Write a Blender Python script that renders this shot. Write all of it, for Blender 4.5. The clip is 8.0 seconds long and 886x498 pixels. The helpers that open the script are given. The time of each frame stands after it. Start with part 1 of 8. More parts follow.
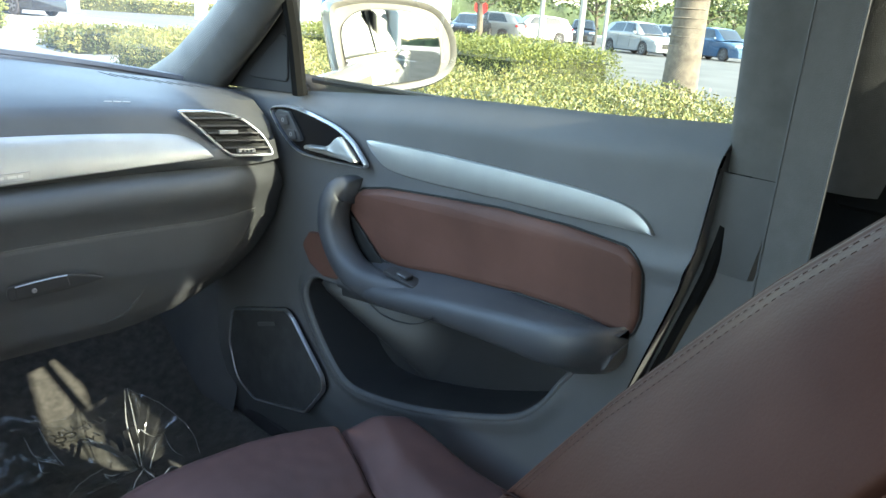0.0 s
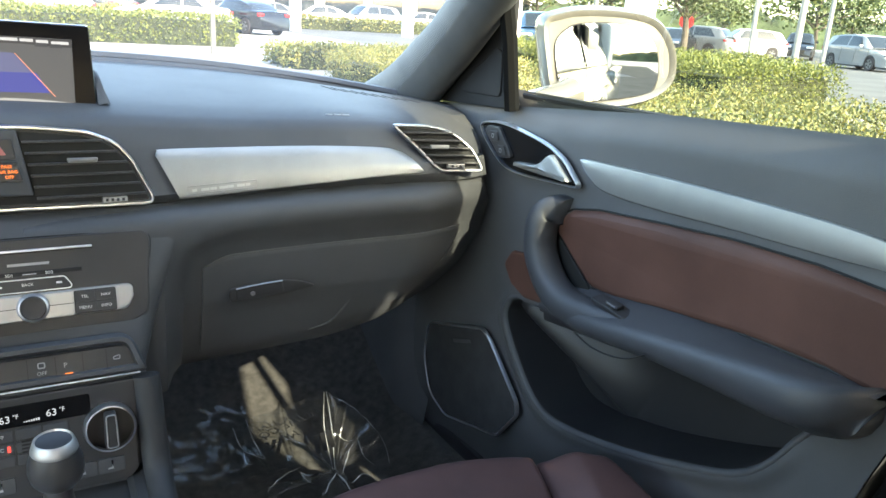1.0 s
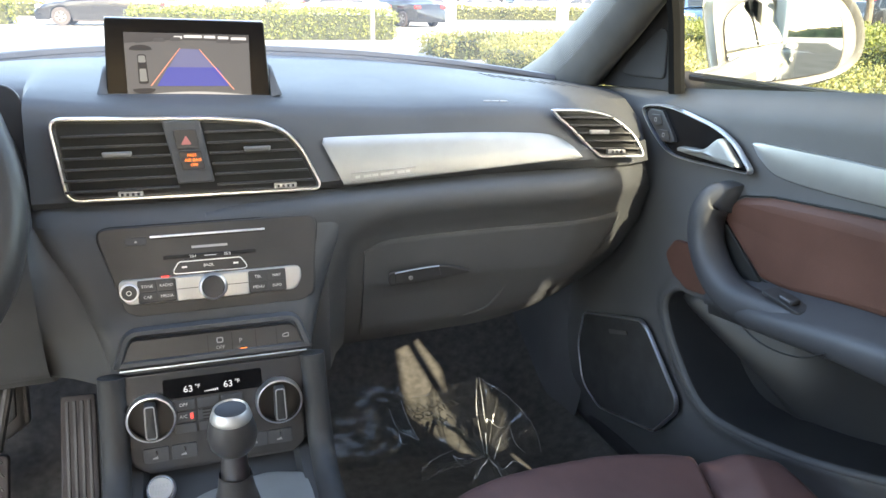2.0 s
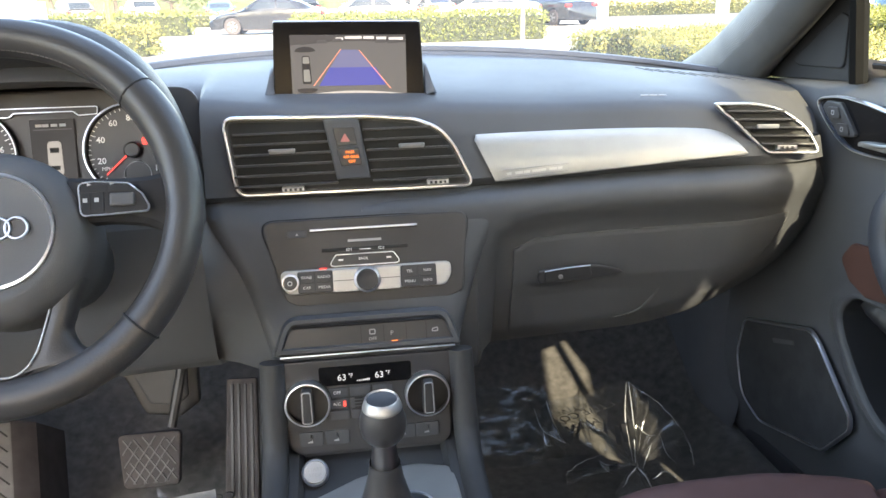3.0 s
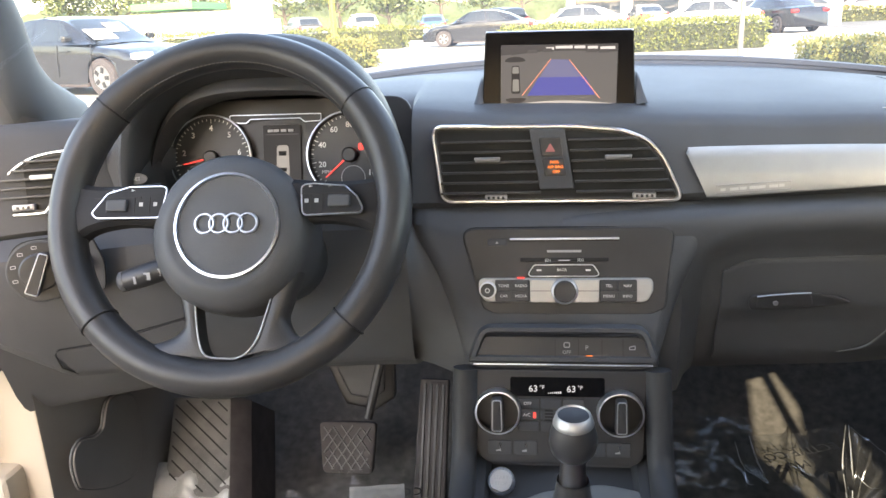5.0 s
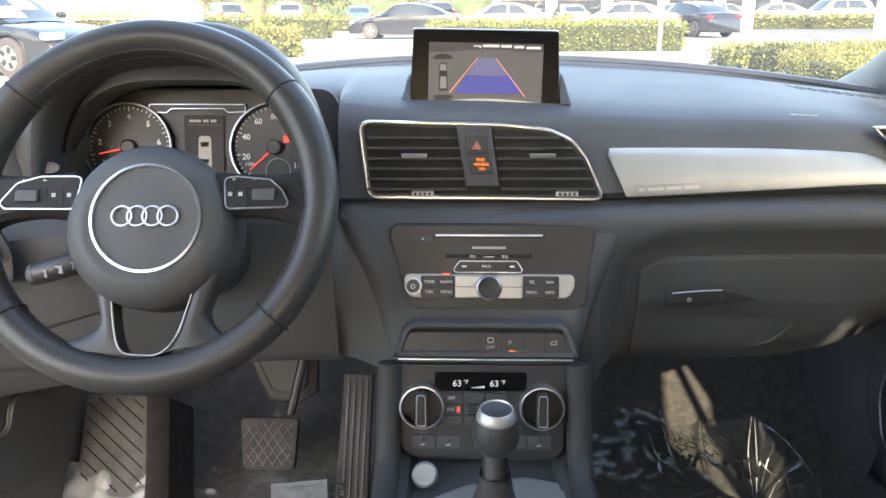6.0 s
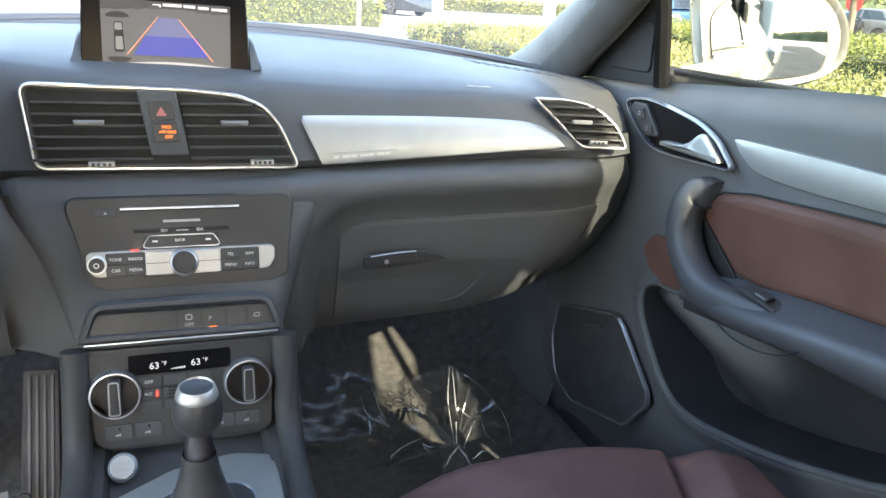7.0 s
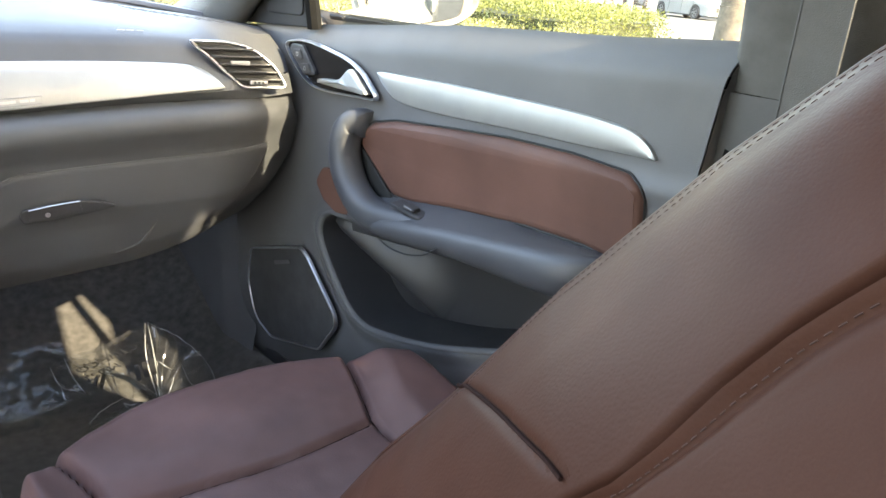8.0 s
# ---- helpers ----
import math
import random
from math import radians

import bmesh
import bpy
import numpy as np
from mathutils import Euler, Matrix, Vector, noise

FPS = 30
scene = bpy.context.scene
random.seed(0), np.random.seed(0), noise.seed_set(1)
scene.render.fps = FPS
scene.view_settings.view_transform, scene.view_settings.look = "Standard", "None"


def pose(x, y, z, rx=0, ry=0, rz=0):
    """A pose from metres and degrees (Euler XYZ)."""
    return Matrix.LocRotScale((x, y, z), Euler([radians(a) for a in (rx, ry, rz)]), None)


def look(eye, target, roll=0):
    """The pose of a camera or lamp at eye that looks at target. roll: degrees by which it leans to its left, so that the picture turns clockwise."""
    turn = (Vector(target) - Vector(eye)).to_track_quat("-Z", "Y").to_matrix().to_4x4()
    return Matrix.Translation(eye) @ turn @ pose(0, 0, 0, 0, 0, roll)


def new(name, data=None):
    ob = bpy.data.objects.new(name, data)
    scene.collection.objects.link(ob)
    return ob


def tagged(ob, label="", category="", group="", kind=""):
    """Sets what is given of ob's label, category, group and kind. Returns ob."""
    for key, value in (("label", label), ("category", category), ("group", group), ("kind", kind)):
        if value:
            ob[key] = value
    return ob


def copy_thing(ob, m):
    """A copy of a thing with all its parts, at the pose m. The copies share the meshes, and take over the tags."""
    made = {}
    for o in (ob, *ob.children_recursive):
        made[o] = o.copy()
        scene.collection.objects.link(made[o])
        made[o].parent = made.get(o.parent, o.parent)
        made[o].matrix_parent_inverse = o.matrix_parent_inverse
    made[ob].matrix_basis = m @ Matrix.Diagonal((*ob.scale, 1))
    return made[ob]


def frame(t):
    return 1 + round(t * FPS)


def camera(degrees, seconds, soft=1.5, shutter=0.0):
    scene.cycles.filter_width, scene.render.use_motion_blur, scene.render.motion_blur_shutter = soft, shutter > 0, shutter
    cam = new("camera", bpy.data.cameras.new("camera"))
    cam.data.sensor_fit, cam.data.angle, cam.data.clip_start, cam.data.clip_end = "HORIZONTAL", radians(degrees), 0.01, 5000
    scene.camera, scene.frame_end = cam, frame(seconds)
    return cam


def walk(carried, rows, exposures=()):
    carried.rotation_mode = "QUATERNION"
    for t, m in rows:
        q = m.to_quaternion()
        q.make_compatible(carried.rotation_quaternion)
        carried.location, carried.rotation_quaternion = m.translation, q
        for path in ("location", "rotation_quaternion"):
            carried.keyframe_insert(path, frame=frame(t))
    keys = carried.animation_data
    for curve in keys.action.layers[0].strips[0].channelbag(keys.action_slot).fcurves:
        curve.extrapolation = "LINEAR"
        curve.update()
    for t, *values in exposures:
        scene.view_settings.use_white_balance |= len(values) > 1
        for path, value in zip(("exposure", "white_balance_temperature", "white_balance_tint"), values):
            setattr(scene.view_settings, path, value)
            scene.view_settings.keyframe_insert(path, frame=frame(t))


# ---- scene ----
cam = camera(60.4, 8.0)
WALK = [
    (0.0, (-0.012, 0.086, 1.235), (1.346, 1.432, 0.649), 4.5),
    (0.5, (-0.005, 0.123, 1.235), (1.107, 1.680, 0.652), 4.4),
    (1.0, (-0.006, 0.141, 1.229), (0.971, 1.786, 0.647), 3.7),
    (1.5, (-0.009, 0.142, 1.224), (0.833, 1.858, 0.636), 2.8),
    (2.0, (-0.010, 0.149, 1.224), (0.605, 1.946, 0.599), 1.0),
    (3.5, (-0.016, 0.159, 1.216), (0.064, 2.061, 0.605), -2.0),
    (4.0, (-0.016, 0.162, 1.217), (-0.124, 2.066, 0.616), -2.7),
    (4.5, (-0.017, 0.163, 1.220), (-0.270, 2.057, 0.629), -2.9),
    (4.7, (-0.018, 0.163, 1.216), (-0.280, 2.059, 0.635), -2.7),
    (5.8, (-0.025, 0.162, 1.220), (-0.180, 2.065, 0.625), -1.0),
    (6.0, (-0.022, 0.161, 1.220), (-0.084, 2.067, 0.618), -0.3),
    (6.5, (-0.020, 0.159, 1.217), (0.268, 2.038, 0.594), 2.0),
    (7.0, (-0.006, 0.157, 1.213), (0.663, 1.929, 0.568), 3.8),
    (7.5, (0.030, 0.120, 1.213), (0.980, 1.748, 0.544), 3.2),
    (8.0, (0.023, 0.050, 1.194), (1.285, 1.446, 0.516), 4.7),
]
EXPOSURES = [
    (0.0, 3.85, 6900, 4), (0.5, 3.65, 6900, 4), (1.0, 3.7, 7300, 7), (1.5, 3.8, 7700, 10), (2.0, 4.05, 7700, 12), (3.5, 3.97, 8000, 14), (4.5, 3.75, 8100, 16),
    (6.0, 3.75, 7900, 13), (7.0, 4.1, 7400, 10), (7.5, 4.25, 7600, 11), (8.0, 4.62, 8400, 15),
]
walk(cam, [(t, look(eye, target, roll)) for t, eye, target, roll in WALK], EXPOSURES)

# ---- sky, sun, exposure ----
SUN_DIR = Vector((0.156, -1.0, 0.588)).normalized()
world = bpy.data.worlds.new("sky")
scene.world = world
world.use_nodes = True
wn, wl = world.node_tree.nodes, world.node_tree.links
sky = wn.new("ShaderNodeTexSky")
sky.sky_type = "NISHITA"
sky.sun_disc = False
sky.sun_elevation = math.asin(SUN_DIR.z)
sky.sun_rotation = math.atan2(SUN_DIR.x, SUN_DIR.y)
sky.air_density, sky.dust_density, sky.ozone_density = 1.0, 1.6, 1.0
wn["Background"].inputs["Strength"].default_value = 0.15
wl.new(sky.outputs[0], wn["Background"].inputs["Color"])
sun_data = bpy.data.lights.new("sun", "SUN")
sun_data.energy, sun_data.angle, sun_data.color = 1.5, radians(0.5), (1.0, 0.94, 0.84)
sun = new("sun", sun_data)
sun.matrix_world = look(SUN_DIR * 30, (0, 0, 0))


# ---- materials ----
def mat(name, color, rough=0.5, metal=0.0, vary=0.12, scale=18.0, grain=0.0, grain_scale=900.0, coat=0.0, spec=0.5, rough_vary=0.08, second=None, sheen=0.0):
    """A procedural surface: colour with broad mottling and fine grain, uneven gloss and fine relief."""
    m = bpy.data.materials.new(name)
    m.use_nodes = True
    nt, b = m.node_tree, m.node_tree.nodes["Principled BSDF"]
    co = nt.nodes.new("ShaderNodeTexCoord")
    big = nt.nodes.new("ShaderNodeTexNoise")
    big.inputs["Scale"].default_value, big.inputs["Detail"].default_value = scale, 4
    nt.links.new(co.outputs["Object"], big.inputs["Vector"])
    fine = nt.nodes.new("ShaderNodeTexNoise")
    fine.inputs["Scale"].default_value, fine.inputs["Detail"].default_value = grain_scale, 2
    nt.links.new(co.outputs["Object"], fine.inputs["Vector"])
    c = Vector(color)
    other = Vector(second) if second else c * (1 - 2 * vary)
    mix = nt.nodes.new("ShaderNodeMix")
    mix.data_type = "RGBA"
    mix.inputs["A"].default_value = (*(c * (1 + vary)), 1)
    mix.inputs["B"].default_value = (*other, 1)
    add = nt.nodes.new("ShaderNodeMath")
    add.operation = "MULTIPLY_ADD"
    add.inputs[1].default_value = 0.3
    nt.links.new(fine.outputs[0], add.inputs[0])
    nt.links.new(big.outputs[0], add.inputs[2])
    ramp = nt.nodes.new("ShaderNodeMapRange")
    ramp.inputs["From Min"].default_value, ramp.inputs["From Max"].default_value = 0.4, 0.9
    nt.links.new(add.outputs[0], ramp.inputs["Value"])
    nt.links.new(ramp.outputs[0], mix.inputs["Factor"])
    nt.links.new(mix.outputs["Result"], b.inputs["Base Color"])
    rr = nt.nodes.new("ShaderNodeMapRange")
    rr.inputs["To Min"].default_value, rr.inputs["To Max"].default_value = max(0.02, rough - rough_vary), min(1, rough + rough_vary)
    nt.links.new(big.outputs[0], rr.inputs["Value"])
    nt.links.new(rr.outputs[0], b.inputs["Roughness"])
    b.inputs["Metallic"].default_value = metal
    b.inputs["Specular IOR Level"].default_value = spec
    b.inputs["Coat Weight"].default_value = coat
    b.inputs["Sheen Weight"].default_value = sheen
    if grain:
        bump = nt.nodes.new("ShaderNodeBump")
        bump.inputs["Strength"].default_value = grain
        bump.inputs["Distance"].default_value = 0.0006
        nt.links.new(fine.outputs[0], bump.inputs["Height"])
        nt.links.new(bump.outputs[0], b.inputs["Normal"])
    return m


def leather(name, color, rough=0.42, spec=0.15):
    """Grained leather: small cells with fine creases between them."""
    m = mat(name, color, rough, vary=0.14, scale=9, grain_scale=1500, spec=spec)
    nt, b = m.node_tree, m.node_tree.nodes["Principled BSDF"]
    co = nt.nodes.new("ShaderNodeTexCoord")
    vor = nt.nodes.new("ShaderNodeTexVoronoi")
    vor.feature, vor.inputs["Scale"].default_value = "SMOOTH_F1", 620
    warp = nt.nodes.new("ShaderNodeTexNoise")
    warp.inputs["Scale"].default_value = 60
    nt.links.new(co.outputs["Object"], vor.inputs["Vector"])
    nt.links.new(co.outputs["Object"], warp.inputs["Vector"])
    mul = nt.nodes.new("ShaderNodeMath")
    mul.operation = "MULTIPLY_ADD"
    mul.inputs[1].default_value = 1.4
    nt.links.new(warp.outputs[0], mul.inputs[0])
    nt.links.new(vor.outputs["Distance"], mul.inputs[2])
    bump = nt.nodes.new("ShaderNodeBump")
    bump.inputs["Strength"].default_value, bump.inputs["Distance"].default_value = 0.16, 0.0005
    nt.links.new(mul.outputs[0], bump.inputs["Height"])
    nt.links.new(bump.outputs[0], b.inputs["Normal"])
    return m


def glow(name, color, strength):
    m = bpy.data.materials.new(name)
    m.use_nodes = True
    b = m.node_tree.nodes["Principled BSDF"]
    b.inputs["Base Color"].default_value = (*[0.2 * c for c in color], 1)
    b.inputs["Roughness"].default_value = 0.3
    b.inputs["Specular IOR Level"].default_value = 0.12
    b.inputs["Emission Color"].default_value = (*color, 1)
    b.inputs["Emission Strength"].default_value = 1.3 * strength
    return m


def clear(name, tint=(1, 1, 1), gloss=0.06, rough=0.02, haze=0.0, veil=0.0):
    """A thin clear sheet: it lets light through and mirrors a little, more at a slant."""
    m = bpy.data.materials.new(name)
    m.use_nodes = True
    nt = m.node_tree
    nt.nodes.remove(nt.nodes["Principled BSDF"])
    out = nt.nodes["Material Output"]
    tr, gl, mx, fr, pw, sc = (nt.nodes.new(k) for k in ("ShaderNodeBsdfTransparent", "ShaderNodeBsdfGlossy", "ShaderNodeMixShader", "ShaderNodeLayerWeight", "ShaderNodeMath", "ShaderNodeMath"))
    tr.inputs["Color"].default_value = (*tint, 1)
    gl.inputs["Roughness"].default_value = rough
    pw.operation, sc.operation = "POWER", "MULTIPLY_ADD"
    pw.inputs[1].default_value = 3.5
    sc.inputs[1].default_value, sc.inputs[2].default_value = 0.8, gloss
    nt.links.new(fr.outputs["Facing"], pw.inputs[0])
    nt.links.new(pw.outputs[0], sc.inputs[0])
    nt.links.new(sc.outputs[0], mx.inputs[0])
    nt.links.new(tr.outputs[0], mx.inputs[1])
    nt.links.new(gl.outputs[0], mx.inputs[2])
    # The translucent white is a veil that washes out the view like glare.
    if haze or veil:
        milk, hz = nt.nodes.new("ShaderNodeBsdfTranslucent" if veil else "ShaderNodeBsdfDiffuse"), nt.nodes.new("ShaderNodeMixShader")
        milk.inputs["Color"].default_value = (0.85, 0.86, 0.86, 1)
        hz.inputs[0].default_value = haze + veil
        nt.links.new(mx.outputs[0], hz.inputs[1])
        nt.links.new(milk.outputs[0], hz.inputs[2])
        mx = hz
    nt.links.new(mx.outputs[0], out.inputs["Surface"])
    return m


DASH = mat("dash_plastic", (0.064, 0.066, 0.070), 0.52, grain=0.5, grain_scale=1400, scale=6, vary=0.10, spec=0.36)
DOORP = mat("door_plastic", (0.092, 0.093, 0.096), 0.54, grain=0.5, grain_scale=1300, scale=7, vary=0.10, spec=0.4)
BLACK = mat("black_plastic", (0.032, 0.032, 0.034), 0.42, grain=0.2, grain_scale=1500, scale=12)
SOFTBLACK = mat("soft_black_armrest", (0.052, 0.054, 0.060), 0.46, grain=0.4, grain_scale=1200, scale=8)
DEEP = mat("deep_black", (0.006, 0.006, 0.006), 0.7)
GLOSSBLACK = mat("gloss_black", (0.006, 0.006, 0.007), 0.22, vary=0.1, rough_vary=0.04, spec=0.1)
CHROME = mat("satin_chrome", (0.68, 0.72, 0.79), 0.32, 1.0, vary=0.04, rough_vary=0.06)
SATIN = mat("satin_metal", (0.30, 0.30, 0.30), 0.42, 0.8, vary=0.06, rough_vary=0.06)
SILVER = mat("brushed_aluminium", (0.36, 0.365, 0.355), 0.40, 0.75, vary=0.05, grain=0.20, grain_scale=1100)
PANELSILVER = mat("silver_paint", (0.48, 0.48, 0.475), 0.44, 0.7, vary=0.04)
CONSOLE = mat("console_plastic", (0.040, 0.041, 0.043), 0.55, grain=0.5, grain_scale=1400, scale=6, vary=0.10, spec=0.3)
BROWN = leather("brown_leather", (0.112, 0.056, 0.043), 0.50)
# One seat leather in two tones: cushion lifted, backrest darkened, to suit their light.
PLUM = leather("chestnut_leather", (0.096, 0.0540, 0.0510), 0.46, 0.16)
BACKTONE = leather("toned_backrest_leather", (0.0480, 0.0192, 0.0132), 0.47, 0.055)
# Same body paint as WHITEPAINT, lightened so that the jamb looks lit.
LITCREAM = mat("lit_cream_paint", (0.38, 0.34, 0.28), 0.3, vary=0.03, scale=3, coat=0.4)
MATTE = mat("matte_black", (0.022, 0.022, 0.024), 0.62, grain=0.2, grain_scale=1500, scale=12, spec=0.2)
GRILLE = mat("speaker_cloth", (0.050, 0.050, 0.052), 0.8, grain=0.6, grain_scale=1800, scale=30, spec=0.15)
# Door pocket's plastic, made darker to hold the shade of the deep recess.
POCKETSHADE = mat("shaded_pocket_plastic", (0.026, 0.026, 0.028), 0.45, grain=0.3, grain_scale=1300, scale=8)
WHEELSKIN = leather("black_leather", (0.046, 0.045, 0.046), 0.38, 0.4)
CARPET = mat("carpet", (0.080, 0.074, 0.066), 0.95, vary=0.25, scale=60, grain=1.0, grain_scale=1600, spec=0.1, sheen=0.3)
CLOTH = mat("pillar_cloth", (0.085, 0.085, 0.082), 0.85, vary=0.10, scale=40, grain=0.6, grain_scale=1300, spec=0.2)
PILLARP = mat("pillar_plastic", (0.064, 0.065, 0.066), 0.6, vary=0.08, scale=20, grain=0.4)
BELT = mat("belt_webbing", (0.085, 0.082, 0.078), 0.8, vary=0.05, scale=60, grain=0.7, grain_scale=900, spec=0.2)
HEADLINER = mat("headliner", (0.62, 0.60, 0.57), 0.9, vary=0.06, scale=50, grain=0.5)
GREYRUBBER = mat("grey_rubber", (0.105, 0.103, 0.102), 0.7, vary=0.18, scale=30, grain=0.5)
RUBBER = mat("rubber", (0.036, 0.030, 0.031), 0.72, vary=0.15, scale=40, grain=0.4)
WHITEPAINT = mat("cream_paint", (0.135, 0.127, 0.110), 0.25, vary=0.03, scale=3, coat=0.6)
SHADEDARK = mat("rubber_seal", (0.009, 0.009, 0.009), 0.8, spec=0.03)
MIRROR = mat("mirror_glass", (0.50, 0.53, 0.54), 0.03, 1.0, vary=0.01, rough_vary=0.01)
GLASS = clear("window_glass", (0.74, 0.79, 0.72), 0.04)
# The windscreen's small veil stands for glare over the view outside.
WINDSHIELD = clear("windshield_glass", (0.84, 0.87, 0.86), 0.02, veil=0.035)
WHITEMARK = mat("white_print", (0.70, 0.70, 0.68), 0.5, vary=0.05)
GREYMARK = mat("grey_print", (0.36, 0.36, 0.36), 0.5, vary=0.05)
THREAD = mat("thread", (0.040, 0.016, 0.012), 0.8)
SEAM = mat("sewn_seam", (0.018, 0.008, 0.007), 0.9, spec=0.05)
LITWHITE = glow("lit_white", (0.85, 0.9, 1.0), 0.048)
LITRED = glow("lit_red", (1.0, 0.08, 0.07), 0.12)
LITORANGE = glow("lit_orange", (1.0, 0.24, 0.05), 0.15)


# ---- mesh helpers ----
ORIGIN = {}


def thing(name, at, label, category, group="", kind=""):
    """An Empty at the base of a thing; its parts are built in world metres."""
    ob = new(name)
    ob.empty_display_size = 0.05
    ob.location = at
    ORIGIN[ob.name] = Vector(at)
    return tagged(ob, label, category, group, kind)


def part(name, bm, material, parent=None, label="", smooth=35.0, kind="", category=""):
    me = bpy.data.meshes.new(name)
    bmesh.ops.recalc_face_normals(bm, faces=bm.faces)
    bm.to_mesh(me)
    bm.free()
    me.materials.append(material)
    if smooth:
        me.shade_smooth()
        me.set_sharp_from_angle(angle=radians(smooth))
    ob = new(name, me)
    if parent:
        ob.parent = parent
        ob.matrix_parent_inverse = Matrix.Translation(-ORIGIN.get(parent.name, Vector((0, 0, 0))))
    return tagged(ob, label, category, "", kind)


def loft(rows, close_u=False, close_v=False, caps=False):
    """A skin over rows of points. close_u joins each row's ends, close_v the first and last row."""
    bm = bmesh.new()
    grid = [[bm.verts.new(p) for p in row] for row in rows]
    n, k = len(grid), len(grid[0])
    for i in range(n if close_v else n - 1):
        for j in range(k if close_u else k - 1):
            a, b, c, d = grid[i][j], grid[i][(j + 1) % k], grid[(i + 1) % n][(j + 1) % k], grid[(i + 1) % n][j]
            bm.faces.new((a, b, c, d))
    if caps:
        bm.faces.new(grid[0][::-1])
        bm.faces.new(grid[-1])
    return bm


def box(cx, cy, cz, sx, sy, sz, bevel=0.0, m=None):
    bm = bmesh.new()
    bmesh.ops.create_cube(bm, size=1.0, matrix=Matrix.Translation((cx, cy, cz)) @ Matrix.Diagonal((sx, sy, sz, 1)))
    if bevel:
        bmesh.ops.bevel(bm, geom=bm.edges[:], offset=bevel, segments=3, affect="EDGES", profile=0.6)
    if m:
        bm.transform(m)
    return bm


def join(*bms):
    me = bpy.data.meshes.new("tmp")
    out = bmesh.new()
    for b in bms:
        b.to_mesh(me)
        out.from_mesh(me)
        b.free()
    bpy.data.meshes.remove(me)
    return out


def rounded(pts, r, n=5):
    """A 2D outline with its corners rounded; r is one radius or one for each corner."""
    out, k = [], len(pts)
    for i in range(k):
        p, a, b = Vector(pts[i]), Vector(pts[i - 1]), Vector(pts[(i + 1) % k])
        ri = r[i] if isinstance(r, (list, tuple)) else r
        da, db = (a - p), (b - p)
        ca = max(-0.999, min(0.999, da.normalized().dot(db.normalized())))
        half = math.acos(ca) / 2
        cut = min(ri / math.tan(half), 0.48 * da.length, 0.48 * db.length)
        s, e = p + da.normalized() * cut, p + db.normalized() * cut
        for j in range(n + 1):
            f = j / n
            out.append(s * (1 - f) ** 2 + p * 2 * f * (1 - f) + e * f * f)
    return [(v.x, v.y) for v in out]


def inset(outline, d):
    """The outline moved inwards by d (outwards when negative)."""
    k = len(outline)
    area = sum(outline[i - 1][0] * outline[i][1] - outline[i][0] * outline[i - 1][1] for i in range(k))
    sgn = 1 if area > 0 else -1
    out = []
    for i in range(k):
        a, p, b = Vector(outline[i - 1]), Vector(outline[i]), Vector(outline[(i + 1) % k])
        t = (b - a).normalized() if (b - a).length > 1e-9 else Vector((1, 0))
        out.append((p.x - t.y * d * sgn, p.y + t.x * d * sgn))
    return out


def plate(outline, depth, m, edge=0.0015, dome=0.0):
    """A slab with an eased front rim: the outline's front lies at depth, its back at 0, in the frame m."""
    steps = [(0, 0.0), (0, depth - edge), (edge * 0.3, depth - edge * 0.3), (edge, depth), (edge * 1.5, depth)]
    rows = [[m @ Vector((x, y, z)) for x, y in inset(outline, d)] for d, z in steps]
    bm = loft(rows, close_u=True)
    top = inset(outline, edge * 1.5)
    cx, cy = sum(p[0] for p in top) / len(top), sum(p[1] for p in top) / len(top)
    bm.verts.ensure_lookup_table()
    ring = bm.verts[-len(top):]
    mid = [bm.verts.new(m @ Vector((cx + (x - cx) * 0.5, cy + (y - cy) * 0.5, depth + dome * 0.75))) for x, y in top]
    c = bm.verts.new(m @ Vector((cx, cy, depth + dome)))
    for i in range(len(top)):
        j = (i + 1) % len(top)
        bm.faces.new((ring[i], ring[j], mid[j], mid[i]))
        bm.faces.new((mid[i], mid[j], c))
    return bm


def band(outline, width, depth, m, lift=0.0):
    """A rounded rim that runs round the outline, width wide, depth high."""
    prof = [(0, 0), (width * 0.08, depth * 0.6), (width * 0.3, depth), (width * 0.7, depth), (width * 0.92, depth * 0.6), (width, 0)]
    rows = [[m @ Vector((x, y, lift + z)) for x, y in inset(outline, d)] for d, z in prof]
    return loft(rows, close_u=True)


def tube(path, radius, k=10, squash=1.0, caps=True, closed=False):
    """A round bar along a path; radius may be one number or one for each point."""
    pts = [Vector(p) for p in path]
    rows, n = [], len(pts)
    up = Vector((0.13, 0.21, 1)).normalized()
    for i, p in enumerate(pts):
        t = ((pts[(i + 1) % n] - pts[i - 1]) if closed else (pts[min(i + 1, n - 1)] - pts[max(i - 1, 0)])).normalized()
        s = t.cross(up).normalized()
        u = s.cross(t)
        r = radius[i] if isinstance(radius, (list, tuple)) else radius
        rows.append([p + (s * math.cos(a) + u * math.sin(a) * squash) * r for a in [2 * math.pi * j / k for j in range(k)]])
    return loft(rows, close_u=True, close_v=closed, caps=caps and not closed)


def lathe(profile, m, k=40):
    """A turned body: profile of (radius, height) about the frame's z axis."""
    rows = [[m @ Vector((max(r, 1e-5) * math.cos(a), max(r, 1e-5) * math.sin(a), z)) for a in [2 * math.pi * j / k for j in range(k)]] for r, z in profile]
    return loft(rows, close_u=True)


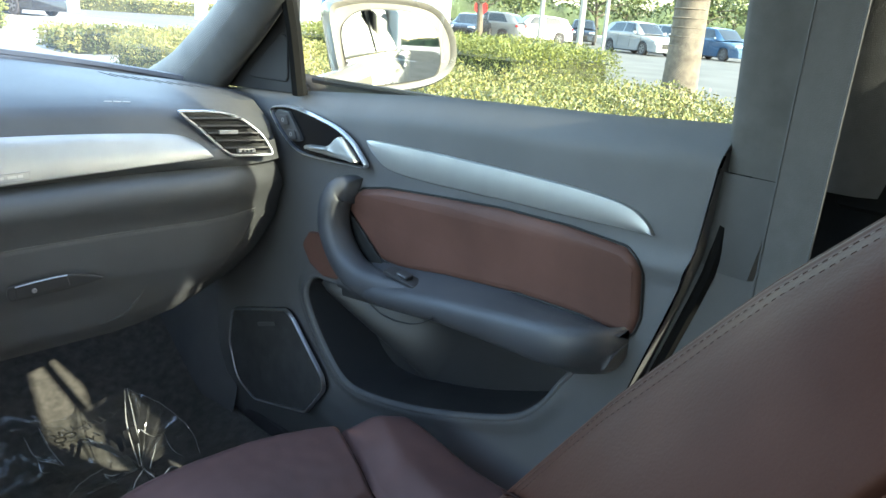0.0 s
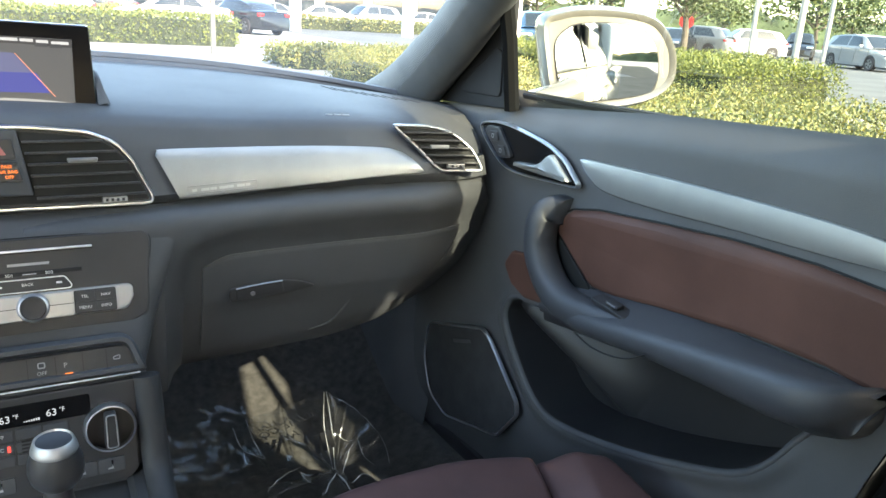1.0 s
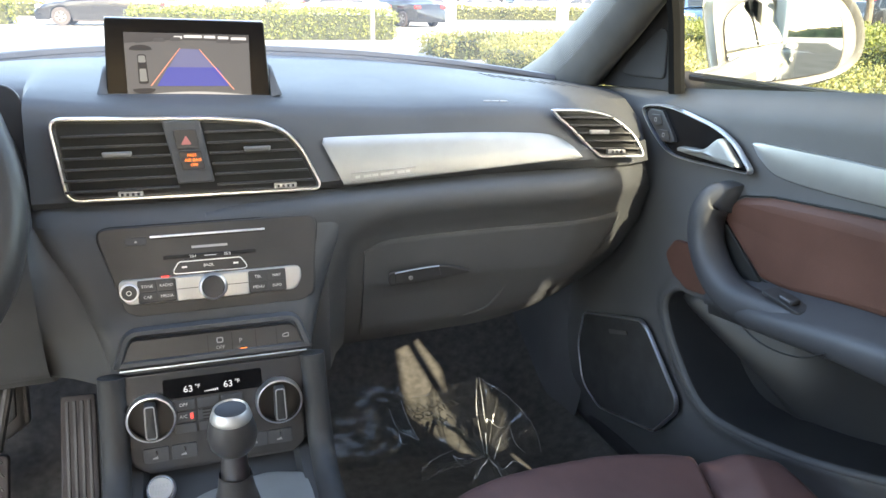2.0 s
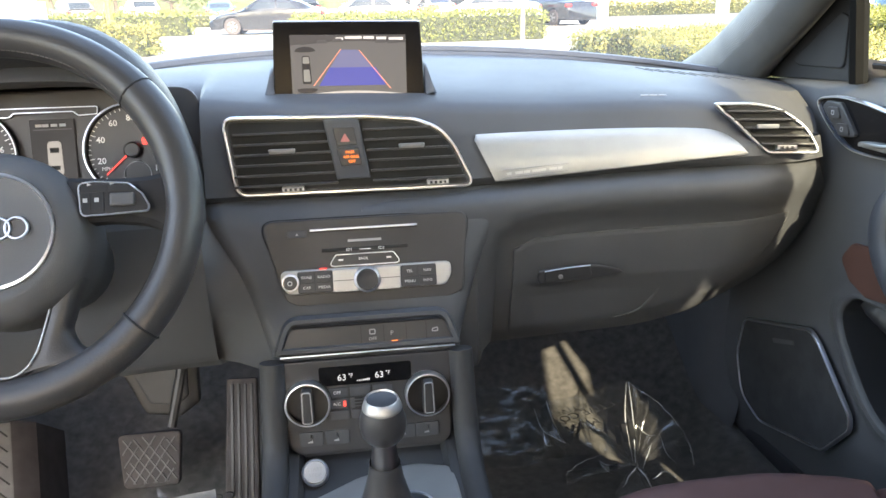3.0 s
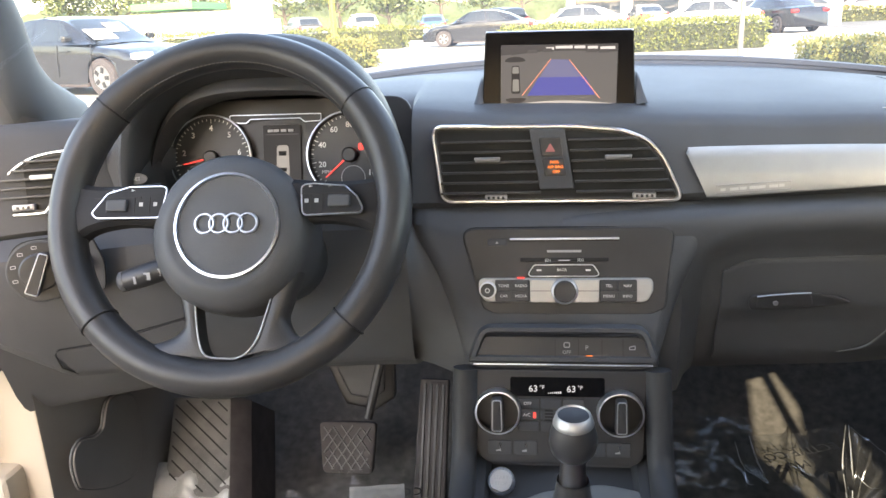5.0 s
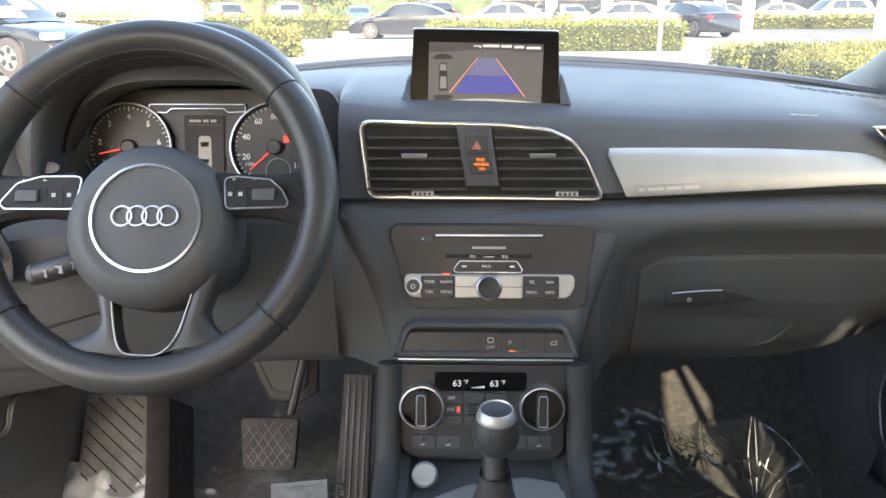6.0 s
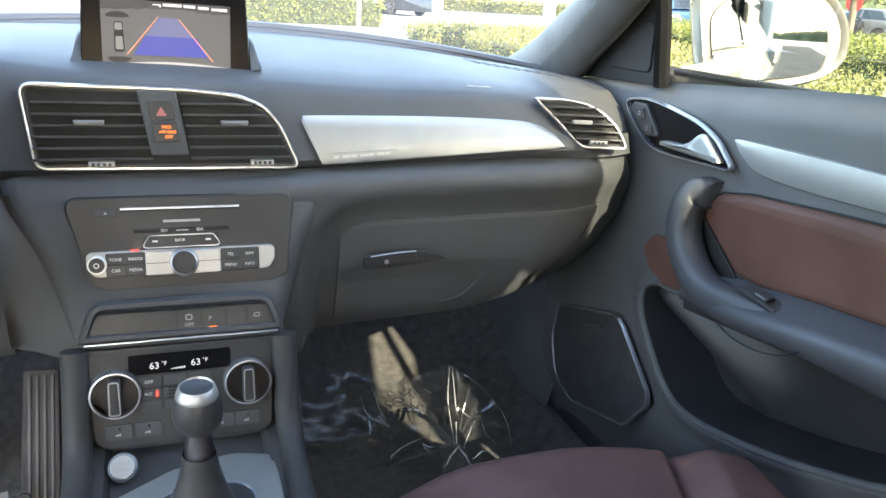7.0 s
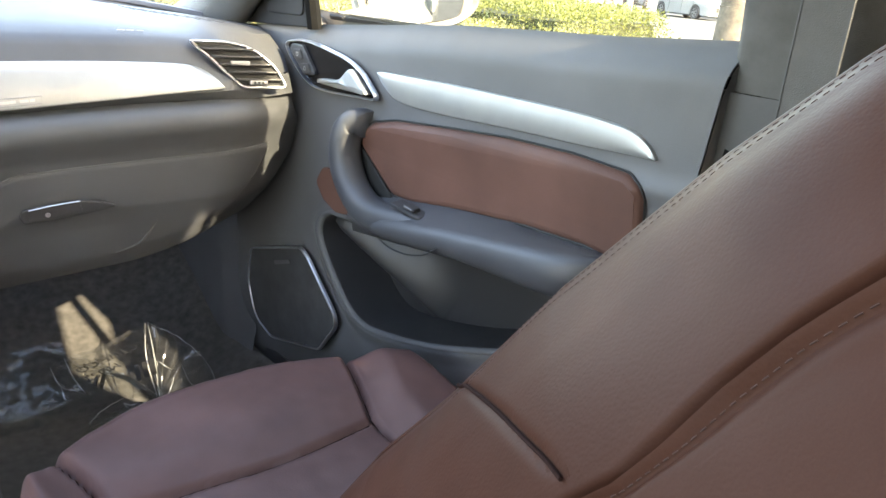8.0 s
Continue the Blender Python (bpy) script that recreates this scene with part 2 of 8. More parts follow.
def spline(pts, n):
    """n points along a smooth curve through pts."""
    p = [Vector(q) for q in pts]
    p = [2 * p[0] - p[1]] + p + [2 * p[-1] - p[-2]]
    out = []
    for s in range(n):
        f = s / (n - 1) * (len(p) - 3)
        i = min(int(f), len(p) - 4)
        t = f - i
        a, b, c, d = p[i:i + 4]
        out.append(0.5 * (2 * b + (c - a) * t + (2 * a - 5 * b + 4 * c - d) * t * t + (3 * b - a - 3 * c + d) * t ** 3))
    return out


def interp(x, xs, ys):
    return float(np.interp(x, xs, ys))


def smooth(a, b, x):
    f = max(0.0, min(1.0, (x - a) / (b - a)))
    return f * f * (3 - 2 * f)


def ring_curve(pts, n=5):
    """A smooth closed curve through points of (u, v)."""
    out, k = [], len(pts)
    for i in range(k):
        a, b, c, d = (Vector(pts[(i + j) % k]) for j in (-1, 0, 1, 2))
        for s in range(n):
            t = s / n
            p = 0.5 * (2 * b + (c - a) * t + (2 * a - 5 * b + 4 * c - d) * t * t + (3 * b - a - 3 * c + d) * t ** 3)
            out.append((p.x, p.y))
    return out


def face_frame(origin, tilt, yaw=0.0):
    """A frame on a panel that faces the seats: x to the right, y up along the panel, z out of it. tilt: degrees it leans back."""
    return Matrix.Translation(origin) @ pose(0, 0, 0, 0, 0, yaw) @ pose(0, 0, 0, 90 - tilt, 0, 0)


def lettering(body, size, m, material, name, parent, align="CENTER", thick=0.0002, bold=0.0):
    """Words in the built-in font, laid in the frame m."""
    cu = bpy.data.curves.new("words", "FONT")
    cu.body, cu.size, cu.align_x, cu.align_y, cu.extrude, cu.offset, cu.resolution_u = body, size, align, "CENTER", thick, bold, 2
    tmp = bpy.data.objects.new("words", cu)
    me = bpy.data.meshes.new_from_object(tmp)
    bpy.data.objects.remove(tmp)
    bpy.data.curves.remove(cu)
    me.transform(m)
    me.name = name
    me.materials.clear()
    me.materials.append(material)
    ob = new(name, me)
    if parent:
        ob.parent = parent
        ob.matrix_parent_inverse = Matrix.Translation(-ORIGIN.get(parent.name, Vector((0, 0, 0))))
    return ob


def at(m, x, y, z=0.0):
    return m @ Matrix.Translation((x, y, z))


# ---- the cabin's shell: floor, pillars, roof, glass ----
def edge_bow(x):
    """How far the dashboard's face comes back towards the seats at its ends."""
    k = 0.07 if x > 0 else 0.135
    return -k * max(0.0, (abs(x) - 0.2) / 0.46) ** 2 + 0.022 * smooth(0.49, 0.60, x)


def carpet_height(x, y):
    rise = max(0.0, y - 1.35)
    h = 0.40 + 0.55 * rise ** 1.2
    h += 0.05 * math.exp(-((abs(x) - 0.66) / 0.07) ** 2)
    h += 0.10 * math.exp(-(x / 0.14) ** 4)
    return h + 0.004 * noise.noise((x * 7, y * 7, 0))


nx, ny = 60, 70
floor = part("floor", loft([[(-0.70 + 1.40 * i / nx, -1.5 + 3.3 * j / ny, carpet_height(-0.70 + 1.40 * i / nx, -1.5 + 3.3 * j / ny)) for i in range(nx + 1)] for j in range(ny + 1)]), CARPET, kind="structure", label="worn grey-brown carpet of the car's footwells")
tagged(part("firewall", box(0, 1.82, 0.68, 1.40, 0.03, 0.60), DEEP), "black bulkhead behind the dashboard", "wall", kind="structure")


PILLAR_RIGHT = [(0.650, 1.57, 1.020, 0.075), (0.650, 1.45, 1.073, 0.067), (0.648, 1.35, 1.130, 0.063), (0.645, 1.27, 1.180, 0.056), (0.638, 1.18, 1.240, 0.053), (0.615, 1.00, 1.360, 0.050), (0.578, 0.74, 1.500, 0.048)]
PILLAR_LEFT = [(-0.686, 1.150, 1.070, 0.082), (-0.688, 1.098, 1.130, 0.053), (-0.688, 1.071, 1.180, 0.041), (-0.685, 1.044, 1.260, 0.037), (-0.667, 0.93, 1.370, 0.040), (-0.622, 0.72, 1.450, 0.042), (-0.605, 0.47, 1.500, 0.042)]


def pillar(stations):
    """A windscreen pillar's trim along stations of (x, y, z, half width), with a foot that spreads onto the dashboard."""
    path = spline([q[:3] for q in stations], 29)
    half = [interp(k / 28 * (len(stations) - 1), list(range(len(stations))), [q[3] for q in stations]) for k in range(29)]
    rows = []
    for k, c in enumerate(path):
        t = (path[min(k + 1, 28)] - path[max(k - 1, 0)]).normalized()
        wide = Vector((0, t.z, -t.y)).normalized()
        rows.append([c + wide * half[k] * math.cos(a) + Vector((0.034 * math.sin(a), 0, 0)) for a in [2 * math.pi * j / 20 for j in range(20)]])
    return loft(rows, close_u=True, caps=True)


tagged(part("pillar_right", pillar(PILLAR_RIGHT), PILLARP), "dark grey plastic windscreen pillar trim", "pillar", kind="structure")
tagged(part("pillar_left", pillar(PILLAR_LEFT), PILLARP), "dark grey plastic windscreen pillar trim", "pillar", kind="structure")

roof_rows = []
for j in range(25):
    y = 0.82 - 2.6 * j / 24
    roof_rows.append([(x, y, 1.505 + 0.035 * (1 - (x / 0.62) ** 2) + 0.04 * math.sin(math.pi * j / 24) - 0.25 * smooth(18, 24, j)) for x in np.linspace(-0.62, 0.62, 15)])
tagged(part("ceiling", loft(roof_rows), HEADLINER), "pale cloth headliner under the car's roof", "ceiling", kind="structure")
tagged(part("roof_skin", loft([[(x * 1.06, y, z + 0.03) for x, y, z in r] for r in roof_rows]), WHITEPAINT), "white painted steel roof of the car", "roof", kind="structure")

ws = []
for j in range(13):
    f = j / 12
    ws.append([(x * (1 - 0.10 * f), (1.56 - 0.24 * (x / 0.68) ** 4 - 0.02 * (x / 0.68) ** 2 - 0.24 * smooth(0.1, 0.68, -x)) * (1 - f) + 0.80 * f, 1.10 * (1 - f) + (1.50 - 0.02 * (x / 0.6) ** 2) * f) for x in np.linspace(-0.68, 0.68, 19)])
windshield = tagged(part("window_1", loft(ws), WINDSHIELD), "clear laminated windscreen", "windscreen", kind="structure")
windshield.visible_shadow = False


# body sides: sill, belt, rear doors, B pillar; the driver's doorway stays open
def side_body(s, name, label):
    bms = [
        box(0.80 * s, -1.10, 0.75, 0.10, 0.96, 0.66, 0.04),
        box(0.76 * s, 0.20, 0.34, 0.14, 1.4, 0.14, 0.03),
        box(0.80 * s, 1.90, 0.70, 0.20, 0.9, 0.50, 0.06),
    ]
    return tagged(part(name, join(*bms), WHITEPAINT), label, "car body", kind="structure")


def roof_rail(s):
    path = spline([(0.575 * s, 0.78, 1.505), (0.60 * s, 0.45, 1.525), (0.61 * s, 0.0, 1.530), (0.61 * s, -0.6, 1.515), (0.60 * s, -1.2, 1.45), (0.60 * s, -1.7, 1.28)], 24)
    return tube(path, 0.045, 10)


for s, n in ((1, "roof_rail_right"), (-1, "roof_rail_left")):
    tagged(part(n, roof_rail(s), HEADLINER), "pale cloth rail along the roof's edge", "roof rail", kind="structure")
    tagged(part("pillar_rear", box(0.70 * s, -0.95, 1.28, 0.10, 0.42, 0.42, 0.03), HEADLINER), "pale rear pillar lining", "pillar", kind="structure")
side_body(1, "body_side_right", "white painted body side of the car")
side_body(-1, "body_side_left", "white painted body side round the open doorway")
tagged(part("bonnet", box(0, 2.05, 0.98, 1.45, 0.85, 0.05, 0.02), WHITEPAINT), "white painted bonnet", "bonnet", kind="structure")
# left flank behind the open doorway: unseen, added to cut light on the backrest
tagged(part("pillar_left_middle", box(-0.70, 0.02, 1.00, 0.08, 0.22, 1.0, 0.03), PILLARP), "unseen dark middle pillar, added to cut light from the left", "pillar", kind="structure")
tagged(part("flank_left", box(-0.74, -0.55, 0.78, 0.08, 0.95, 0.72, 0.03), PILLARP), "unseen dark rear door lining, added to cut light from the left", "wall", kind="structure")
KICK = mat("kick_plastic", (0.125, 0.12, 0.115), 0.55, grain=0.4, grain_scale=1300, scale=7, vary=0.10, spec=0.35)
# kick panels and sill trims beside the footwells
for s, y0, n in ((1, 1.315, "kick_panel_right"), (-1, 0.986, "kick_panel_left")):
    kp = thing(n, (0.66 * s, 1.4, 0.40), "dark plastic kick panel at the footwell's side", "panel", kind="structure")
    rows = []
    for i in range(13):
        z = 0.38 + 0.62 * i / 12
        rows.append([((0.655 + 0.03 * (1 - smooth(y0, y0 + 0.10, y)) - 0.02 * smooth(0.55, 0.40, z)) * s, y, z) for y in np.linspace(y0, 1.84, 14)])
    part("panel", loft(rows), DOORP if s > 0 else KICK, kp)
    if s < 0:
        KP = Matrix(((0, 0, 1, -0.655), (1, 0, 0, 0), (0, 1, 0, 0), (0, 0, 0, 1)))
        cover = ring_curve([(0.980, 0.697), (0.998, 0.700), (1.028, 0.688), (1.048, 0.692), (1.060, 0.712), (1.078, 0.722), (1.119, 0.708), (1.140, 0.684), (1.138, 0.640), (1.128, 0.598), (1.100, 0.578), (1.040, 0.598), (0.985, 0.632), (0.972, 0.648), (0.970, 0.680)], 4)
        cover = [(u + 0.021, v - 0.018) for u, v in cover]
        part("fuse_cover", plate(cover, 0.006, at(KP, 0, 0, 0.0), 0.002), KICK, kp, "grey fuse box cover")
        part("cover_joint", band(inset(cover, -0.003), 0.0035, 0.003, at(KP, 0, 0, 0.0)), PILLARP, kp)
        part("seal", tube(spline([(-0.700, 1.013, 0.36), (-0.695, 1.016, 0.60), (-0.690, 1.023, 0.80), (-0.690, 1.04, 0.98), (-0.69, 1.07, 1.10)], 16), 0.013, 8), SHADEDARK, kp, "black rubber door seal")
        part("jamb", box(-0.755, 1.033, 0.72, 0.11, 0.05, 0.72, 0.012), LITCREAM, kp, "cream white painted door jamb")
        part("jamb_step", box(-0.800, 0.983, 0.70, 0.03, 0.06, 0.70, 0.010), LITCREAM, kp)
        part("hinge", box(-0.765, 0.993, 0.60, 0.05, 0.05, 0.10, 0.012), LITCREAM, kp, "painted door hinge")
        part("check_strap", box(-0.755, 0.993, 0.815, 0.07, 0.05, 0.03, 0.008), RUBBER, kp, "black check strap")
tagged(part("sill_trim", box(0.712, 0.80, 0.415, 0.05, 1.30, 0.12, 0.012), BLACK), "black plastic sill trim", "trim", kind="structure")
tagged(part("tail_wall", box(0, -1.72, 0.85, 1.4, 0.08, 0.7, 0.02), CLOTH), "dark lining at the tail of the cabin", "wall", kind="structure")

# B pillar on the passenger's side with its belt
bp = thing("pillar_middle", (0.70, 0.33, 0.40), "grey middle pillar with cloth upper and plastic lower trim", "pillar", kind="structure")
rows = []
for i in range(9):
    f = i / 8
    z, x, y = 1.115 + 0.42 * f, 0.674 - 0.085 * f, 0.403 - 0.020 * f
    rows.append([(x + 0.020, y + 0.004, z), (x + 0.008, y + 0.003, z), (x + 0.002, y - 0.004, z), (x, y - 0.015, z), (x - 0.002, y - 0.07, z), (x + 0.004, y - 0.115, z), (x + 0.022, y - 0.135, z)])
part("upper_trim", loft(rows), CLOTH, bp, "grey woven cloth pillar cover", smooth=50)
rows = []
for i in range(7):
    z, y = 1.1146 - 0.10 * i / 6, 0.414 + 0.020 * i / 6
    x = 0.672 + 0.012 * i / 6
    rows.append([(x + 0.03, y + 0.002, z), (x + 0.006, y, z), (x, y - 0.006, z), (x - 0.001, y - 0.035, z), (x, y - 0.068, z), (x + 0.006, y - 0.072, z)])
part("lower_trim", loft(rows), PILLARP, bp, "grey plastic lower trim", smooth=50)
# Dark fillers added behind the trims, so no daylight shows through the joints.
part("core", loft([[(x, 0.392, z), (x, 0.25, z), (x + 0.02, 0.25, z), (x + 0.02, 0.392, z)] for x, z in ((0.715, 0.48), (0.712, 1.10), (0.640, 1.51))], close_u=True), SHADEDARK, bp)
part("gap_filler", box(0.722, 0.425, 1.06, 0.03, 0.06, 0.13, 0.004), SHADEDARK, bp, "dark box added to close the gap behind the door's edge")
part("foot_trim", box(0.73, 0.29, 0.74, 0.05, 0.33, 0.56, 0.02), BLACK, bp, "black plastic foot of the pillar")
part("pillar_seal", box(0.728, 0.462, 0.74, 0.06, 0.05, 0.60, 0.01), SHADEDARK, bp, "black rubber pillar seal")


def pillar_edge(z):
    return interp(z, [0.45, 0.78, 0.87, 1.02, 1.12, 1.16], [0.54, 0.487, 0.467, 0.437, 0.427, 0.420]) - 0.013


part("pillar_cover", loft([[(0.700, pillar_edge(z) + 0.006, z), (0.684, pillar_edge(z) + 0.002, z), (0.680, pillar_edge(z) - 0.006, z), (0.684, pillar_edge(z) - 0.03, z), (0.692, pillar_edge(z) - 0.08, z), (0.700, pillar_edge(z) - 0.12, z)] for z in [0.44 + 0.58 * k / 16 for k in range(17)]]), DOORP, bp, "dark plastic pillar foot cover")
belt = thing("seat_belt", (0.66, 0.34, 0.60), "grey woven seat belt hanging beside the middle pillar", "seat belt")
part("webbing", loft([[(0.672 - 0.06 * f, 0.355 - 0.03 * f, 0.55 + 0.90 * f), (0.664 - 0.06 * f, 0.315 - 0.03 * f, 0.55 + 0.90 * f), (0.662 - 0.06 * f, 0.314 - 0.03 * f, 0.55 + 0.90 * f), (0.670 - 0.06 * f, 0.356 - 0.03 * f, 0.55 + 0.90 * f)] for f in [i / 12 for i in range(13)]], close_u=True), BELT, belt)
for y0, x0 in ((0.356, 0.6702), (0.3145, 0.6622)):
    part("selvedge", tube([(x0 - 0.06 * f, y0 - 0.03 * f, 0.55 + 0.90 * f) for f in [k / 12 for k in range(13)]], 0.0012, 6), PILLARP, belt, "darker woven edge")


# ---- dashboard ----
dash = thing("dashboard", (0, 1.3, 0.6), "charcoal moulded car dashboard with silver trim and chrome vents", "dashboard")


def crease_z(x):
    return 1.103 - (0.045 if x > 0 else 0.02) * x - 0.0065 * smooth(-0.19, -0.10, x) * smooth(0.45, 0.25, x)


def ledge_z(x):
    return 0.976 + 0.047 * max(0.0, x)


def far_edge(x):
    return 1.545 - 0.22 * (x / 0.68) ** 4 - 0.24 * smooth(0.1, 0.68, -x), 1.137 - 0.045 * (x / 0.62) ** 2


def dash_profile(x):
    o, (fy, fz), c, l = edge_bow(x), far_edge(x), crease_z(x), ledge_z(x)
    o += 0.10 * smooth(-0.186, -0.2006, x) * smooth(-0.55, -0.50, x)
    ty, e, g = 1.150 + o, smooth(0.50, 0.622, x), smooth(0.46, 0.60, x)
    return [
        (fy + 0.06, fz - 0.05), (fy + 0.02, fz - 0.004), (fy, fz), (fy - 0.012, fz - 0.001), (fy - 0.02, fz - 0.008),
        (fy * 0.75 + ty * 0.25, 0.75 * fz + 0.25 * c + 0.002), (fy * 0.45 + ty * 0.55, 0.45 * fz + 0.55 * c + 0.006), (fy * 0.15 + ty * 0.85, 0.15 * fz + 0.85 * c + 0.004),
        (ty + 0.030 * e, c - 0.014 * e), (1.140 + o + 0.024 * e, c - 0.006 - 0.017 * e), (1.132 + o + 0.018 * e, c - 0.014 - 0.020 * e), (1.122 + o + 0.008 * e, c - 0.04 - 0.016 * e), (1.108 + o, l + 0.028), (1.104 + o, l + 0.014), (1.110 + o - 0.006 * g, l + 0.006), (1.122 + o - 0.020 * g, l - 0.001),
    ]


xs = [-0.70 + 1.322 * i / 90 for i in range(91)]


def end_ratio(z):
    return interp(z, [0.775, 0.826, 0.885, 0.920, 0.938, 0.965, 0.996, 1.010, 1.037, 1.066, 1.091, 1.107], [0.534, 0.590, 0.636, 0.655, 0.661, 0.660, 0.648, 0.646, 0.637, 0.625, 0.606, 0.582])


def end_x(y, z):
    """How far towards the door the dashboard's rounded end reaches."""
    return min(0.652, end_ratio(z) * (y - 0.123) - 0.005)



def upper_point(x, k, y, z):
    s = max(0.0, (x - 0.50) / 0.122) if k > 4 else 0.0
    if s == 0:
        return (x, y, z)
    y += 0.030 * s ** 4 if k > 6 else 0.0
    seen = 1.235 - (1.235 - z) * 0.977 / (y - 0.123)
    reach = interp(seen, [1.003, 1.037, 1.066, 1.091, 1.107, 1.114, 1.130], [0.646, 0.637, 0.625, 0.604, 0.579, 0.545, 0.510]) * (y - 0.123) - 0.005
    return (0.50 + (min(0.650, reach + 0.006) - 0.50) * s, y, z)


rows = [[upper_point(x, k, y, z) for k, (y, z) in enumerate(dash_profile(x))] for x in xs]
rows.append([(x + (0.006 if k > 4 else 0), y + 0.02, z - 0.002) for k, (x, y, z) in enumerate(rows[-1])])
rows.append([(x, y + 0.16, z - 0.010) for x, y, z in rows[-1]])
part("upper_body", loft(rows), DASH, dash)


def glove_floor(x):
    return interp(x, [0.1, 0.2, 0.3, 0.383, 0.442, 0.527, 0.6], [0.736, 0.739, 0.745, 0.752, 0.764, 0.783, 0.797])


def lower_profile(x):
    """The band under the ledge and the hollow in which the glovebox lid sits, as (y, z)."""
    o, l = edge_bow(x) + (0.05 * smooth(0.205, 0.165, -x) if x < 0 else 0.0), ledge_z(x)
    g, zb = smooth(0.46, 0.60, x), glove_floor(x)
    out = [(1.125 - 0.022 * g, l + 0.002), (1.100, l - 0.003), (1.089, l - 0.009), (1.084, l - 0.018), (1.0825, l - 0.028), (1.086, l - 0.038), (1.094, l - 0.050), (1.101, l - 0.062), (1.105, l - 0.074), (1.108, l - 0.10), (1.114, l - 0.14), (1.124, l - 0.165), (1.136, zb + 0.034), (1.146, zb + 0.012), (1.155, zb + 0.002), (1.175, zb), (1.40, zb - 0.01)]
    if x < 0:
        return [(y + o, z) for y, z in out]
    full = []
    for y, z in out:
        c = interp(z, [0.80, 0.851, 0.889, 0.922, 0.937, 0.955], [0.150, 0.152, 0.160, 0.176, 0.197, 0.225])
        f = smooth(c + 0.030, c - 0.004, x) if z < l - 0.03 and y < 1.3 else 0.0
        full.append((y + o + (1.083 - y) * f, z))
    return full


def lower_point(x, y, z):
    s = max(0.0, (x - 0.42) / 0.202)
    y += 0.060 * s ** 5
    return (x if s == 0 else 0.42 + (end_x(min(y, 1.19), z) - 0.42) * s, y, z)


def lower_y(x, z):
    prof = lower_profile(x)[3:-1]
    return interp(z, [p[1] for p in prof[::-1]], [p[0] for p in prof[::-1]])


rows = [[lower_point(x, y, z) for y, z in lower_profile(x)] for x in xs]
rows.append([(x + 0.004, y + 0.02, z) for x, y, z in rows[-1]])
rows.append([(x + 0.002, y + 0.30, z) for x, y, z in rows[-1]])
part("lower_body", loft(rows), DASH, dash)

# a dark joint along the windscreen
part("screen_joint", tube([(x, far_edge(x)[0] - 0.004, far_edge(x)[1] - 0.003) for x in [-0.64 + 1.26 * i / 60 for i in range(61)]], 0.0105, 8), BLACK, dash, "black strip along the windscreen")

# ---- centre vents ----
FACE = face_frame((0.0, 1.113, 1.035), 9)
vent_out = rounded([(-0.159, 0.0515), (0.020, 0.0475), (0.078, 0.0415), (0.109, 0.0290), (0.128, 0.0060), (0.1525, -0.0475), (-0.147, -0.0455)], [0.014, 0.30, 0.06, 0.045, 0.08, 0.010, 0.017], 8)
vents = part("centre_vent", plate(vent_out, 0.006, at(FACE, 0, 0, -0.004), 0.002), BLACK, dash, "black air vents in a chrome frame")
part("frame", band(inset(vent_out, -0.0015), 0.0056, 0.0060, at(FACE, 0, 0, 0.0012)), CHROME, vents, "chrome rim")
part("cavity", plate(inset(vent_out, 0.006), 0.0012, at(FACE, 0, 0, 0.0018), 0.0005), DEEP, vents)


def vent_edge_right(v):
    return interp(v, [-0.046, 0.006, 0.028, 0.040], [0.149, 0.124, 0.106, 0.080])


for lo, hi in ((-0.146, -0.032), (0.014, None)):
    for i in range(6):
        v = 0.030 - i * 0.0128
        a, b = lo + (0.006 if lo > 0 else -0.002) * (i / 5), hi if hi else vent_edge_right(v) - 0.004
        if not hi:
            a = 0.012 + 0.010 * (i / 5)
        else:
            b = hi + 0.010 * (i / 5)
        slat = box((a + b) / 2, v, 0.0065, b - a, 0.0028, 0.010, 0.0006, FACE)
        part("slat", slat, BLACK, vents)
    mid = -0.088 if lo < 0 else 0.072
    part("slider", plate(rounded([(mid - 0.017, 0.003), (mid + 0.017, 0.003), (mid + 0.015, -0.003), (mid - 0.015, -0.003)], 0.002, 3), 0.005, at(FACE, 0, 0.008, 0.0115), 0.002), SATIN, vents, "satin vent slider")
    wheel = part("thumb_wheel", plate(rounded([(mid + (-0.002 if lo < 0 else 0.020) - 0.014, 0.004), (mid + (-0.002 if lo < 0 else 0.020) + 0.014, 0.004), (mid + (-0.002 if lo < 0 else 0.020) + 0.014, -0.004), (mid + (-0.002 if lo < 0 else 0.020) - 0.014, -0.004)], 0.002, 3), 0.008, at(FACE, 0.012, -0.040, 0.002), 0.002), PANELSILVER, vents, "ribbed satin thumb wheel")
    for k in range(4):
        part("notch", box(mid + (-0.002 if lo < 0 else 0.020) + 0.012 - 0.009 + 0.006 * k, -0.040, 0.0105, 0.003, 0.0035, 0.001, 0, FACE), BLACK, wheel)
bridge = part("switch_bridge", plate(rounded([(-0.036, 0.045), (0.007, 0.044), (0.019, -0.030), (-0.023, -0.030)], 0.002, 3), 0.012, FACE, 0.0015), DASH, vents)
part("hazard_button", plate(rounded([(-0.025, 0.034), (0.002, 0.034), (0.005, 0.011), (-0.021, 0.011)], 0.003, 3), 0.002, at(FACE, 0, 0, 0.012), 0.0008), BLACK, bridge)
tri = [(-0.0165, 0.016), (-0.0040, 0.016), (-0.0103, 0.027)]
part("hazard_mark", plate(rounded(tri, 0.001, 2), 0.0004, at(FACE, 0, 0, 0.0139), 0.0001), mat("hazard_red", (0.50, 0.16, 0.15), 0.4), bridge, "pale red warning triangle")
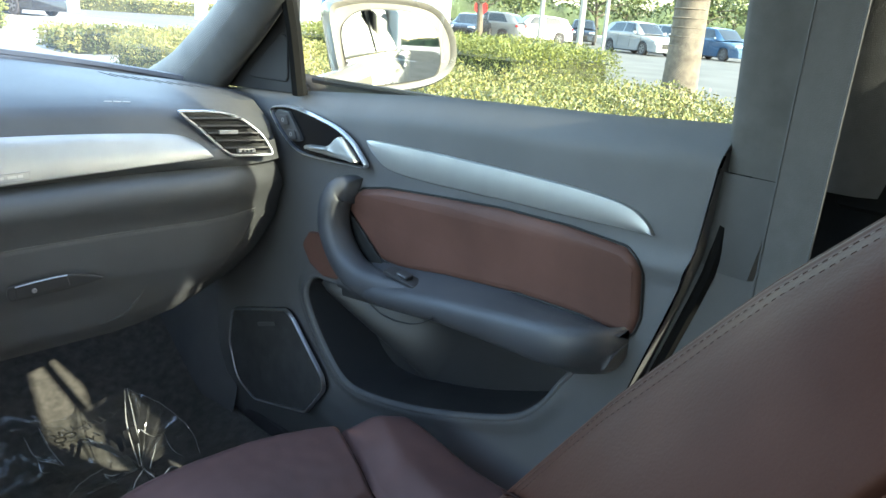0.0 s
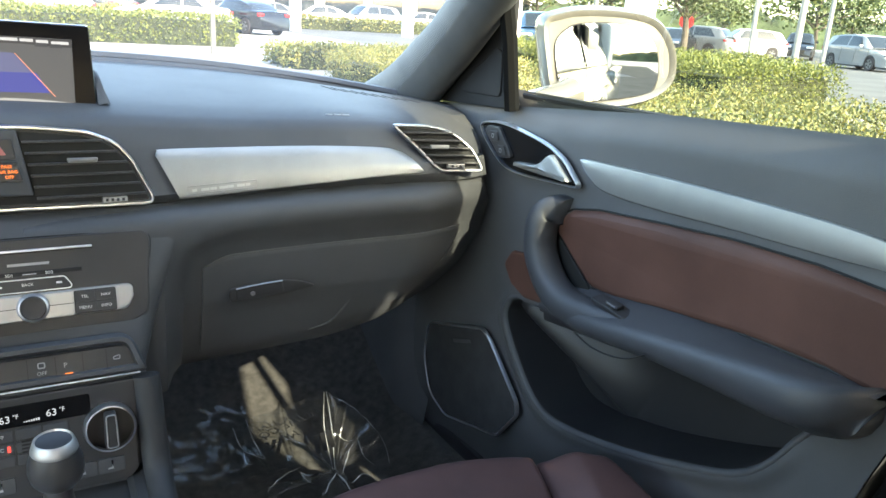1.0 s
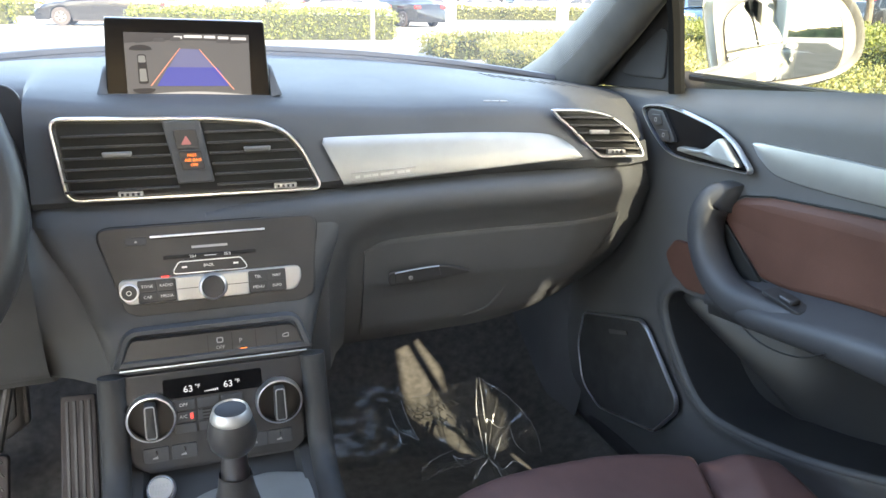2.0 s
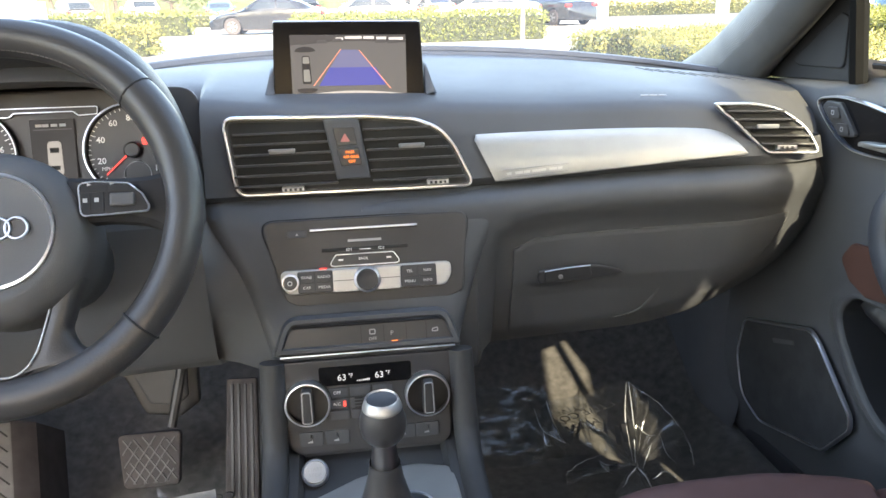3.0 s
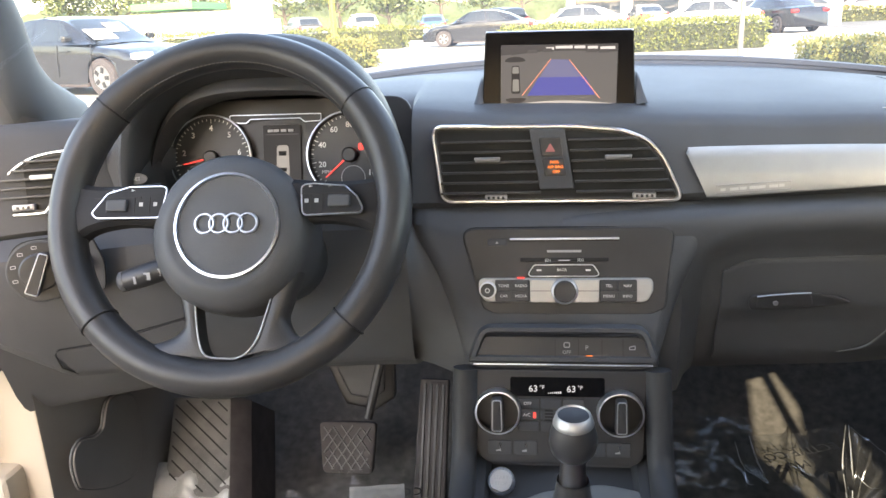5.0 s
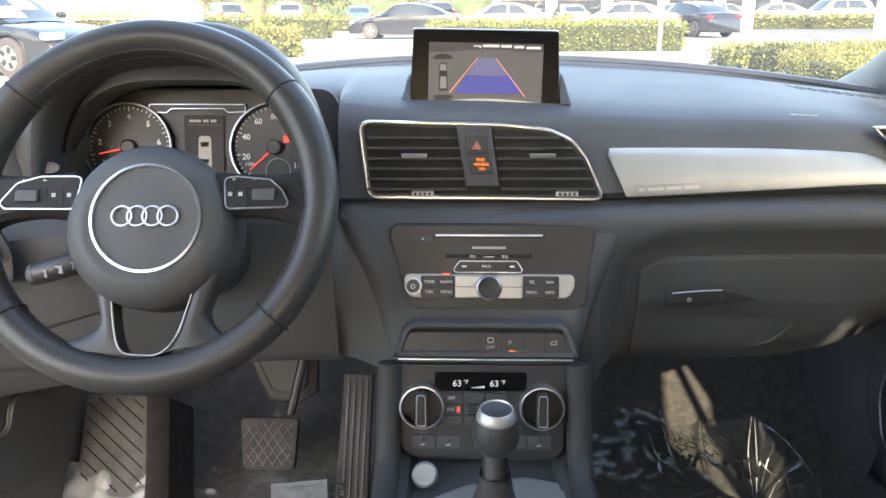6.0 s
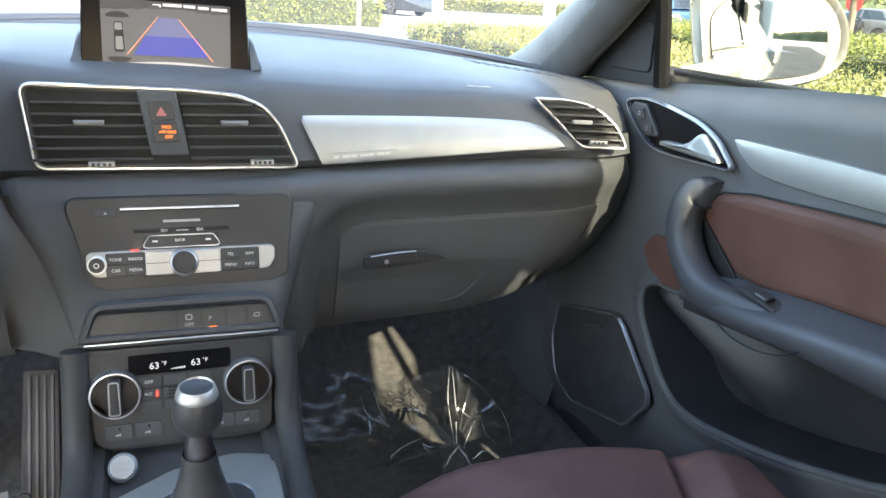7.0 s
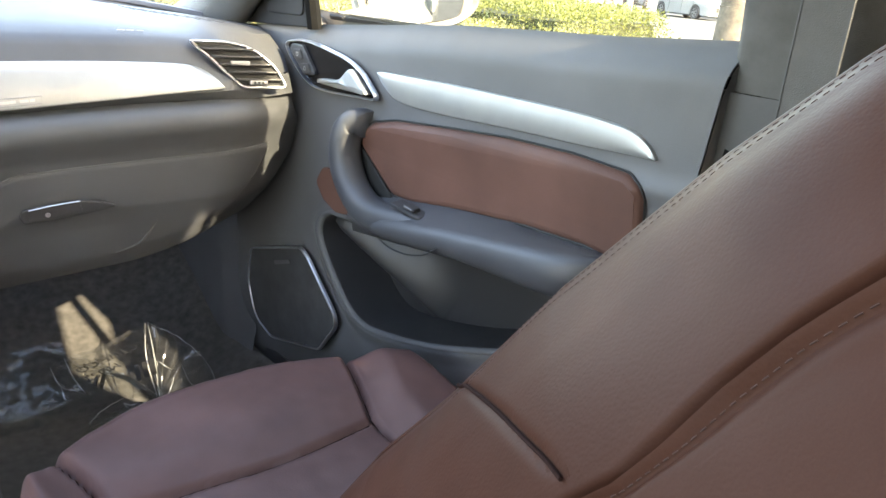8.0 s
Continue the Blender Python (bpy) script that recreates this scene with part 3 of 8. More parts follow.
part("airbag_lamp", plate(rounded([(-0.021, 0.009), (0.006, 0.009), (0.010, -0.014), (-0.017, -0.014)], 0.003, 3), 0.002, at(FACE, 0, 0, 0.012), 0.0008), BLACK, bridge)
for k, w in enumerate(("PASS", "AIR BAG", "OFF")):
    lettering(w, 0.0051, at(FACE, -0.0052 + 0.0010 * k, 0.0032 - 0.0058 * k, 0.0144), LITORANGE, "lamp_words", bridge)

# ---- long silver trim on the passenger's side ----


def on_face(u, v, lift):
    """A point on the bowed upper face: u across, v above the face's middle line."""
    z = 1.035 + v
    l, c = ledge_z(u), crease_z(u)
    y = interp(z, [l + 0.014, l + 0.028, c - 0.04, c - 0.014], [1.104, 1.108, 1.122, 1.132]) + edge_bow(u)
    return Vector((u, y - lift, z + lift * 0.12))


trim_top = spline([(0.1550, 0.0085), (0.1575, 0.0140), (0.166, 0.0162), (0.25, 0.0165), (0.36, 0.0165), (0.445, 0.0145), (0.474, 0.0105), (0.492, 0.001), (0.506, -0.015)], 54)
trim_bot = spline([(0.1745, -0.0335), (0.1790, -0.0405), (0.188, -0.0428), (0.27, -0.038), (0.36, -0.031), (0.44, -0.0235), (0.475, -0.0205), (0.495, -0.0190), (0.507, -0.0172)], 54)
rows = []
for f, lift in ((0.0, -0.002), (0.0, 0.0035), (0.03, 0.0048), (0.25, 0.0056), (0.5, 0.0058), (0.75, 0.0056), (0.97, 0.0048), (1.0, 0.0035), (1.0, -0.002)):
    rows.append([on_face(a.x + (b.x - a.x) * f, a.y + (b.y - a.y) * f, lift) for a, b in zip([Vector((*p, 0)) if len(p) == 2 else p for p in trim_top], [Vector((*p, 0)) if len(p) == 2 else p for p in trim_bot])])
trim = part("silver_trim", loft(rows), SILVER, dash, "brushed aluminium trim strip")
edge_line = [(0.188, -0.0385), (0.274, -0.0325), (0.275, -0.0235), (0.189, -0.0285)]
part("badge", tube([on_face(u, v, 0.0060) for u, v in edge_line], 0.0006, 6, closed=True), SATIN, trim, "raised outline of a small badge")
for k, wide in enumerate((0.006, 0.010, 0.008, 0.011, 0.007, 0.010, 0.006)):
    u = 0.1935 + 0.0112 * k
    p = [on_face(u + a, -0.0335 + 0.00078 * k + b, 0.0063) for a, b in ((0, -0.0018), (wide, -0.0012), (wide, 0.0022), (0, 0.0016))]
    part("badge_bar", loft([[p[0], p[1]], [p[3], p[2]]]), PANELSILVER, trim)

# ---- side vent by the passenger's door, and its twin behind the wheel ----


def side_vent(s):
    m = face_frame((0.537, 1.080, 1.043), 10, -14) if s > 0 else face_frame((-0.620, 1.000, 1.046), 10, 16)
    flip = (lambda q: q) if s > 0 else (lambda q: [(-u, v) for u, v in q][::-1])
    low = 0.0 if s > 0 else -0.010
    o = ring_curve(flip([(-0.069, 0.0365), (-0.064, 0.0385), (-0.049, 0.0385), (-0.025, 0.0385), (-0.001, 0.0350), (0.019, 0.0274), (0.0355, 0.016), (0.048, 0.0044), (0.0581, -0.0113 + low / 2), (0.0625, -0.0216 + low), (0.0600, -0.0255 + low), (0.052, -0.0262 + low), (0.027, -0.0262 + low), (0.004, -0.0262 + low), (-0.003, -0.0235 + low), (-0.0133, -0.0157 + low / 2), (-0.041, 0.011), (-0.058, 0.0252)]), 4)
    v = part("side_vent", plate(o, 0.006, at(m, 0, 0, -0.006), 0.002), BLACK, dash, "black side air vent in a chrome rim")
    part("frame", band(inset(o, -0.001), 0.0045, 0.006, at(m, 0, 0, -0.001)), CHROME, v, "chrome rim")
    part("cavity", plate(inset(o, 0.005), 0.001, at(m, 0, 0, 0), 0.0004), DEEP, v)
    for i in range(5):
        h = 0.0275 - 0.0105 * i
        a, b = interp(h, [-0.022, -0.0157, 0.011, 0.0252, 0.036], [0.000, -0.010, -0.038, -0.054, -0.064]), interp(h, [-0.022, -0.0113, 0.0044, 0.016, 0.0274, 0.036], [0.060, 0.0555, 0.0455, 0.033, 0.0165, -0.01])
        part("slat", box((a + b) / 2 * s, h, 0.004, b - a, 0.0026, 0.010, 0.0006, m), BLACK, v)
    part("slider", plate(rounded([(0.002 * s - 0.014, 0.003), (0.002 * s + 0.014, 0.003), (0.002 * s + 0.013, -0.003), (0.002 * s - 0.013, -0.003)], 0.002, 3), 0.005, at(m, -0.006 * s, 0.008, 0.008), 0.001), SATIN, v, "satin vent slider")
    w = part("thumb_wheel", plate(rounded([(-0.013, 0.004), (0.013, 0.004), (0.013, -0.004), (-0.013, -0.004)], 0.002, 3), 0.008, at(m, 0.022 * s, -0.019 + low * 0.8, 0.001), 0.002), SATIN, v, "ribbed satin thumb wheel")
    for k in range(3):
        part("notch", box(0.022 * s - 0.006 + 0.006 * k, -0.019 + low * 0.8, 0.0095, 0.003, 0.0035, 0.001, 0, m), BLACK, w)


side_vent(1)
side_vent(-1)

# ---- screen on the dashboard's top ----
SCR = face_frame((0.002, 1.192, 1.150), 4)
screen = thing("display_screen", (0.002, 1.21, 1.10), "pop-up dashboard display showing a rear parking camera view", "screen")
so = rounded([(-0.095, 0.0455), (0.0955, 0.0415), (0.098, -0.055), (-0.101, -0.055)], 0.004, 4)
part("housing", plate(so, 0.018, at(SCR, 0, 0, -0.018), 0.0015), GLOSSBLACK, screen, "gloss black housing", smooth=20)
part("top_edge", tube([SCR @ Vector((u, 0.0457 - 0.021 * (u + 0.095), z)) for u, z in ((-0.094, -0.012), (-0.093, -0.001), (0, 0.0005), (0.092, -0.001), (0.0945, -0.012))], 0.0011, 6), CHROME, screen, "thin bright top edge")
picture = part("picture", plate([(-0.0745, 0.0285), (0.0755, 0.0250), (0.0740, -0.0545), (-0.0765, -0.0545)], 0.0006, SCR, 0.0002), glow("screen_grey", (0.15, 0.152, 0.16), 0.055), screen, "grey camera picture")


def flat(pts, m, z):
    bm = bmesh.new()
    bm.faces.new([bm.verts.new(m @ Vector((x, y, z))) for x, y in pts])
    return bm


SHADE = glow("screen_dark", (0.05, 0.05, 0.055), 0.12)
PALE = glow("screen_far", (0.62, 0.62, 0.64), 0.075)
part("picture_corner", flat([(-0.0742, 0.0282), (-0.052, 0.0277), (-0.060, 0.0165), (-0.0750, 0.0155)], SCR, 0.0009), SHADE, screen)
part("picture_skyline", flat([(-0.055, 0.0278), (0.0752, 0.0248), (0.0750, 0.0150), (0.020, 0.0185), (-0.020, 0.0190), (-0.062, 0.0155)], SCR, 0.0010), SHADE, screen, "dark trees in the camera picture")
for u0, u1, v in ((-0.016, -0.006, 0.0218), (-0.004, 0.018, 0.0228), (0.020, 0.034, 0.0222), (0.037, 0.050, 0.0212), (0.053, 0.072, 0.0200)):
    part("picture_sky", flat(rounded([(u0, v + 0.0022), (u1, v + 0.0020), (u1, v - 0.0016), (u0, v - 0.0010)], 0.0008, 2), SCR, 0.0012), PALE, screen)
for u0, v in ((-0.034, 0.0190), (-0.014, 0.0200), (0.042, 0.0175), (0.058, 0.0165)):
    part("picture_car", flat(rounded([(u0 - 0.008, v - 0.002), (u0 + 0.008, v - 0.002), (u0 + 0.005, v + 0.0025), (u0 - 0.005, v + 0.0025)], 0.001, 2), SCR, 0.0014), glow("screen_grey_dark", (0.10, 0.10, 0.11), 0.05), screen)
part("guide_field", flat([(-0.036, -0.0300), (0.043, -0.0310), (0.012, 0.0075), (-0.0095, 0.0085)], SCR, 0.0010), glow("screen_blue", (0.11, 0.12, 0.22), 0.10), screen, "blue guide field")
part("guide_near", flat([(-0.041, -0.0370), (0.047, -0.0385), (0.0345, -0.0150), (-0.0260, -0.0140)], SCR, 0.0012), glow("screen_deep_blue", (0.06, 0.07, 0.27), 0.10), screen)
for a, b in (((-0.0485, -0.0365), (-0.0105, 0.0090)), ((0.0520, -0.0430), (0.0130, 0.0075))):
    part("guide_line", flat([a, (a[0] + 0.0014, a[1]), (b[0] + 0.0009, b[1]), b], SCR, 0.0014), glow("guide_red", (0.75, 0.30, 0.22), 0.10), screen)
bumper = [(-0.0762, -0.0542)] + [(-0.0762 + 0.1500 * k / 12, -0.0530 + 0.0085 * math.sin(math.pi * (0.12 + 0.80 * k / 12))) for k in range(13)] + [(0.0738, -0.0542)]
part("bumper_shade", flat(bumper, SCR, 0.0013), glow("screen_light", (0.34, 0.34, 0.35), 0.10), screen, "pale bumper in the camera picture")
ICON = glow("icon_grey", (0.26, 0.27, 0.27), 0.06)
part("car_icon", flat(rounded([(-0.061, 0.002), (-0.051, 0.002), (-0.050, -0.034), (-0.062, -0.034)], 0.003, 4), SCR, 0.0012), glow("icon_dark", (0.03, 0.03, 0.035), 0.08), screen)
for v0, v1 in ((-0.008, 0.0005), (-0.031, -0.0155)):
    part("car_icon_panel", flat(rounded([(-0.0598, v1), (-0.0522, v1), (-0.0515, v0), (-0.0605, v0)], 0.0015, 3), SCR, 0.0014), ICON, screen)
for v, w in ((0.0075, 1), (-0.0405, -1)):
    arc = [(-0.0565 + 0.0135 * math.cos(a), v + w * 0.006 * math.sin(a)) for a in [math.pi * k / 8 for k in range(9)]]
    part("sensor_icon", flat(arc + [(-0.063, v - w * 0.001), (-0.050, v - w * 0.001)], SCR, 0.0011), glow("icon_arc", (0.04, 0.04, 0.045), 0.08), screen)
# curved cheeks of the slot in which the screen stands
for s in (-1, 1):
    rows = []
    for k in range(13):
        f = k / 12
        h = 0.038 * math.sin(math.pi / 2 * min(1.0, f * 1.8)) * (1 if f < 0.6 else 1 - ((f - 0.6) / 0.4) ** 2 * 0.9)
        y = 1.181 + 0.075 * f
        wide = 0.112 - 0.008 * math.sin(math.pi * min(1, f * 1.5) / 2)
        rows.append([(0.002 + s * (wide + 0.002), y, 1.099), (0.002 + s * (wide + 0.001), y, 1.100 + h * 0.7), (0.002 + s * (wide - 0.001), y, 1.100 + h * 0.95), (0.002 + s * (wide - 0.004), y, 1.100 + h), (0.002 + s * 0.0995, y, 1.100 + h - 0.002), (0.002 + s * 0.0985, y, 1.099)])
    part("slot_cheek", loft(rows), DASH, dash)

# ---- centre stack ----
stack = thing("centre_stack", (0, 1.1, 0.6), "charcoal centre stack with radio, switches and climate controls", "console")


def stack_half(z):
    return interp(z, [0.50, 0.66, 0.80, 0.83, 0.90, 0.945, 0.98], [0.122, 0.120, 0.121, 0.132, 0.160, 0.186, 0.20])


def stack_front(z):
    return interp(z, [0.50, 0.66, 0.80, 0.86, 0.93, 0.965, 0.985], [0.99, 1.004, 1.026, 1.058, 1.076, 1.088, 1.112])


rows = []
for i in range(25):
    z = 0.50 + 0.485 * i / 24
    h, f = stack_half(z), stack_front(z)
    ring = [(-h, 1.40), (-h, f + 0.05)]
    ring += [(-h + 0.03 * (1 - math.cos(a)), f + 0.03 * (1 - math.sin(a)) + 0.0) for a in [math.pi / 2 * k / 6 for k in range(7)]]
    ring += [(h - 0.03 * (1 - math.sin(a)), f + 0.03 * (1 - math.cos(a)) + 0.0) for a in [math.pi / 2 * k / 6 for k in range(7)]]
    ring += [(h, f + 0.05), (h, 1.40)]
    rows.append([(x, y, z) for x, y in ring])
part("body", loft(rows), DASH, stack)

# cheek between the stack and the driver's knee panel
rows = []
for i in range(13):
    z = 0.775 + 0.20 * i / 12
    h, f = stack_half(z), stack_front(z)
    a, b = Vector((-0.196, interp(z, [0.775, 0.85, 0.92, 0.975], [1.098, 1.068, 1.063, 1.090]), z)), Vector((-h + 0.012, f + 0.010, z))
    rows.append([a, a.lerp(b, 0.35) + Vector((0.0, 0.006, 0)), a.lerp(b, 0.7) + Vector((0.0, 0.004, 0)), b])
part("cheek", loft(rows), DASH, stack)
RADIO = face_frame((0.006, 1.0735, 0.912), 14)
ro = rounded([(-0.128, 0.050), (0.133, 0.050), (0.122, -0.050), (0.105, -0.058), (-0.088, -0.058), (-0.102, -0.050)], [0.014, 0.014, 0.012, 0.02, 0.02, 0.012], 5)
radio = part("radio_panel", plate(ro, 0.004, RADIO, 0.0015), BLACK, stack, "dark radio panel with a silver control band")
part("joint", band(inset(ro, -0.0015), 0.0022, 0.0012, at(RADIO, 0, 0, 0.0005)), DEEP, radio)
part("disc_slot", box(0.0, 0.0365, 0.0045, 0.134, 0.0026, 0.003, 0.0008, RADIO), CHROME, radio, "chrome-lipped disc slot")
part("slot_gap", box(0.0, 0.0345, 0.0042, 0.134, 0.0016, 0.001, 0, RADIO), DEEP, radio)
part("eject_button", plate(rounded([(-0.095, 0.037), (-0.071, 0.037), (-0.071, 0.028), (-0.095, 0.028)], 0.001, 2), 0.001, at(RADIO, 0, 0, 0.004), 0.0004), DASH, radio)
part("eject_mark", flat([(-0.085, 0.031), (-0.081, 0.031), (-0.083, 0.034)], RADIO, 0.0055), GREYMARK, radio)
part("brand_bar", flat([(-0.021, 0.0195), (0.021, 0.0195), (0.021, 0.0225), (-0.021, 0.0225)], RADIO, 0.0045), GREYMARK, radio)
part("card_strip", box(0.0, 0.0105, 0.0042, 0.108, 0.0045, 0.002, 0.0006, RADIO), DEEP, radio)
lettering("SD1", 0.0048, at(RADIO, -0.020, 0.0098, 0.0055), WHITEMARK, "card_words", radio)
lettering("SD2", 0.0048, at(RADIO, 0.020, 0.0098, 0.0055), WHITEMARK, "card_words", radio)
part("card_light", flat([(-0.007, 0.0092), (0.007, 0.0092), (0.007, 0.0102), (-0.007, 0.0102)], RADIO, 0.0055), LITWHITE, radio)
key = rounded([(-0.036, 0.0045), (0.036, 0.0045), (0.046, -0.010), (-0.046, -0.010)], 0.005, 4)
part("back_key", plate(key, 0.004, at(RADIO, -0.001, 0, 0.004), 0.001), BLACK, radio)
part("back_key_rim", band(inset(key, -0.0006), 0.0016, 0.0014, at(RADIO, -0.001, 0, 0.0070)), CHROME, radio, "chrome key rim")
lettering("BACK", 0.0046, at(RADIO, -0.003, -0.0020, 0.0084), WHITEMARK, "key_words", radio)
for u in (-0.031, 0.029):
    part("skip_mark", flat([(u - 0.003, -0.0034), (u + 0.003, -0.0034), (u + 0.003, -0.0012), (u - 0.003, -0.0012)], RADIO, 0.0084), WHITEMARK, radio)
bandline = rounded([(-0.106, -0.010), (0.107, -0.010), (0.107, -0.026), (0.100, -0.040), (-0.099, -0.040), (-0.106, -0.026)], [0.008, 0.008, 0.01, 0.012, 0.012, 0.01], 5)
part("control_band", plate(bandline, 0.006, at(RADIO, 0, -0.002, 0.004), 0.0018), PANELSILVER, radio, "satin silver control band")
for a, b in ((-0.0855, -0.0425), (0.0425, 0.0875)):
    part("key_field", plate(rounded([(a, -0.0130), (b, -0.0130), (b, -0.0402), (a, -0.0402)], 0.002, 2), 0.0012, at(RADIO, 0, -0.001, 0.0097), 0.0004), BLACK, radio)
    for r in range(2):
        for c in range(2):
            u0 = a + (b - a) / 2 * c
            v1 = -0.0135 - 0.0128 * r
            part("key", plate(rounded([(u0 + 0.0006, v1), (u0 + (b - a) / 2 - 0.0006, v1), (u0 + (b - a) / 2 - 0.0006, v1 - 0.0118), (u0 + 0.0006, v1 - 0.0118)], 0.0012, 2), 0.0014, at(RADIO, 0, -0.002, 0.010), 0.0005), BLACK, radio)
            word = (("TONE", "RADIO"), ("CAR", "MEDIA"))[r][c] if a < 0 else (("TEL", "NAV"), ("MENU", "INFO"))[r][c]
            lettering(word, 0.0050, at(RADIO, u0 + (b - a) / 4, v1 - 0.008, 0.0116), WHITEMARK, "key_words", radio)
part("radio_light", flat([(-0.058, -0.0125), (-0.049, -0.0125), (-0.049, -0.0105), (-0.058, -0.0105)], RADIO, 0.0102), LITRED, radio, "red status light")
part("selector_plate", plate(rounded([(-0.042, -0.0125), (0.042, -0.0125), (0.042, -0.041), (-0.042, -0.041)], 0.003, 3), 0.003, at(RADIO, 0, -0.001, 0.010), 0.001), PANELSILVER, radio, "silver four-way keys")
part("selector_joint", box(0, -0.0275, 0.0131, 0.083, 0.0008, 0.0006, 0, RADIO), BLACK, radio)
part("selector_ring", lathe([(0.0165, 0), (0.0165, 0.006), (0.0150, 0.0085), (0.0135, 0.0090)], at(RADIO, 0.0, -0.0275, 0.012)), CHROME, radio, "chrome ring")
part("selector_knob", lathe([(0.0132, 0), (0.0132, 0.012), (0.0122, 0.0135), (0.006, 0.0128), (0.0, 0.0126)], at(RADIO, 0.0, -0.0275, 0.012)), BLACK, radio, "black rotary selector knob")
part("volume_ring", lathe([(0.0108, 0), (0.0108, 0.006), (0.0096, 0.0075), (0.0085, 0.0075)], at(RADIO, -0.0945, -0.0265, 0.009)), CHROME, radio)
part("volume_knob", lathe([(0.0085, 0), (0.0085, 0.010), (0.0078, 0.0112), (0, 0.0112)], at(RADIO, -0.0945, -0.0265, 0.009)), BLACK, radio, "black volume knob")
part("volume_mark", band([(0.003 * math.cos(a), 0.003 * math.sin(a)) for a in [2 * math.pi * k / 14 for k in range(14)]], 0.0009, 0.0003, at(RADIO, -0.0945, -0.0265, 0.0203)), WHITEMARK, radio)

# switch row under a hood
SW = face_frame((0.002, 1.030, 0.822), 16)
sw_o = rounded([(-0.094, 0.016), (0.096, 0.016), (0.107, -0.017), (-0.107, -0.017)], [0.012, 0.012, 0.004, 0.004], 5)
row_thing = part("switch_panel", plate(sw_o, 0.006, at(SW, 0, 0, 0.0), 0.0015), BLACK, stack, "row of black dashboard switches")
hood = rounded([(-0.100, 0.030), (0.102, 0.030), (0.118, -0.018), (-0.118, -0.018)], [0.024, 0.024, 0.004, 0.004], 7)
part("hood", band(hood, 0.012, 0.014, at(SW, 0, 0, -0.004)), DASH, stack)
part("chrome_line", box(0, -0.0185, 0.008, 0.216, 0.0018, 0.003, 0.0006, SW), CHROME, stack, "thin chrome line")
for u in (-0.008, 0.020, 0.048, 0.073):
    part("gap", box(u, 0, 0.0062, 0.0008, 0.027, 0.0008, 0, SW), DEEP, row_thing)
lettering("OFF", 0.0060, at(SW, 0.006, -0.0035, 0.0064), GREYMARK, "switch_words", row_thing)
part("skid_mark", band(rounded([(0.002, 0.002), (0.010, 0.002), (0.010, 0.009), (0.002, 0.009)], 0.002, 2), 0.0014, 0.0003, at(SW, 0, 0, 0.0062)), GREYMARK, row_thing)
lettering("P", 0.0080, at(SW, 0.030, 0.002, 0.0064), GREYMARK, "switch_words", row_thing)
part("park_light", flat([(0.029, -0.0085), (0.037, -0.0085), (0.037, -0.0070), (0.029, -0.0070)], SW, 0.0065), LITORANGE, row_thing, "orange status light")
part("descent_mark", band(rounded([(0.080, 0.000), (0.088, 0.000), (0.088, 0.006), (0.080, 0.004)], 0.0015, 2), 0.0012, 0.0003, at(SW, 0, 0, 0.0062)), GREYMARK, row_thing)

# climate panel
CL = face_frame((-0.003, 1.011, 0.742), 10)
co = rounded([(-0.107, 0.058), (0.107, 0.058), (0.103, -0.052), (0.092, -0.062), (-0.086, -0.062), (-0.099, -0.052)], [0.004, 0.004, 0.014, 0.014, 0.014, 0.014], 5)
clim = part("climate_panel", plate(co, 0.006, CL, 0.0015), BLACK, stack, "climate panel with two chrome-ringed dials")
disp = part("climate_display", plate(rounded([(-0.058, 0.049), (0.056, 0.049), (0.056, 0.025), (-0.058, 0.025)], 0.003, 3), 0.0014, at(CL, 0, 0, 0.006), 0.0005), GLOSSBLACK, clim)
for u in (-0.030, 0.016):
    lettering("63", 0.0115, at(CL, u, 0.0345, 0.0076), LITWHITE, "temperature", disp)
    lettering("°F", 0.0070, at(CL, u + 0.0108, 0.0365, 0.0076), LITWHITE, "temperature_unit", disp)
for k in range(7):
    part("fan_bar", flat([(-0.012 + 0.0024 * k, 0.0290), (-0.0104 + 0.0024 * k, 0.0290), (-0.0104 + 0.0024 * k, 0.0300 + 0.0003 * k), (-0.012 + 0.0024 * k, 0.0300 + 0.0003 * k)], CL, 0.0076), LITWHITE, disp)
for u in (-0.0735, 0.0745):
    dial = part("dial", lathe([(0.0265, 0), (0.0265, 0.011), (0.0255, 0.0125), (0.024, 0.0125)], at(CL, u, 0.0065, 0.006)), BLACK, clim)
    part("ring", lathe([(0.0283, 0), (0.0283, 0.010), (0.0272, 0.0128), (0.0255, 0.0132), (0.0250, 0.0110)], at(CL, u, 0.0065, 0.006), 48), CHROME, dial, "chrome dial ring")
    part("bar", plate(rounded([(u - 0.0065, 0.028), (u + 0.0065, 0.028), (u + 0.0075, -0.014), (u - 0.0075, -0.014)], 0.004, 4), 0.014, at(CL, 0, 0, 0.016), 0.002, 0.001), BLACK, dial)
    part("bar_rim", band(rounded([(u - 0.0058, 0.027), (u + 0.0058, 0.027), (u + 0.0066, -0.013), (u - 0.0066, -0.013)], 0.004, 4), 0.0016, 0.0014, at(CL, 0, 0, 0.0300)), PANELSILVER, dial, "silver pointer rim")
for r in range(3):
    for c, u in enumerate((-0.036, -0.0085, 0.019, 0.0)):
        if c < 3:
            v = 0.0160 - 0.0145 * r
            part("button", plate(rounded([(u - 0.0125, v + 0.006), (u + 0.0125, v + 0.006), (u + 0.0125, v - 0.006), (u - 0.0125, v - 0.006)], 0.0015, 2), 0.002, at(CL, 0, 0, 0.006), 0.0007), DASH, clim)
lettering("OFF", 0.0056, at(CL, -0.037, 0.0160, 0.0084), WHITEMARK, "button_words", clim)
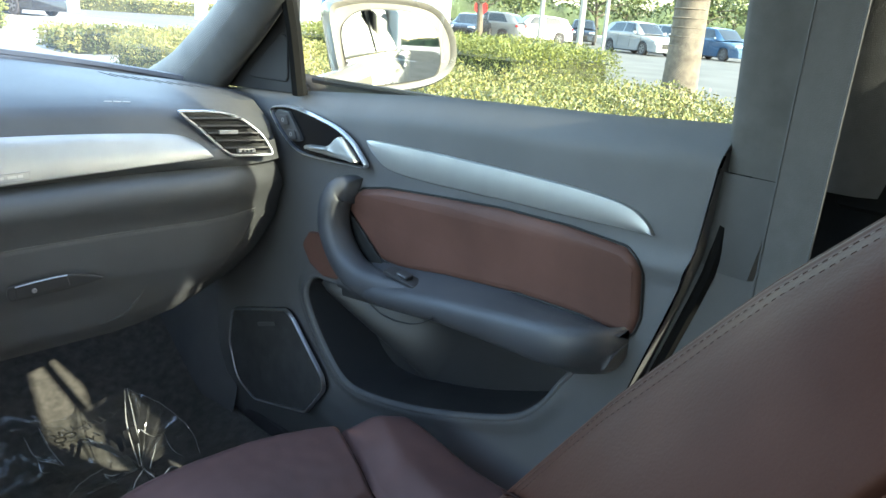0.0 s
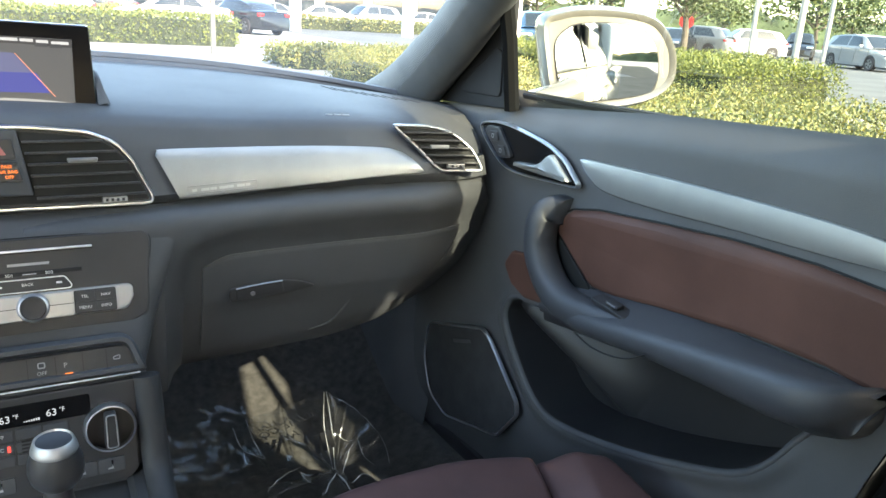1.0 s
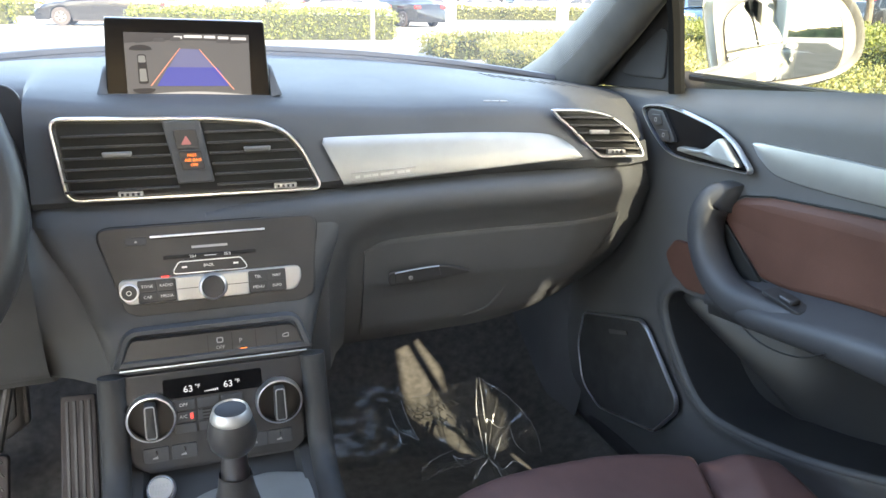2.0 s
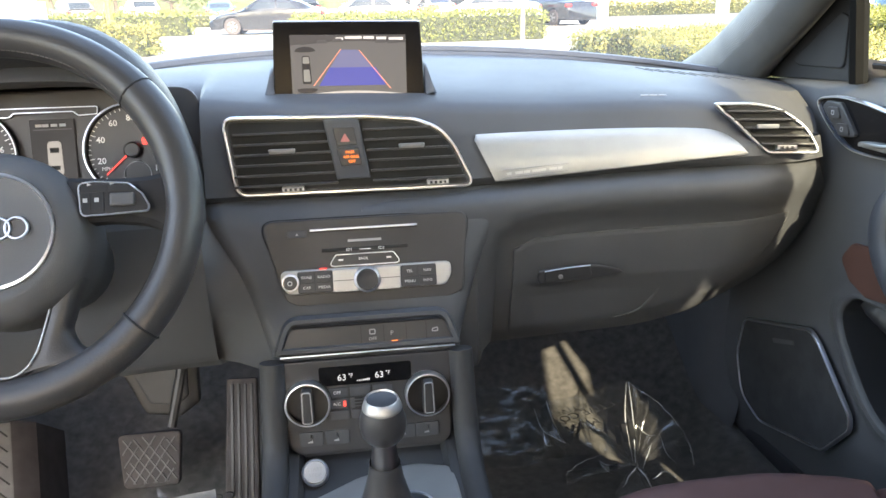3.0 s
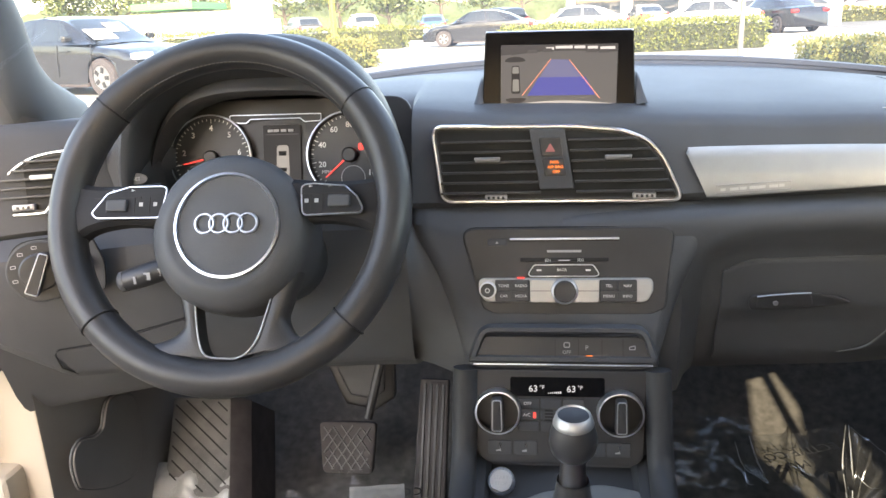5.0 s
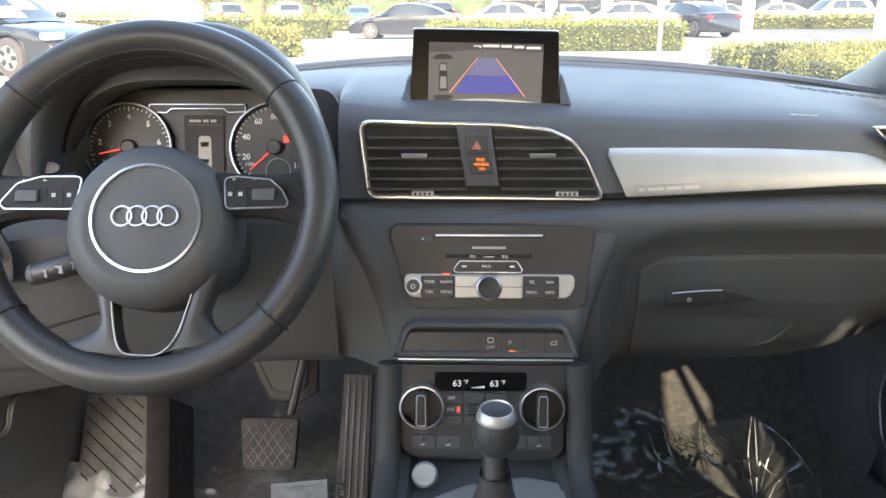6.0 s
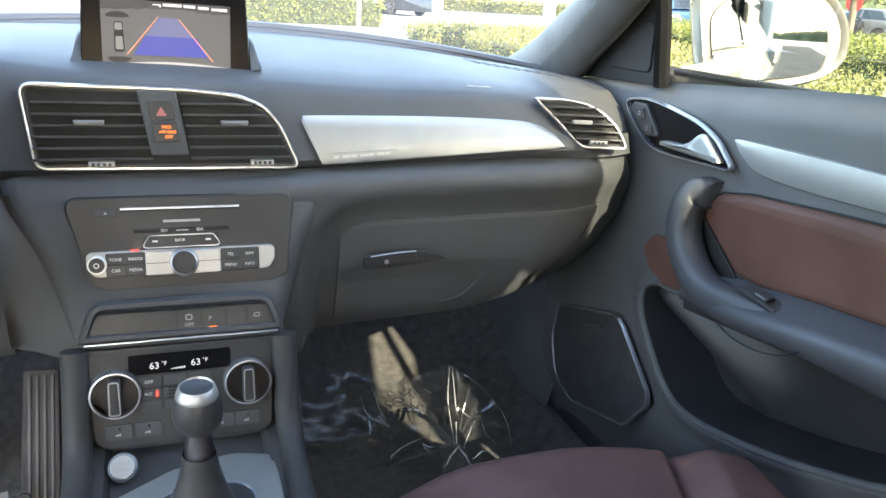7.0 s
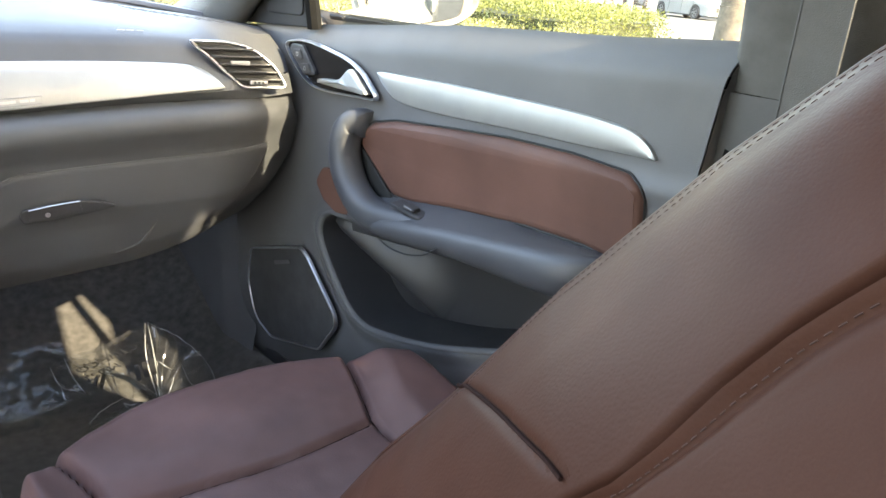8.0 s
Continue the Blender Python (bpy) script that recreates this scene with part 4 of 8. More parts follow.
lettering("A/C", 0.0056, at(CL, -0.038, 0.0015, 0.0084), WHITEMARK, "button_words", clim)
part("cooling_light", flat([(-0.030, -0.002), (-0.027, -0.002), (-0.027, 0.005), (-0.030, 0.005)], CL, 0.0086), LITRED, clim, "red status light")
for k in range(4):
    part("louvre", box(-0.011, 0.0075 - 0.004 * k, 0.0086, 0.010, 0.0016, 0.0008, 0, CL), DEEP, clim)
for u in (-0.072, -0.040, 0.043, 0.073):
    part("button", plate(rounded([(u - 0.0145, -0.032), (u + 0.0145, -0.032), (u + 0.0145, -0.050), (u - 0.0145, -0.050)], 0.002, 2), 0.002, at(CL, 0, 0, 0.006), 0.0007), DASH, clim)
    part("seat_mark", flat([(u - 0.0005, -0.0355), (u + 0.0012, -0.0355), (u + 0.0008, -0.0425), (u - 0.0045, -0.0440), (u - 0.0045, -0.0455), (u + 0.0020, -0.0455)], CL, 0.0086), GREYMARK, clim)

# ---- glovebox ----
glove = thing("glovebox", (0.36, 1.1, 0.79), "charcoal glovebox lid with a recessed chrome-edged latch", "glovebox")


def lid_point(f, g, lift):
    x = 0.205 + 0.415 * f
    zt, zb = ledge_z(x) - 0.077 - 0.012 * smooth(0.12, 0.0, f) ** 2, glove_floor(x) + 0.024
    z = zb + (zt - zb) * g
    right = 0.42 + 0.202 * interp(z, [0.79, 0.838, 0.885, 0.925], [0.55, 0.66, 0.74, 0.77])
    x = 0.205 + (right - 0.205) * f
    p = Vector(lower_point(x, lower_y(x, z), z))
    return p + Vector((0, -lift, -lift * 0.2))


rows = []
for j in range(29):
    g = j / 28
    rows.append([lid_point(i / 40, g, 0.004) for i in range(41)])
rows = [[p + Vector((0, 0.006, -0.001)) for p in rows[0]]] + rows + [[p + Vector((0, 0.0008, 0.0015)) for p in rows[-1]], [p + Vector((0, 0.008, 0.002)) for p in rows[-1]]]
rows = [[r[0] + Vector((-0.001, 0.007, 0))] + r + [r[-1] + Vector((0.0012, 0.001, 0)), r[-1] + Vector((0.002, 0.010, 0))] for r in rows]
part("lid", loft(rows), DASH, glove, smooth=50)
part("lid_joint", tube([lid_point(0.02 + 0.98 * k / 40, 1.0, 0.0035) + Vector((0, 0, 0.0025)) for k in range(41)] + [lid_point(1.0, 1.0 - 0.5 * k / 12, 0.0035) + Vector((0.0028, 0.002, 0)) for k in range(1, 13)], 0.0013, 6), PILLARP, glove, "thin joint round the lid")
GL = face_frame((0.296, 1.0925, 0.862), -5, -3)
scoop = ring_curve([(-0.060, 0.004), (-0.052, 0.0075), (-0.02, 0.011), (0.010, 0.0125), (0.034, 0.009), (0.052, 0.003), (0.055, 0.000), (0.046, -0.0035), (0.0, -0.010), (-0.05, -0.0135), (-0.060, -0.009)], 4)
latch = part("latch", plate(scoop, 0.0030, at(GL, 0, 0, 0.001), 0.002), BLACK, glove, "black recessed latch")
part("pull", plate(rounded([(-0.052, 0.007), (0.010, 0.0125), (0.014, -0.004), (-0.052, -0.011)], 0.004, 4), 0.0050, GL, 0.0015), BLACK, latch)
part("chrome_edge", tube([GL @ Vector((u, v, 0.0052)) for u, v in ((-0.052, 0.0065), (-0.03, 0.0095), (-0.01, 0.0115), (0.010, 0.0128))], 0.0009, 6), CHROME, latch, "thin chrome edge")
part("lock", lathe([(0.0032, 0), (0.0032, 0.0014), (0.0026, 0.0018), (0, 0.0014)], at(GL, -0.030, -0.002, 0.0048), 20), SATIN, latch, "small satin lock")


# Pale tube drawn in place of the highlight on the lid's lower edge.
part("lid_glint", tube(spline([(0.414, lower_y(0.41, 0.823) - 0.006, 0.826), (0.402, lower_y(0.40, 0.806) - 0.006, 0.806), (0.386, lower_y(0.386, 0.790) - 0.007, 0.789), (0.356, lower_y(0.356, 0.782) - 0.008, 0.780)], 18), [0.0006 + 0.0014 * math.sin(math.pi * k / 17) for k in range(18)], 6), PILLARP, glove, "pale tube in place of a highlight on the lid")

# ---- instruments and steering ----
binn = thing("instrument_cluster", (-0.365, 1.15, 0.95), "hooded instrument cluster with two round dials", "instruments")
CX = -0.362


def hood_arc(hw, zb, h, y, n=32, p=0.75, dy=0.0):
    out = []
    for k in range(n + 1):
        a = math.pi * k / n
        c, s = math.cos(a), math.sin(a)
        out.append((CX + hw * math.copysign(abs(c) ** p, c), y + dy * s, zb + h * s ** 0.85))
    return out


part("hood", loft([hood_arc(0.178, 0.965, 0.165, 1.150, p=0.6), hood_arc(0.170, 0.970, 0.190, 1.085, p=0.65), hood_arc(0.165, 0.972, 0.212, 1.045, dy=-0.010, p=0.65), hood_arc(0.168, 0.973, 0.221, 1.033, dy=-0.012, p=0.65), hood_arc(0.175, 0.974, 0.229, 1.029, dy=-0.010, p=0.65), hood_arc(0.181, 0.975, 0.233, 1.034, dy=-0.006, p=0.65), hood_arc(0.183, 0.975, 0.234, 1.050, p=0.65), hood_arc(0.172, 0.970, 0.228, 1.12, p=0.66), hood_arc(0.138, 0.960, 0.190, 1.26, p=0.7), hood_arc(0.100, 0.950, 0.140, 1.40)]), DASH, binn, "soft charcoal instrument hood", smooth=60)
part("inner_brow", loft([hood_arc(0.174, 0.968, 0.196, 1.110, p=0.6), hood_arc(0.169, 0.968, 0.180, 1.082, p=0.6), hood_arc(0.167, 0.968, 0.173, 1.080, p=0.6), hood_arc(0.168, 0.968, 0.167, 1.088, p=0.6), hood_arc(0.174, 0.966, 0.162, 1.145, p=0.58)]), DASH, binn, "stepped rim round the dials", smooth=50)
rows = []
for k in range(15):
    z = 1.000 + 0.138 * k / 14
    xo, xi = interp(z, [1.0, 1.034, 1.063, 1.11, 1.138], [-0.592, -0.583, -0.566, -0.535, -0.501]), interp(z, [1.0, 1.044, 1.062, 1.096, 1.138], [-0.520, -0.524, -0.529, -0.516, -0.498])
    rows.append([(xo - 0.012, 1.075, z - 0.002), (xo, 1.043, z), (xo * 0.6 + xi * 0.4, 1.037, z), (xi - 0.003, 1.038, z), (xi, 1.044, z), (xi + 0.008, 1.10, z)])
part("flank", loft(rows), DASH, binn, "charcoal flank beside the dials", smooth=60)
SETB = face_frame((-0.522, 1.046, 1.040), 14, 12)
oval = [(0.0135 * math.cos(a), 0.0075 * math.sin(a)) for a in [2 * math.pi * k / 28 for k in range(28)]]
knob = part("set_button", plate(oval, 0.004, at(SETB, 0, 0, 0.002), 0.001), BLACK, binn, "small oval trip button")
lettering("SET", 0.0060, at(SETB, 0, 0, 0.0064), GREYMARK, "button_words", knob)
CLU = face_frame((CX, 1.140, 1.045), 14)
part("face", plate(rounded([(-0.174, 0.080), (0.174, 0.080), (0.176, -0.075), (-0.176, -0.075)], 0.03, 6), 0.004, at(CLU, 0, 0, -0.002), 0.002), BLACK, binn, "black instrument face")
BROW = rounded([(-0.075, 0.0595), (0.054, 0.0590), (0.0535, 0.0485), (0.030, 0.0475), (0.024, 0.0525), (-0.044, 0.0525), (-0.050, 0.0475), (-0.072, 0.0480)], 0.0035, 4)
part("brow", plate(BROW, 0.004, at(CLU, 0, 0, 0.002), 0.0015), BLACK, binn)
part("brow_rim", band(BROW, 0.0014, 0.0012, at(CLU, 0, 0, 0.0055)), CHROME, binn, "thin chrome outline")


def dial(u, marks, red_from, name):
    c = at(CLU, u, 0.003, 0.003)
    d = part(name, lathe([(0.0575, 0), (0.0575, 0.008), (0.0545, 0.0085), (0.0535, 0.003), (0.0, 0.003)], c, 48), BLACK, binn, "round dial with white figures")
    part("rim", lathe([(0.0580, 0.006), (0.0575, 0.010), (0.0560, 0.0102), (0.0555, 0.008)], c, 56), CHROME, d, "thin chrome rim")
    for k in range(41):
        a = radians(225 - 270 * k / 40)
        ln = 0.006 if k % 5 == 0 else 0.003
        m = c @ pose(0, 0, 0.0034, 0, 0, math.degrees(a))
        part("tick", flat([(0.0525 - ln, -0.0005), (0.0525, -0.0005), (0.0525, 0.0005), (0.0525 - ln, 0.0005)], m, 0), LITRED if red_from and k > red_from else WHITEMARK, d)
    for word, frac in marks:
        a = radians(225 - 270 * frac)
        lettering(word, 0.0105, c @ Matrix.Translation((0.0395 * math.cos(a), 0.0395 * math.sin(a), 0.0036)), WHITEMARK, "figure", d, bold=0.0002)
    return c, d


c, d = dial(-0.100, [(str(k), (40 * k - 25) / 270) for k in range(1, 7)], 36, "rev_counter")
part("needle", flat([(-0.006, -0.0012), (0.040, -0.0005), (0.040, 0.0005), (-0.006, 0.0012)], c @ pose(0, 0, 0.006, 0, 0, 192), 0), LITRED, d, "red needle")
part("needle_cap", lathe([(0.010, 0.004), (0.010, 0.009), (0.008, 0.0105), (0, 0.0105)], c), BLACK, d)
c, d = dial(0.091, [("20", 0.10), ("40", 0.24), ("60", 0.38), ("80", 0.5), ("160", 0.97)], 0, "speedometer")
part("needle", flat([(-0.010, -0.0012), (0.044, -0.0005), (0.044, 0.0005), (-0.010, 0.0012)], c @ pose(0, 0, 0.006, 0, 0, 222), 0), LITRED, d, "red needle")
part("needle_cap", lathe([(0.010, 0.004), (0.010, 0.009), (0.008, 0.0105), (0, 0.0105)], c), BLACK, d)
lettering("MPH", 0.0065, at(c, -0.032, -0.022, 0.0036), WHITEMARK, "figure", d)
part("belt_lamp", flat(rounded([(0.012, 0.006), (0.018, 0.006), (0.019, 0.015), (0.011, 0.015)], 0.002, 2), c, 0.0038), LITRED, d, "red belt warning lamp")
part("fuel_dial", band([(0.0165 * math.cos(a), 0.0165 * math.sin(a)) for a in [2 * math.pi * k / 24 for k in range(24)]], 0.0012, 0.0004, at(c, 0.004, -0.030, 0.0034)), GREYMARK, d)
dsp = part("info_display", plate(rounded([(-0.027, 0.045), (0.025, 0.045), (0.025, -0.044), (-0.027, -0.044)], 0.002, 2), 0.002, at(CLU, -0.001, 0, 0.003), 0.0006), glow("display_grey", (0.06, 0.06, 0.065), 0.03), binn, "grey information display")
part("display_bar", flat([(-0.024, 0.0318), (0.021, 0.0318), (0.021, 0.0326), (-0.024, 0.0326)], CLU, 0.0056), glow("display_pale", (0.2, 0.2, 0.22), 0.04), dsp)
part("car_picture", plate(rounded([(-0.008, 0.018), (0.008, 0.018), (0.009, -0.024), (-0.009, -0.024)], 0.005, 4), 0.0008, at(CLU, -0.001, 0, 0.005), 0.0003), glow("display_car", (0.42, 0.42, 0.42), 0.05), dsp)
for u in (-0.018, -0.010, 0.000, 0.010):
    part("display_words", flat([(u - 0.003, 0.0355), (u + 0.0045, 0.0355), (u + 0.0045, 0.0390), (u - 0.003, 0.0390)], CLU, 0.0056), GREYMARK, dsp)
for v0, v1 in ((0.004, 0.010), (-0.017, -0.012)):
    part("car_glass", flat([(-0.006, v0), (0.004, v0), (0.0045, v1), (-0.0065, v1)], CLU, 0.0062), DEEP, dsp)
part("display_foot", flat([(0.010, -0.041), (0.024, -0.041), (0.024, -0.037), (0.010, -0.037)], CLU, 0.0056), GREYMARK, dsp)

WHEELSTITCH = mat("wheel_thread", (0.10, 0.095, 0.09), 0.8)
wheel = thing("steering_wheel", (-0.344, 0.95, 0.98), "black leather steering wheel with chrome accents and round airbag hub", "steering wheel")
WH = at(face_frame((-0.344, 0.887, 1.037), 27, 2), 0.004, 0.002)
R = 0.1725
rim_rows = []
for i in range(96):
    a = 2 * math.pi * i / 96
    thick = 0.0184 + 0.0014 * (math.exp(-((math.degrees(a) % 360 - 150) / 16) ** 2) + math.exp(-((math.degrees(a) % 360 - 30) / 16) ** 2))
    ring = []
    for j in range(14):
        b = 2 * math.pi * j / 14
        ring.append(WH @ Vector(((R + thick * math.cos(b)) * math.cos(a), (R + thick * math.cos(b)) * math.sin(a), thick * 1.15 * math.sin(b))))
    rim_rows.append(ring)
rim = part("rim", loft(rim_rows, close_u=True, close_v=True), WHEELSKIN, wheel, "grained black leather rim")
for deg in (40, 140, 222, 318):
    m = WH @ pose(0, 0, 0, 0, 0, deg)
    part("seam", tube([m @ Vector((R + 0.0190 * math.cos(b), 0, 0.0218 * math.sin(b))) for b in [2 * math.pi * k / 24 for k in range(24)]], 0.0011, 6, closed=True), DEEP, rim)
for a0, a1 in ((42, 138),):
    for k in range(60):
        a = radians(a0 + (a1 - a0) * k / 59)
        m = WH @ pose(0, 0, 0, 0, 0, math.degrees(a))
        part("stitch", box(R - 0.0166, 0, 0.0100, 0.0010, 0.0030, 0.0010, 0, m), WHEELSTITCH, rim)
hub_prof = [(0.081, -0.045), (0.082, 0.000), (0.0805, 0.010), (0.074, 0.020), (0.062, 0.0265), (0.056, 0.0275), (0.053, 0.0262), (0.030, 0.029), (0.0, 0.030)]
hub = part("hub", lathe(hub_prof, at(WH, 0.0075, -0.0265, 0), 64), DASH, wheel, "black round airbag cover")
part("hub_ring", lathe([(0.0535, 0.0262), (0.0532, 0.0296), (0.0508, 0.0300), (0.0498, 0.0266)], at(WH, 0.0105, -0.0225, 0), 72), CHROME, hub, "chrome ring")
for k in range(4):
    u = -0.0215 + 0.0145 * k + 0.0105
    ringpts = [(u + 0.0108 * math.cos(a), -0.0215 + 0.0108 * math.sin(a)) for a in [2 * math.pi * j / 32 for j in range(32)]]
    part("emblem_ring", band(ringpts, 0.0027, 0.0028, at(WH, 0, 0, 0.0292)), CHROME, hub, "chrome emblem ring")
lettering("AIRBAG", 0.0095, at(WH, 0.008, -0.0865, 0.0240) @ pose(0, 0, 0, 20, 0, 0), PILLARP, "airbag_words", hub)


def spoke(s):
    pts = [(0.070, 0.028, 0.004), (0.110, 0.025, 0.004), (0.150, 0.028, 0.002), (0.176, 0.046, 0.0)]
    low = [(0.070, -0.018, 0.004), (0.110, -0.016, 0.004), (0.150, -0.026, 0.002), (0.174, -0.060, 0.0)]
    rows = []
    for f, z in ((0, -0.014), (0, 0.002), (0.12, 0.008), (0.5, 0.010), (0.88, 0.008), (1, 0.002), (1, -0.014)):
        rows.append([WH @ Vector((s * (a[0] * (1 - f) + b[0] * f), a[1] * (1 - f) + b[1] * f, a[2] + z)) for a, b in zip(spline(pts, 14), spline(low, 14))])
    return loft(rows)


for s in (-1, 1):
    part("spoke", spoke(s), MATTE, wheel)
    o = [(0.082, 0.0185), (0.095, 0.0195), (0.126, 0.0165), (0.138, 0.0060), (0.1440, -0.0060), (0.1425, -0.0108), (0.084, -0.0125)] if s > 0 else [(0.056, 0.0205), (0.096, 0.0205), (0.119, 0.0140), (0.1355, -0.0060), (0.1300, -0.0112), (0.062, -0.0118)]
    o = [(s * u, v) for u, v in o]
    o = rounded(o if s > 0 else o[::-1], 0.006, 5)
    pod = part("switch_pod", plate(o, 0.0075, at(WH, 0, 0, 0.0125), 0.0015), MATTE, wheel, "black switch pod with chrome edge")
    part("pod_rim", band(inset(o, -0.001), 0.0019, 0.0022, at(WH, 0, 0, 0.0183)), CHROME, pod, "chrome edge")
    part("pod_joint", box(s * 0.108, 0.0095, 0.0202, 0.050, 0.0009, 0.0006, 0, WH), DEEP, pod)
    ru = 0.121 if s > 0 else 0.108
    for u in (0.092, 0.104) if s > 0 else (0.074, 0.090):
        part("pod_joint", box(s * u, 0.0005, 0.0202, 0.0008, 0.018, 0.0006, 0, WH), DEEP, pod)
    part("thumb_roller", plate(rounded([(s * ru - 0.011, 0.009), (s * ru + 0.011, 0.009), (s * ru + 0.011, -0.003), (s * ru - 0.011, -0.003)], 0.002, 3), 0.004, at(WH, 0, -0.002, 0.0198), 0.0015), DASH, pod)
    for u in (0.088, 0.098) if s > 0 else (0.068, 0.083):
        part("pod_mark", flat([(s * u - 0.002, 0.000), (s * u + 0.002, 0.000), (s * u + 0.002, 0.004), (s * u - 0.002, 0.004)], WH, 0.0203), GREYMARK, pod)
    for u in (0.092, 0.112):
        part("pod_mark", flat([(s * u - 0.002, 0.0155), (s * u + 0.002, 0.0165), (s * u - 0.002, 0.0185)], WH, 0.0203), GREYMARK, pod)
lettering("AIRBAG", 0.0085, at(WH, 0.012, -0.0875, 0.0215), BLACK, "hub_lettering", hub)
# lower double spoke
inner_left = [(-0.027, -0.078), (-0.0245, -0.1045), (-0.0195, -0.1345), (-0.0120, -0.1490), (0.0055, -0.1520)]
inner_right = [(0.055, -0.078), (0.0490, -0.1035), (0.0385, -0.1350), (0.0235, -0.1505), (0.0055, -0.1520)]
outer_left = [(-0.050, -0.070), (-0.0410, -0.100), (-0.0390, -0.1190), (-0.0560, -0.1330), (-0.105, -0.1440)]
outer_right = [(0.080, -0.066), (0.0690, -0.098), (0.0660, -0.1150), (0.0800, -0.1320), (0.1230, -0.1330)]
for outer, inner in ((outer_left, inner_left), (outer_right, inner_right)):
    a, b = spline([(u, v, 0) for u, v in outer], 22), spline([(u, v, 0) for u, v in inner], 22)
    rows = []
    for f, z in ((0, -0.014), (0, 0.000), (0.10, 0.006), (0.3, 0.009), (0.6, 0.010), (0.9, 0.0085), (1, 0.003), (1, -0.014)):
        rows.append([WH @ Vector((*(p.lerp(q, f)).xy, z - 0.003 * k / 21)) for k, (p, q) in enumerate(zip(a, b))])
    part("lower_spoke", loft(rows), WHEELSKIN, wheel, smooth=50)
u_path = inner_left + inner_right[-2::-1]
part("lower_trim", tube([WH @ Vector((p.x, p.y, 0.0085)) for p in spline([(u, v, 0) for u, v in u_path], 48)], 0.0011, 8), SATIN, wheel, "chrome outline of the lower spoke")
part("column", lathe([(0.055, -0.20), (0.060, -0.10), (0.055, -0.03), (0.02, -0.03)], at(WH, 0, -0.02, 0), 32), BLACK, wheel)


ind = thing("indicator_stalk", (-0.46, 0.98, 0.93), "black indicator stalk with grey markings behind the wheel", "stalk")
axis = [Vector((-0.5215, 0.968, 0.9310)), Vector((-0.5190, 0.968, 0.9315)), Vector((-0.500, 0.971, 0.9360)), Vector((-0.475, 0.976, 0.9430)), Vector((-0.445, 0.984, 0.9510)), Vector((-0.40, 0.996, 0.960))]
part("lever", tube(axis, [0.008, 0.0115, 0.0135, 0.0135, 0.0125, 0.010], 16, 1.0), BLACK, ind)
part("tip", tube([axis[0] + Vector((-0.0005, 0, 0)), axis[1], axis[1].lerp(axis[2], 0.25)], [0.0085, 0.0122, 0.0127], 16), PILLARP, ind, "grey tip")
for k in range(3):
    p = axis[2].lerp(axis[4], 0.05 + 0.26 * k)
    part("mark", box(p.x, p.y - 0.0136, p.z, 0.003 if k != 1 else 0.008, 0.0012, 0.009, 0), GREYMARK, ind)

# driver's knee panel, light switch
knee = thing("knee_panel", (-0.4, 1.1, 0.75), "charcoal lower dashboard panel on the driver's side", "panel")


def knee_profile(x):
    o = edge_bow(x)
    zb = interp(x, [-0.70, -0.673, -0.613, -0.533, -0.488, -0.32, -0.20], [0.885, 0.846, 0.795, 0.787, 0.779, 0.770, 0.773])
    zm = max(0.85, zb + 0.03)
    return [(y + o, z) for y, z in ((1.10, 0.985), (1.072, 0.965), (1.062, 0.93), (1.064, zm), (1.074, zb + 0.018), (1.084, zb + 0.006), (1.11, zb), (1.35, zb + 0.02))]


part("panel", loft([[(x, y, z) for y, z in knee_profile(x)] for x in [-0.70 + 0.51 * i / 40 for i in range(41)]]), DASH, knee)


def hatch_point(x, g, lift):
    prof = knee_profile(x)[::-1]
    lo = prof[1][1] + 0.014
    z = lo + (0.846 + 0.02 * smooth(-0.58, -0.45, x) - lo) * g
    return Vector((x, interp(z, [p[1] for p in prof[1:]], [p[0] for p in prof[1:]]) - lift, z))


rows = [[hatch_point(-0.614 + 0.16 * i / 20 + 0.012 * (1 - g) * (1 if i < 4 else 0), g, 0.0035) for i in range(21)] for g in (0.0, 0.1, 0.3, 0.5, 0.7, 0.9, 1.0)]
rows = [[p + Vector((0, 0.006, 0)) for p in rows[0]]] + rows + [[p + Vector((0, 0.006, 0)) for p in rows[-1]]]
part("hatch", loft([[r[0] + Vector((0, 0.006, 0))] + r for r in rows]), DASH, knee, "small storage hatch")
part("hatch_joint", tube([hatch_point(-0.602, 0.0, 0.003), hatch_point(-0.614, 0.3, 0.003), hatch_point(-0.6155, 0.85, 0.003), hatch_point(-0.610, 1.04, 0.003), hatch_point(-0.57, 1.05, 0.003), hatch_point(-0.46, 1.05, 0.003)], 0.0011, 6), DEEP, knee)
LS = face_frame((-0.598, 0.948, 0.956), 8, 25)
light = thing("light_switch", (-0.575, 1.03, 0.93), "round black headlamp switch with chrome pointer", "switch")
part("plate", plate(rounded([(-0.040, 0.036), (0.052, 0.036), (0.064, 0.0), (0.060, -0.036), (-0.040, -0.038)], [0.034, 0.012, 0.05, 0.012, 0.034], 8), 0.005, LS, 0.002), DASH, light)
part("plate_joint", band(rounded([(-0.040, 0.036), (0.052, 0.036), (0.064, 0.0), (0.060, -0.036), (-0.040, -0.038)], [0.034, 0.012, 0.05, 0.012, 0.034], 8), 0.0015, 0.0008, at(LS, 0, 0, 0.0045)), DEEP, light)
part("dial", lathe([(0.0355, 0), (0.0355, 0.004), (0.034, 0.006), (0.0, 0.006)], at(LS, -0.006, -0.002, 0.004), 40), BLACK, light, "black dial")
part("dial_ring", lathe([(0.0362, 0), (0.0362, 0.0045), (0.0348, 0.0052), (0.0345, 0.0)], at(LS, -0.006, -0.002, 0.0045), 40), PILLARP, light)
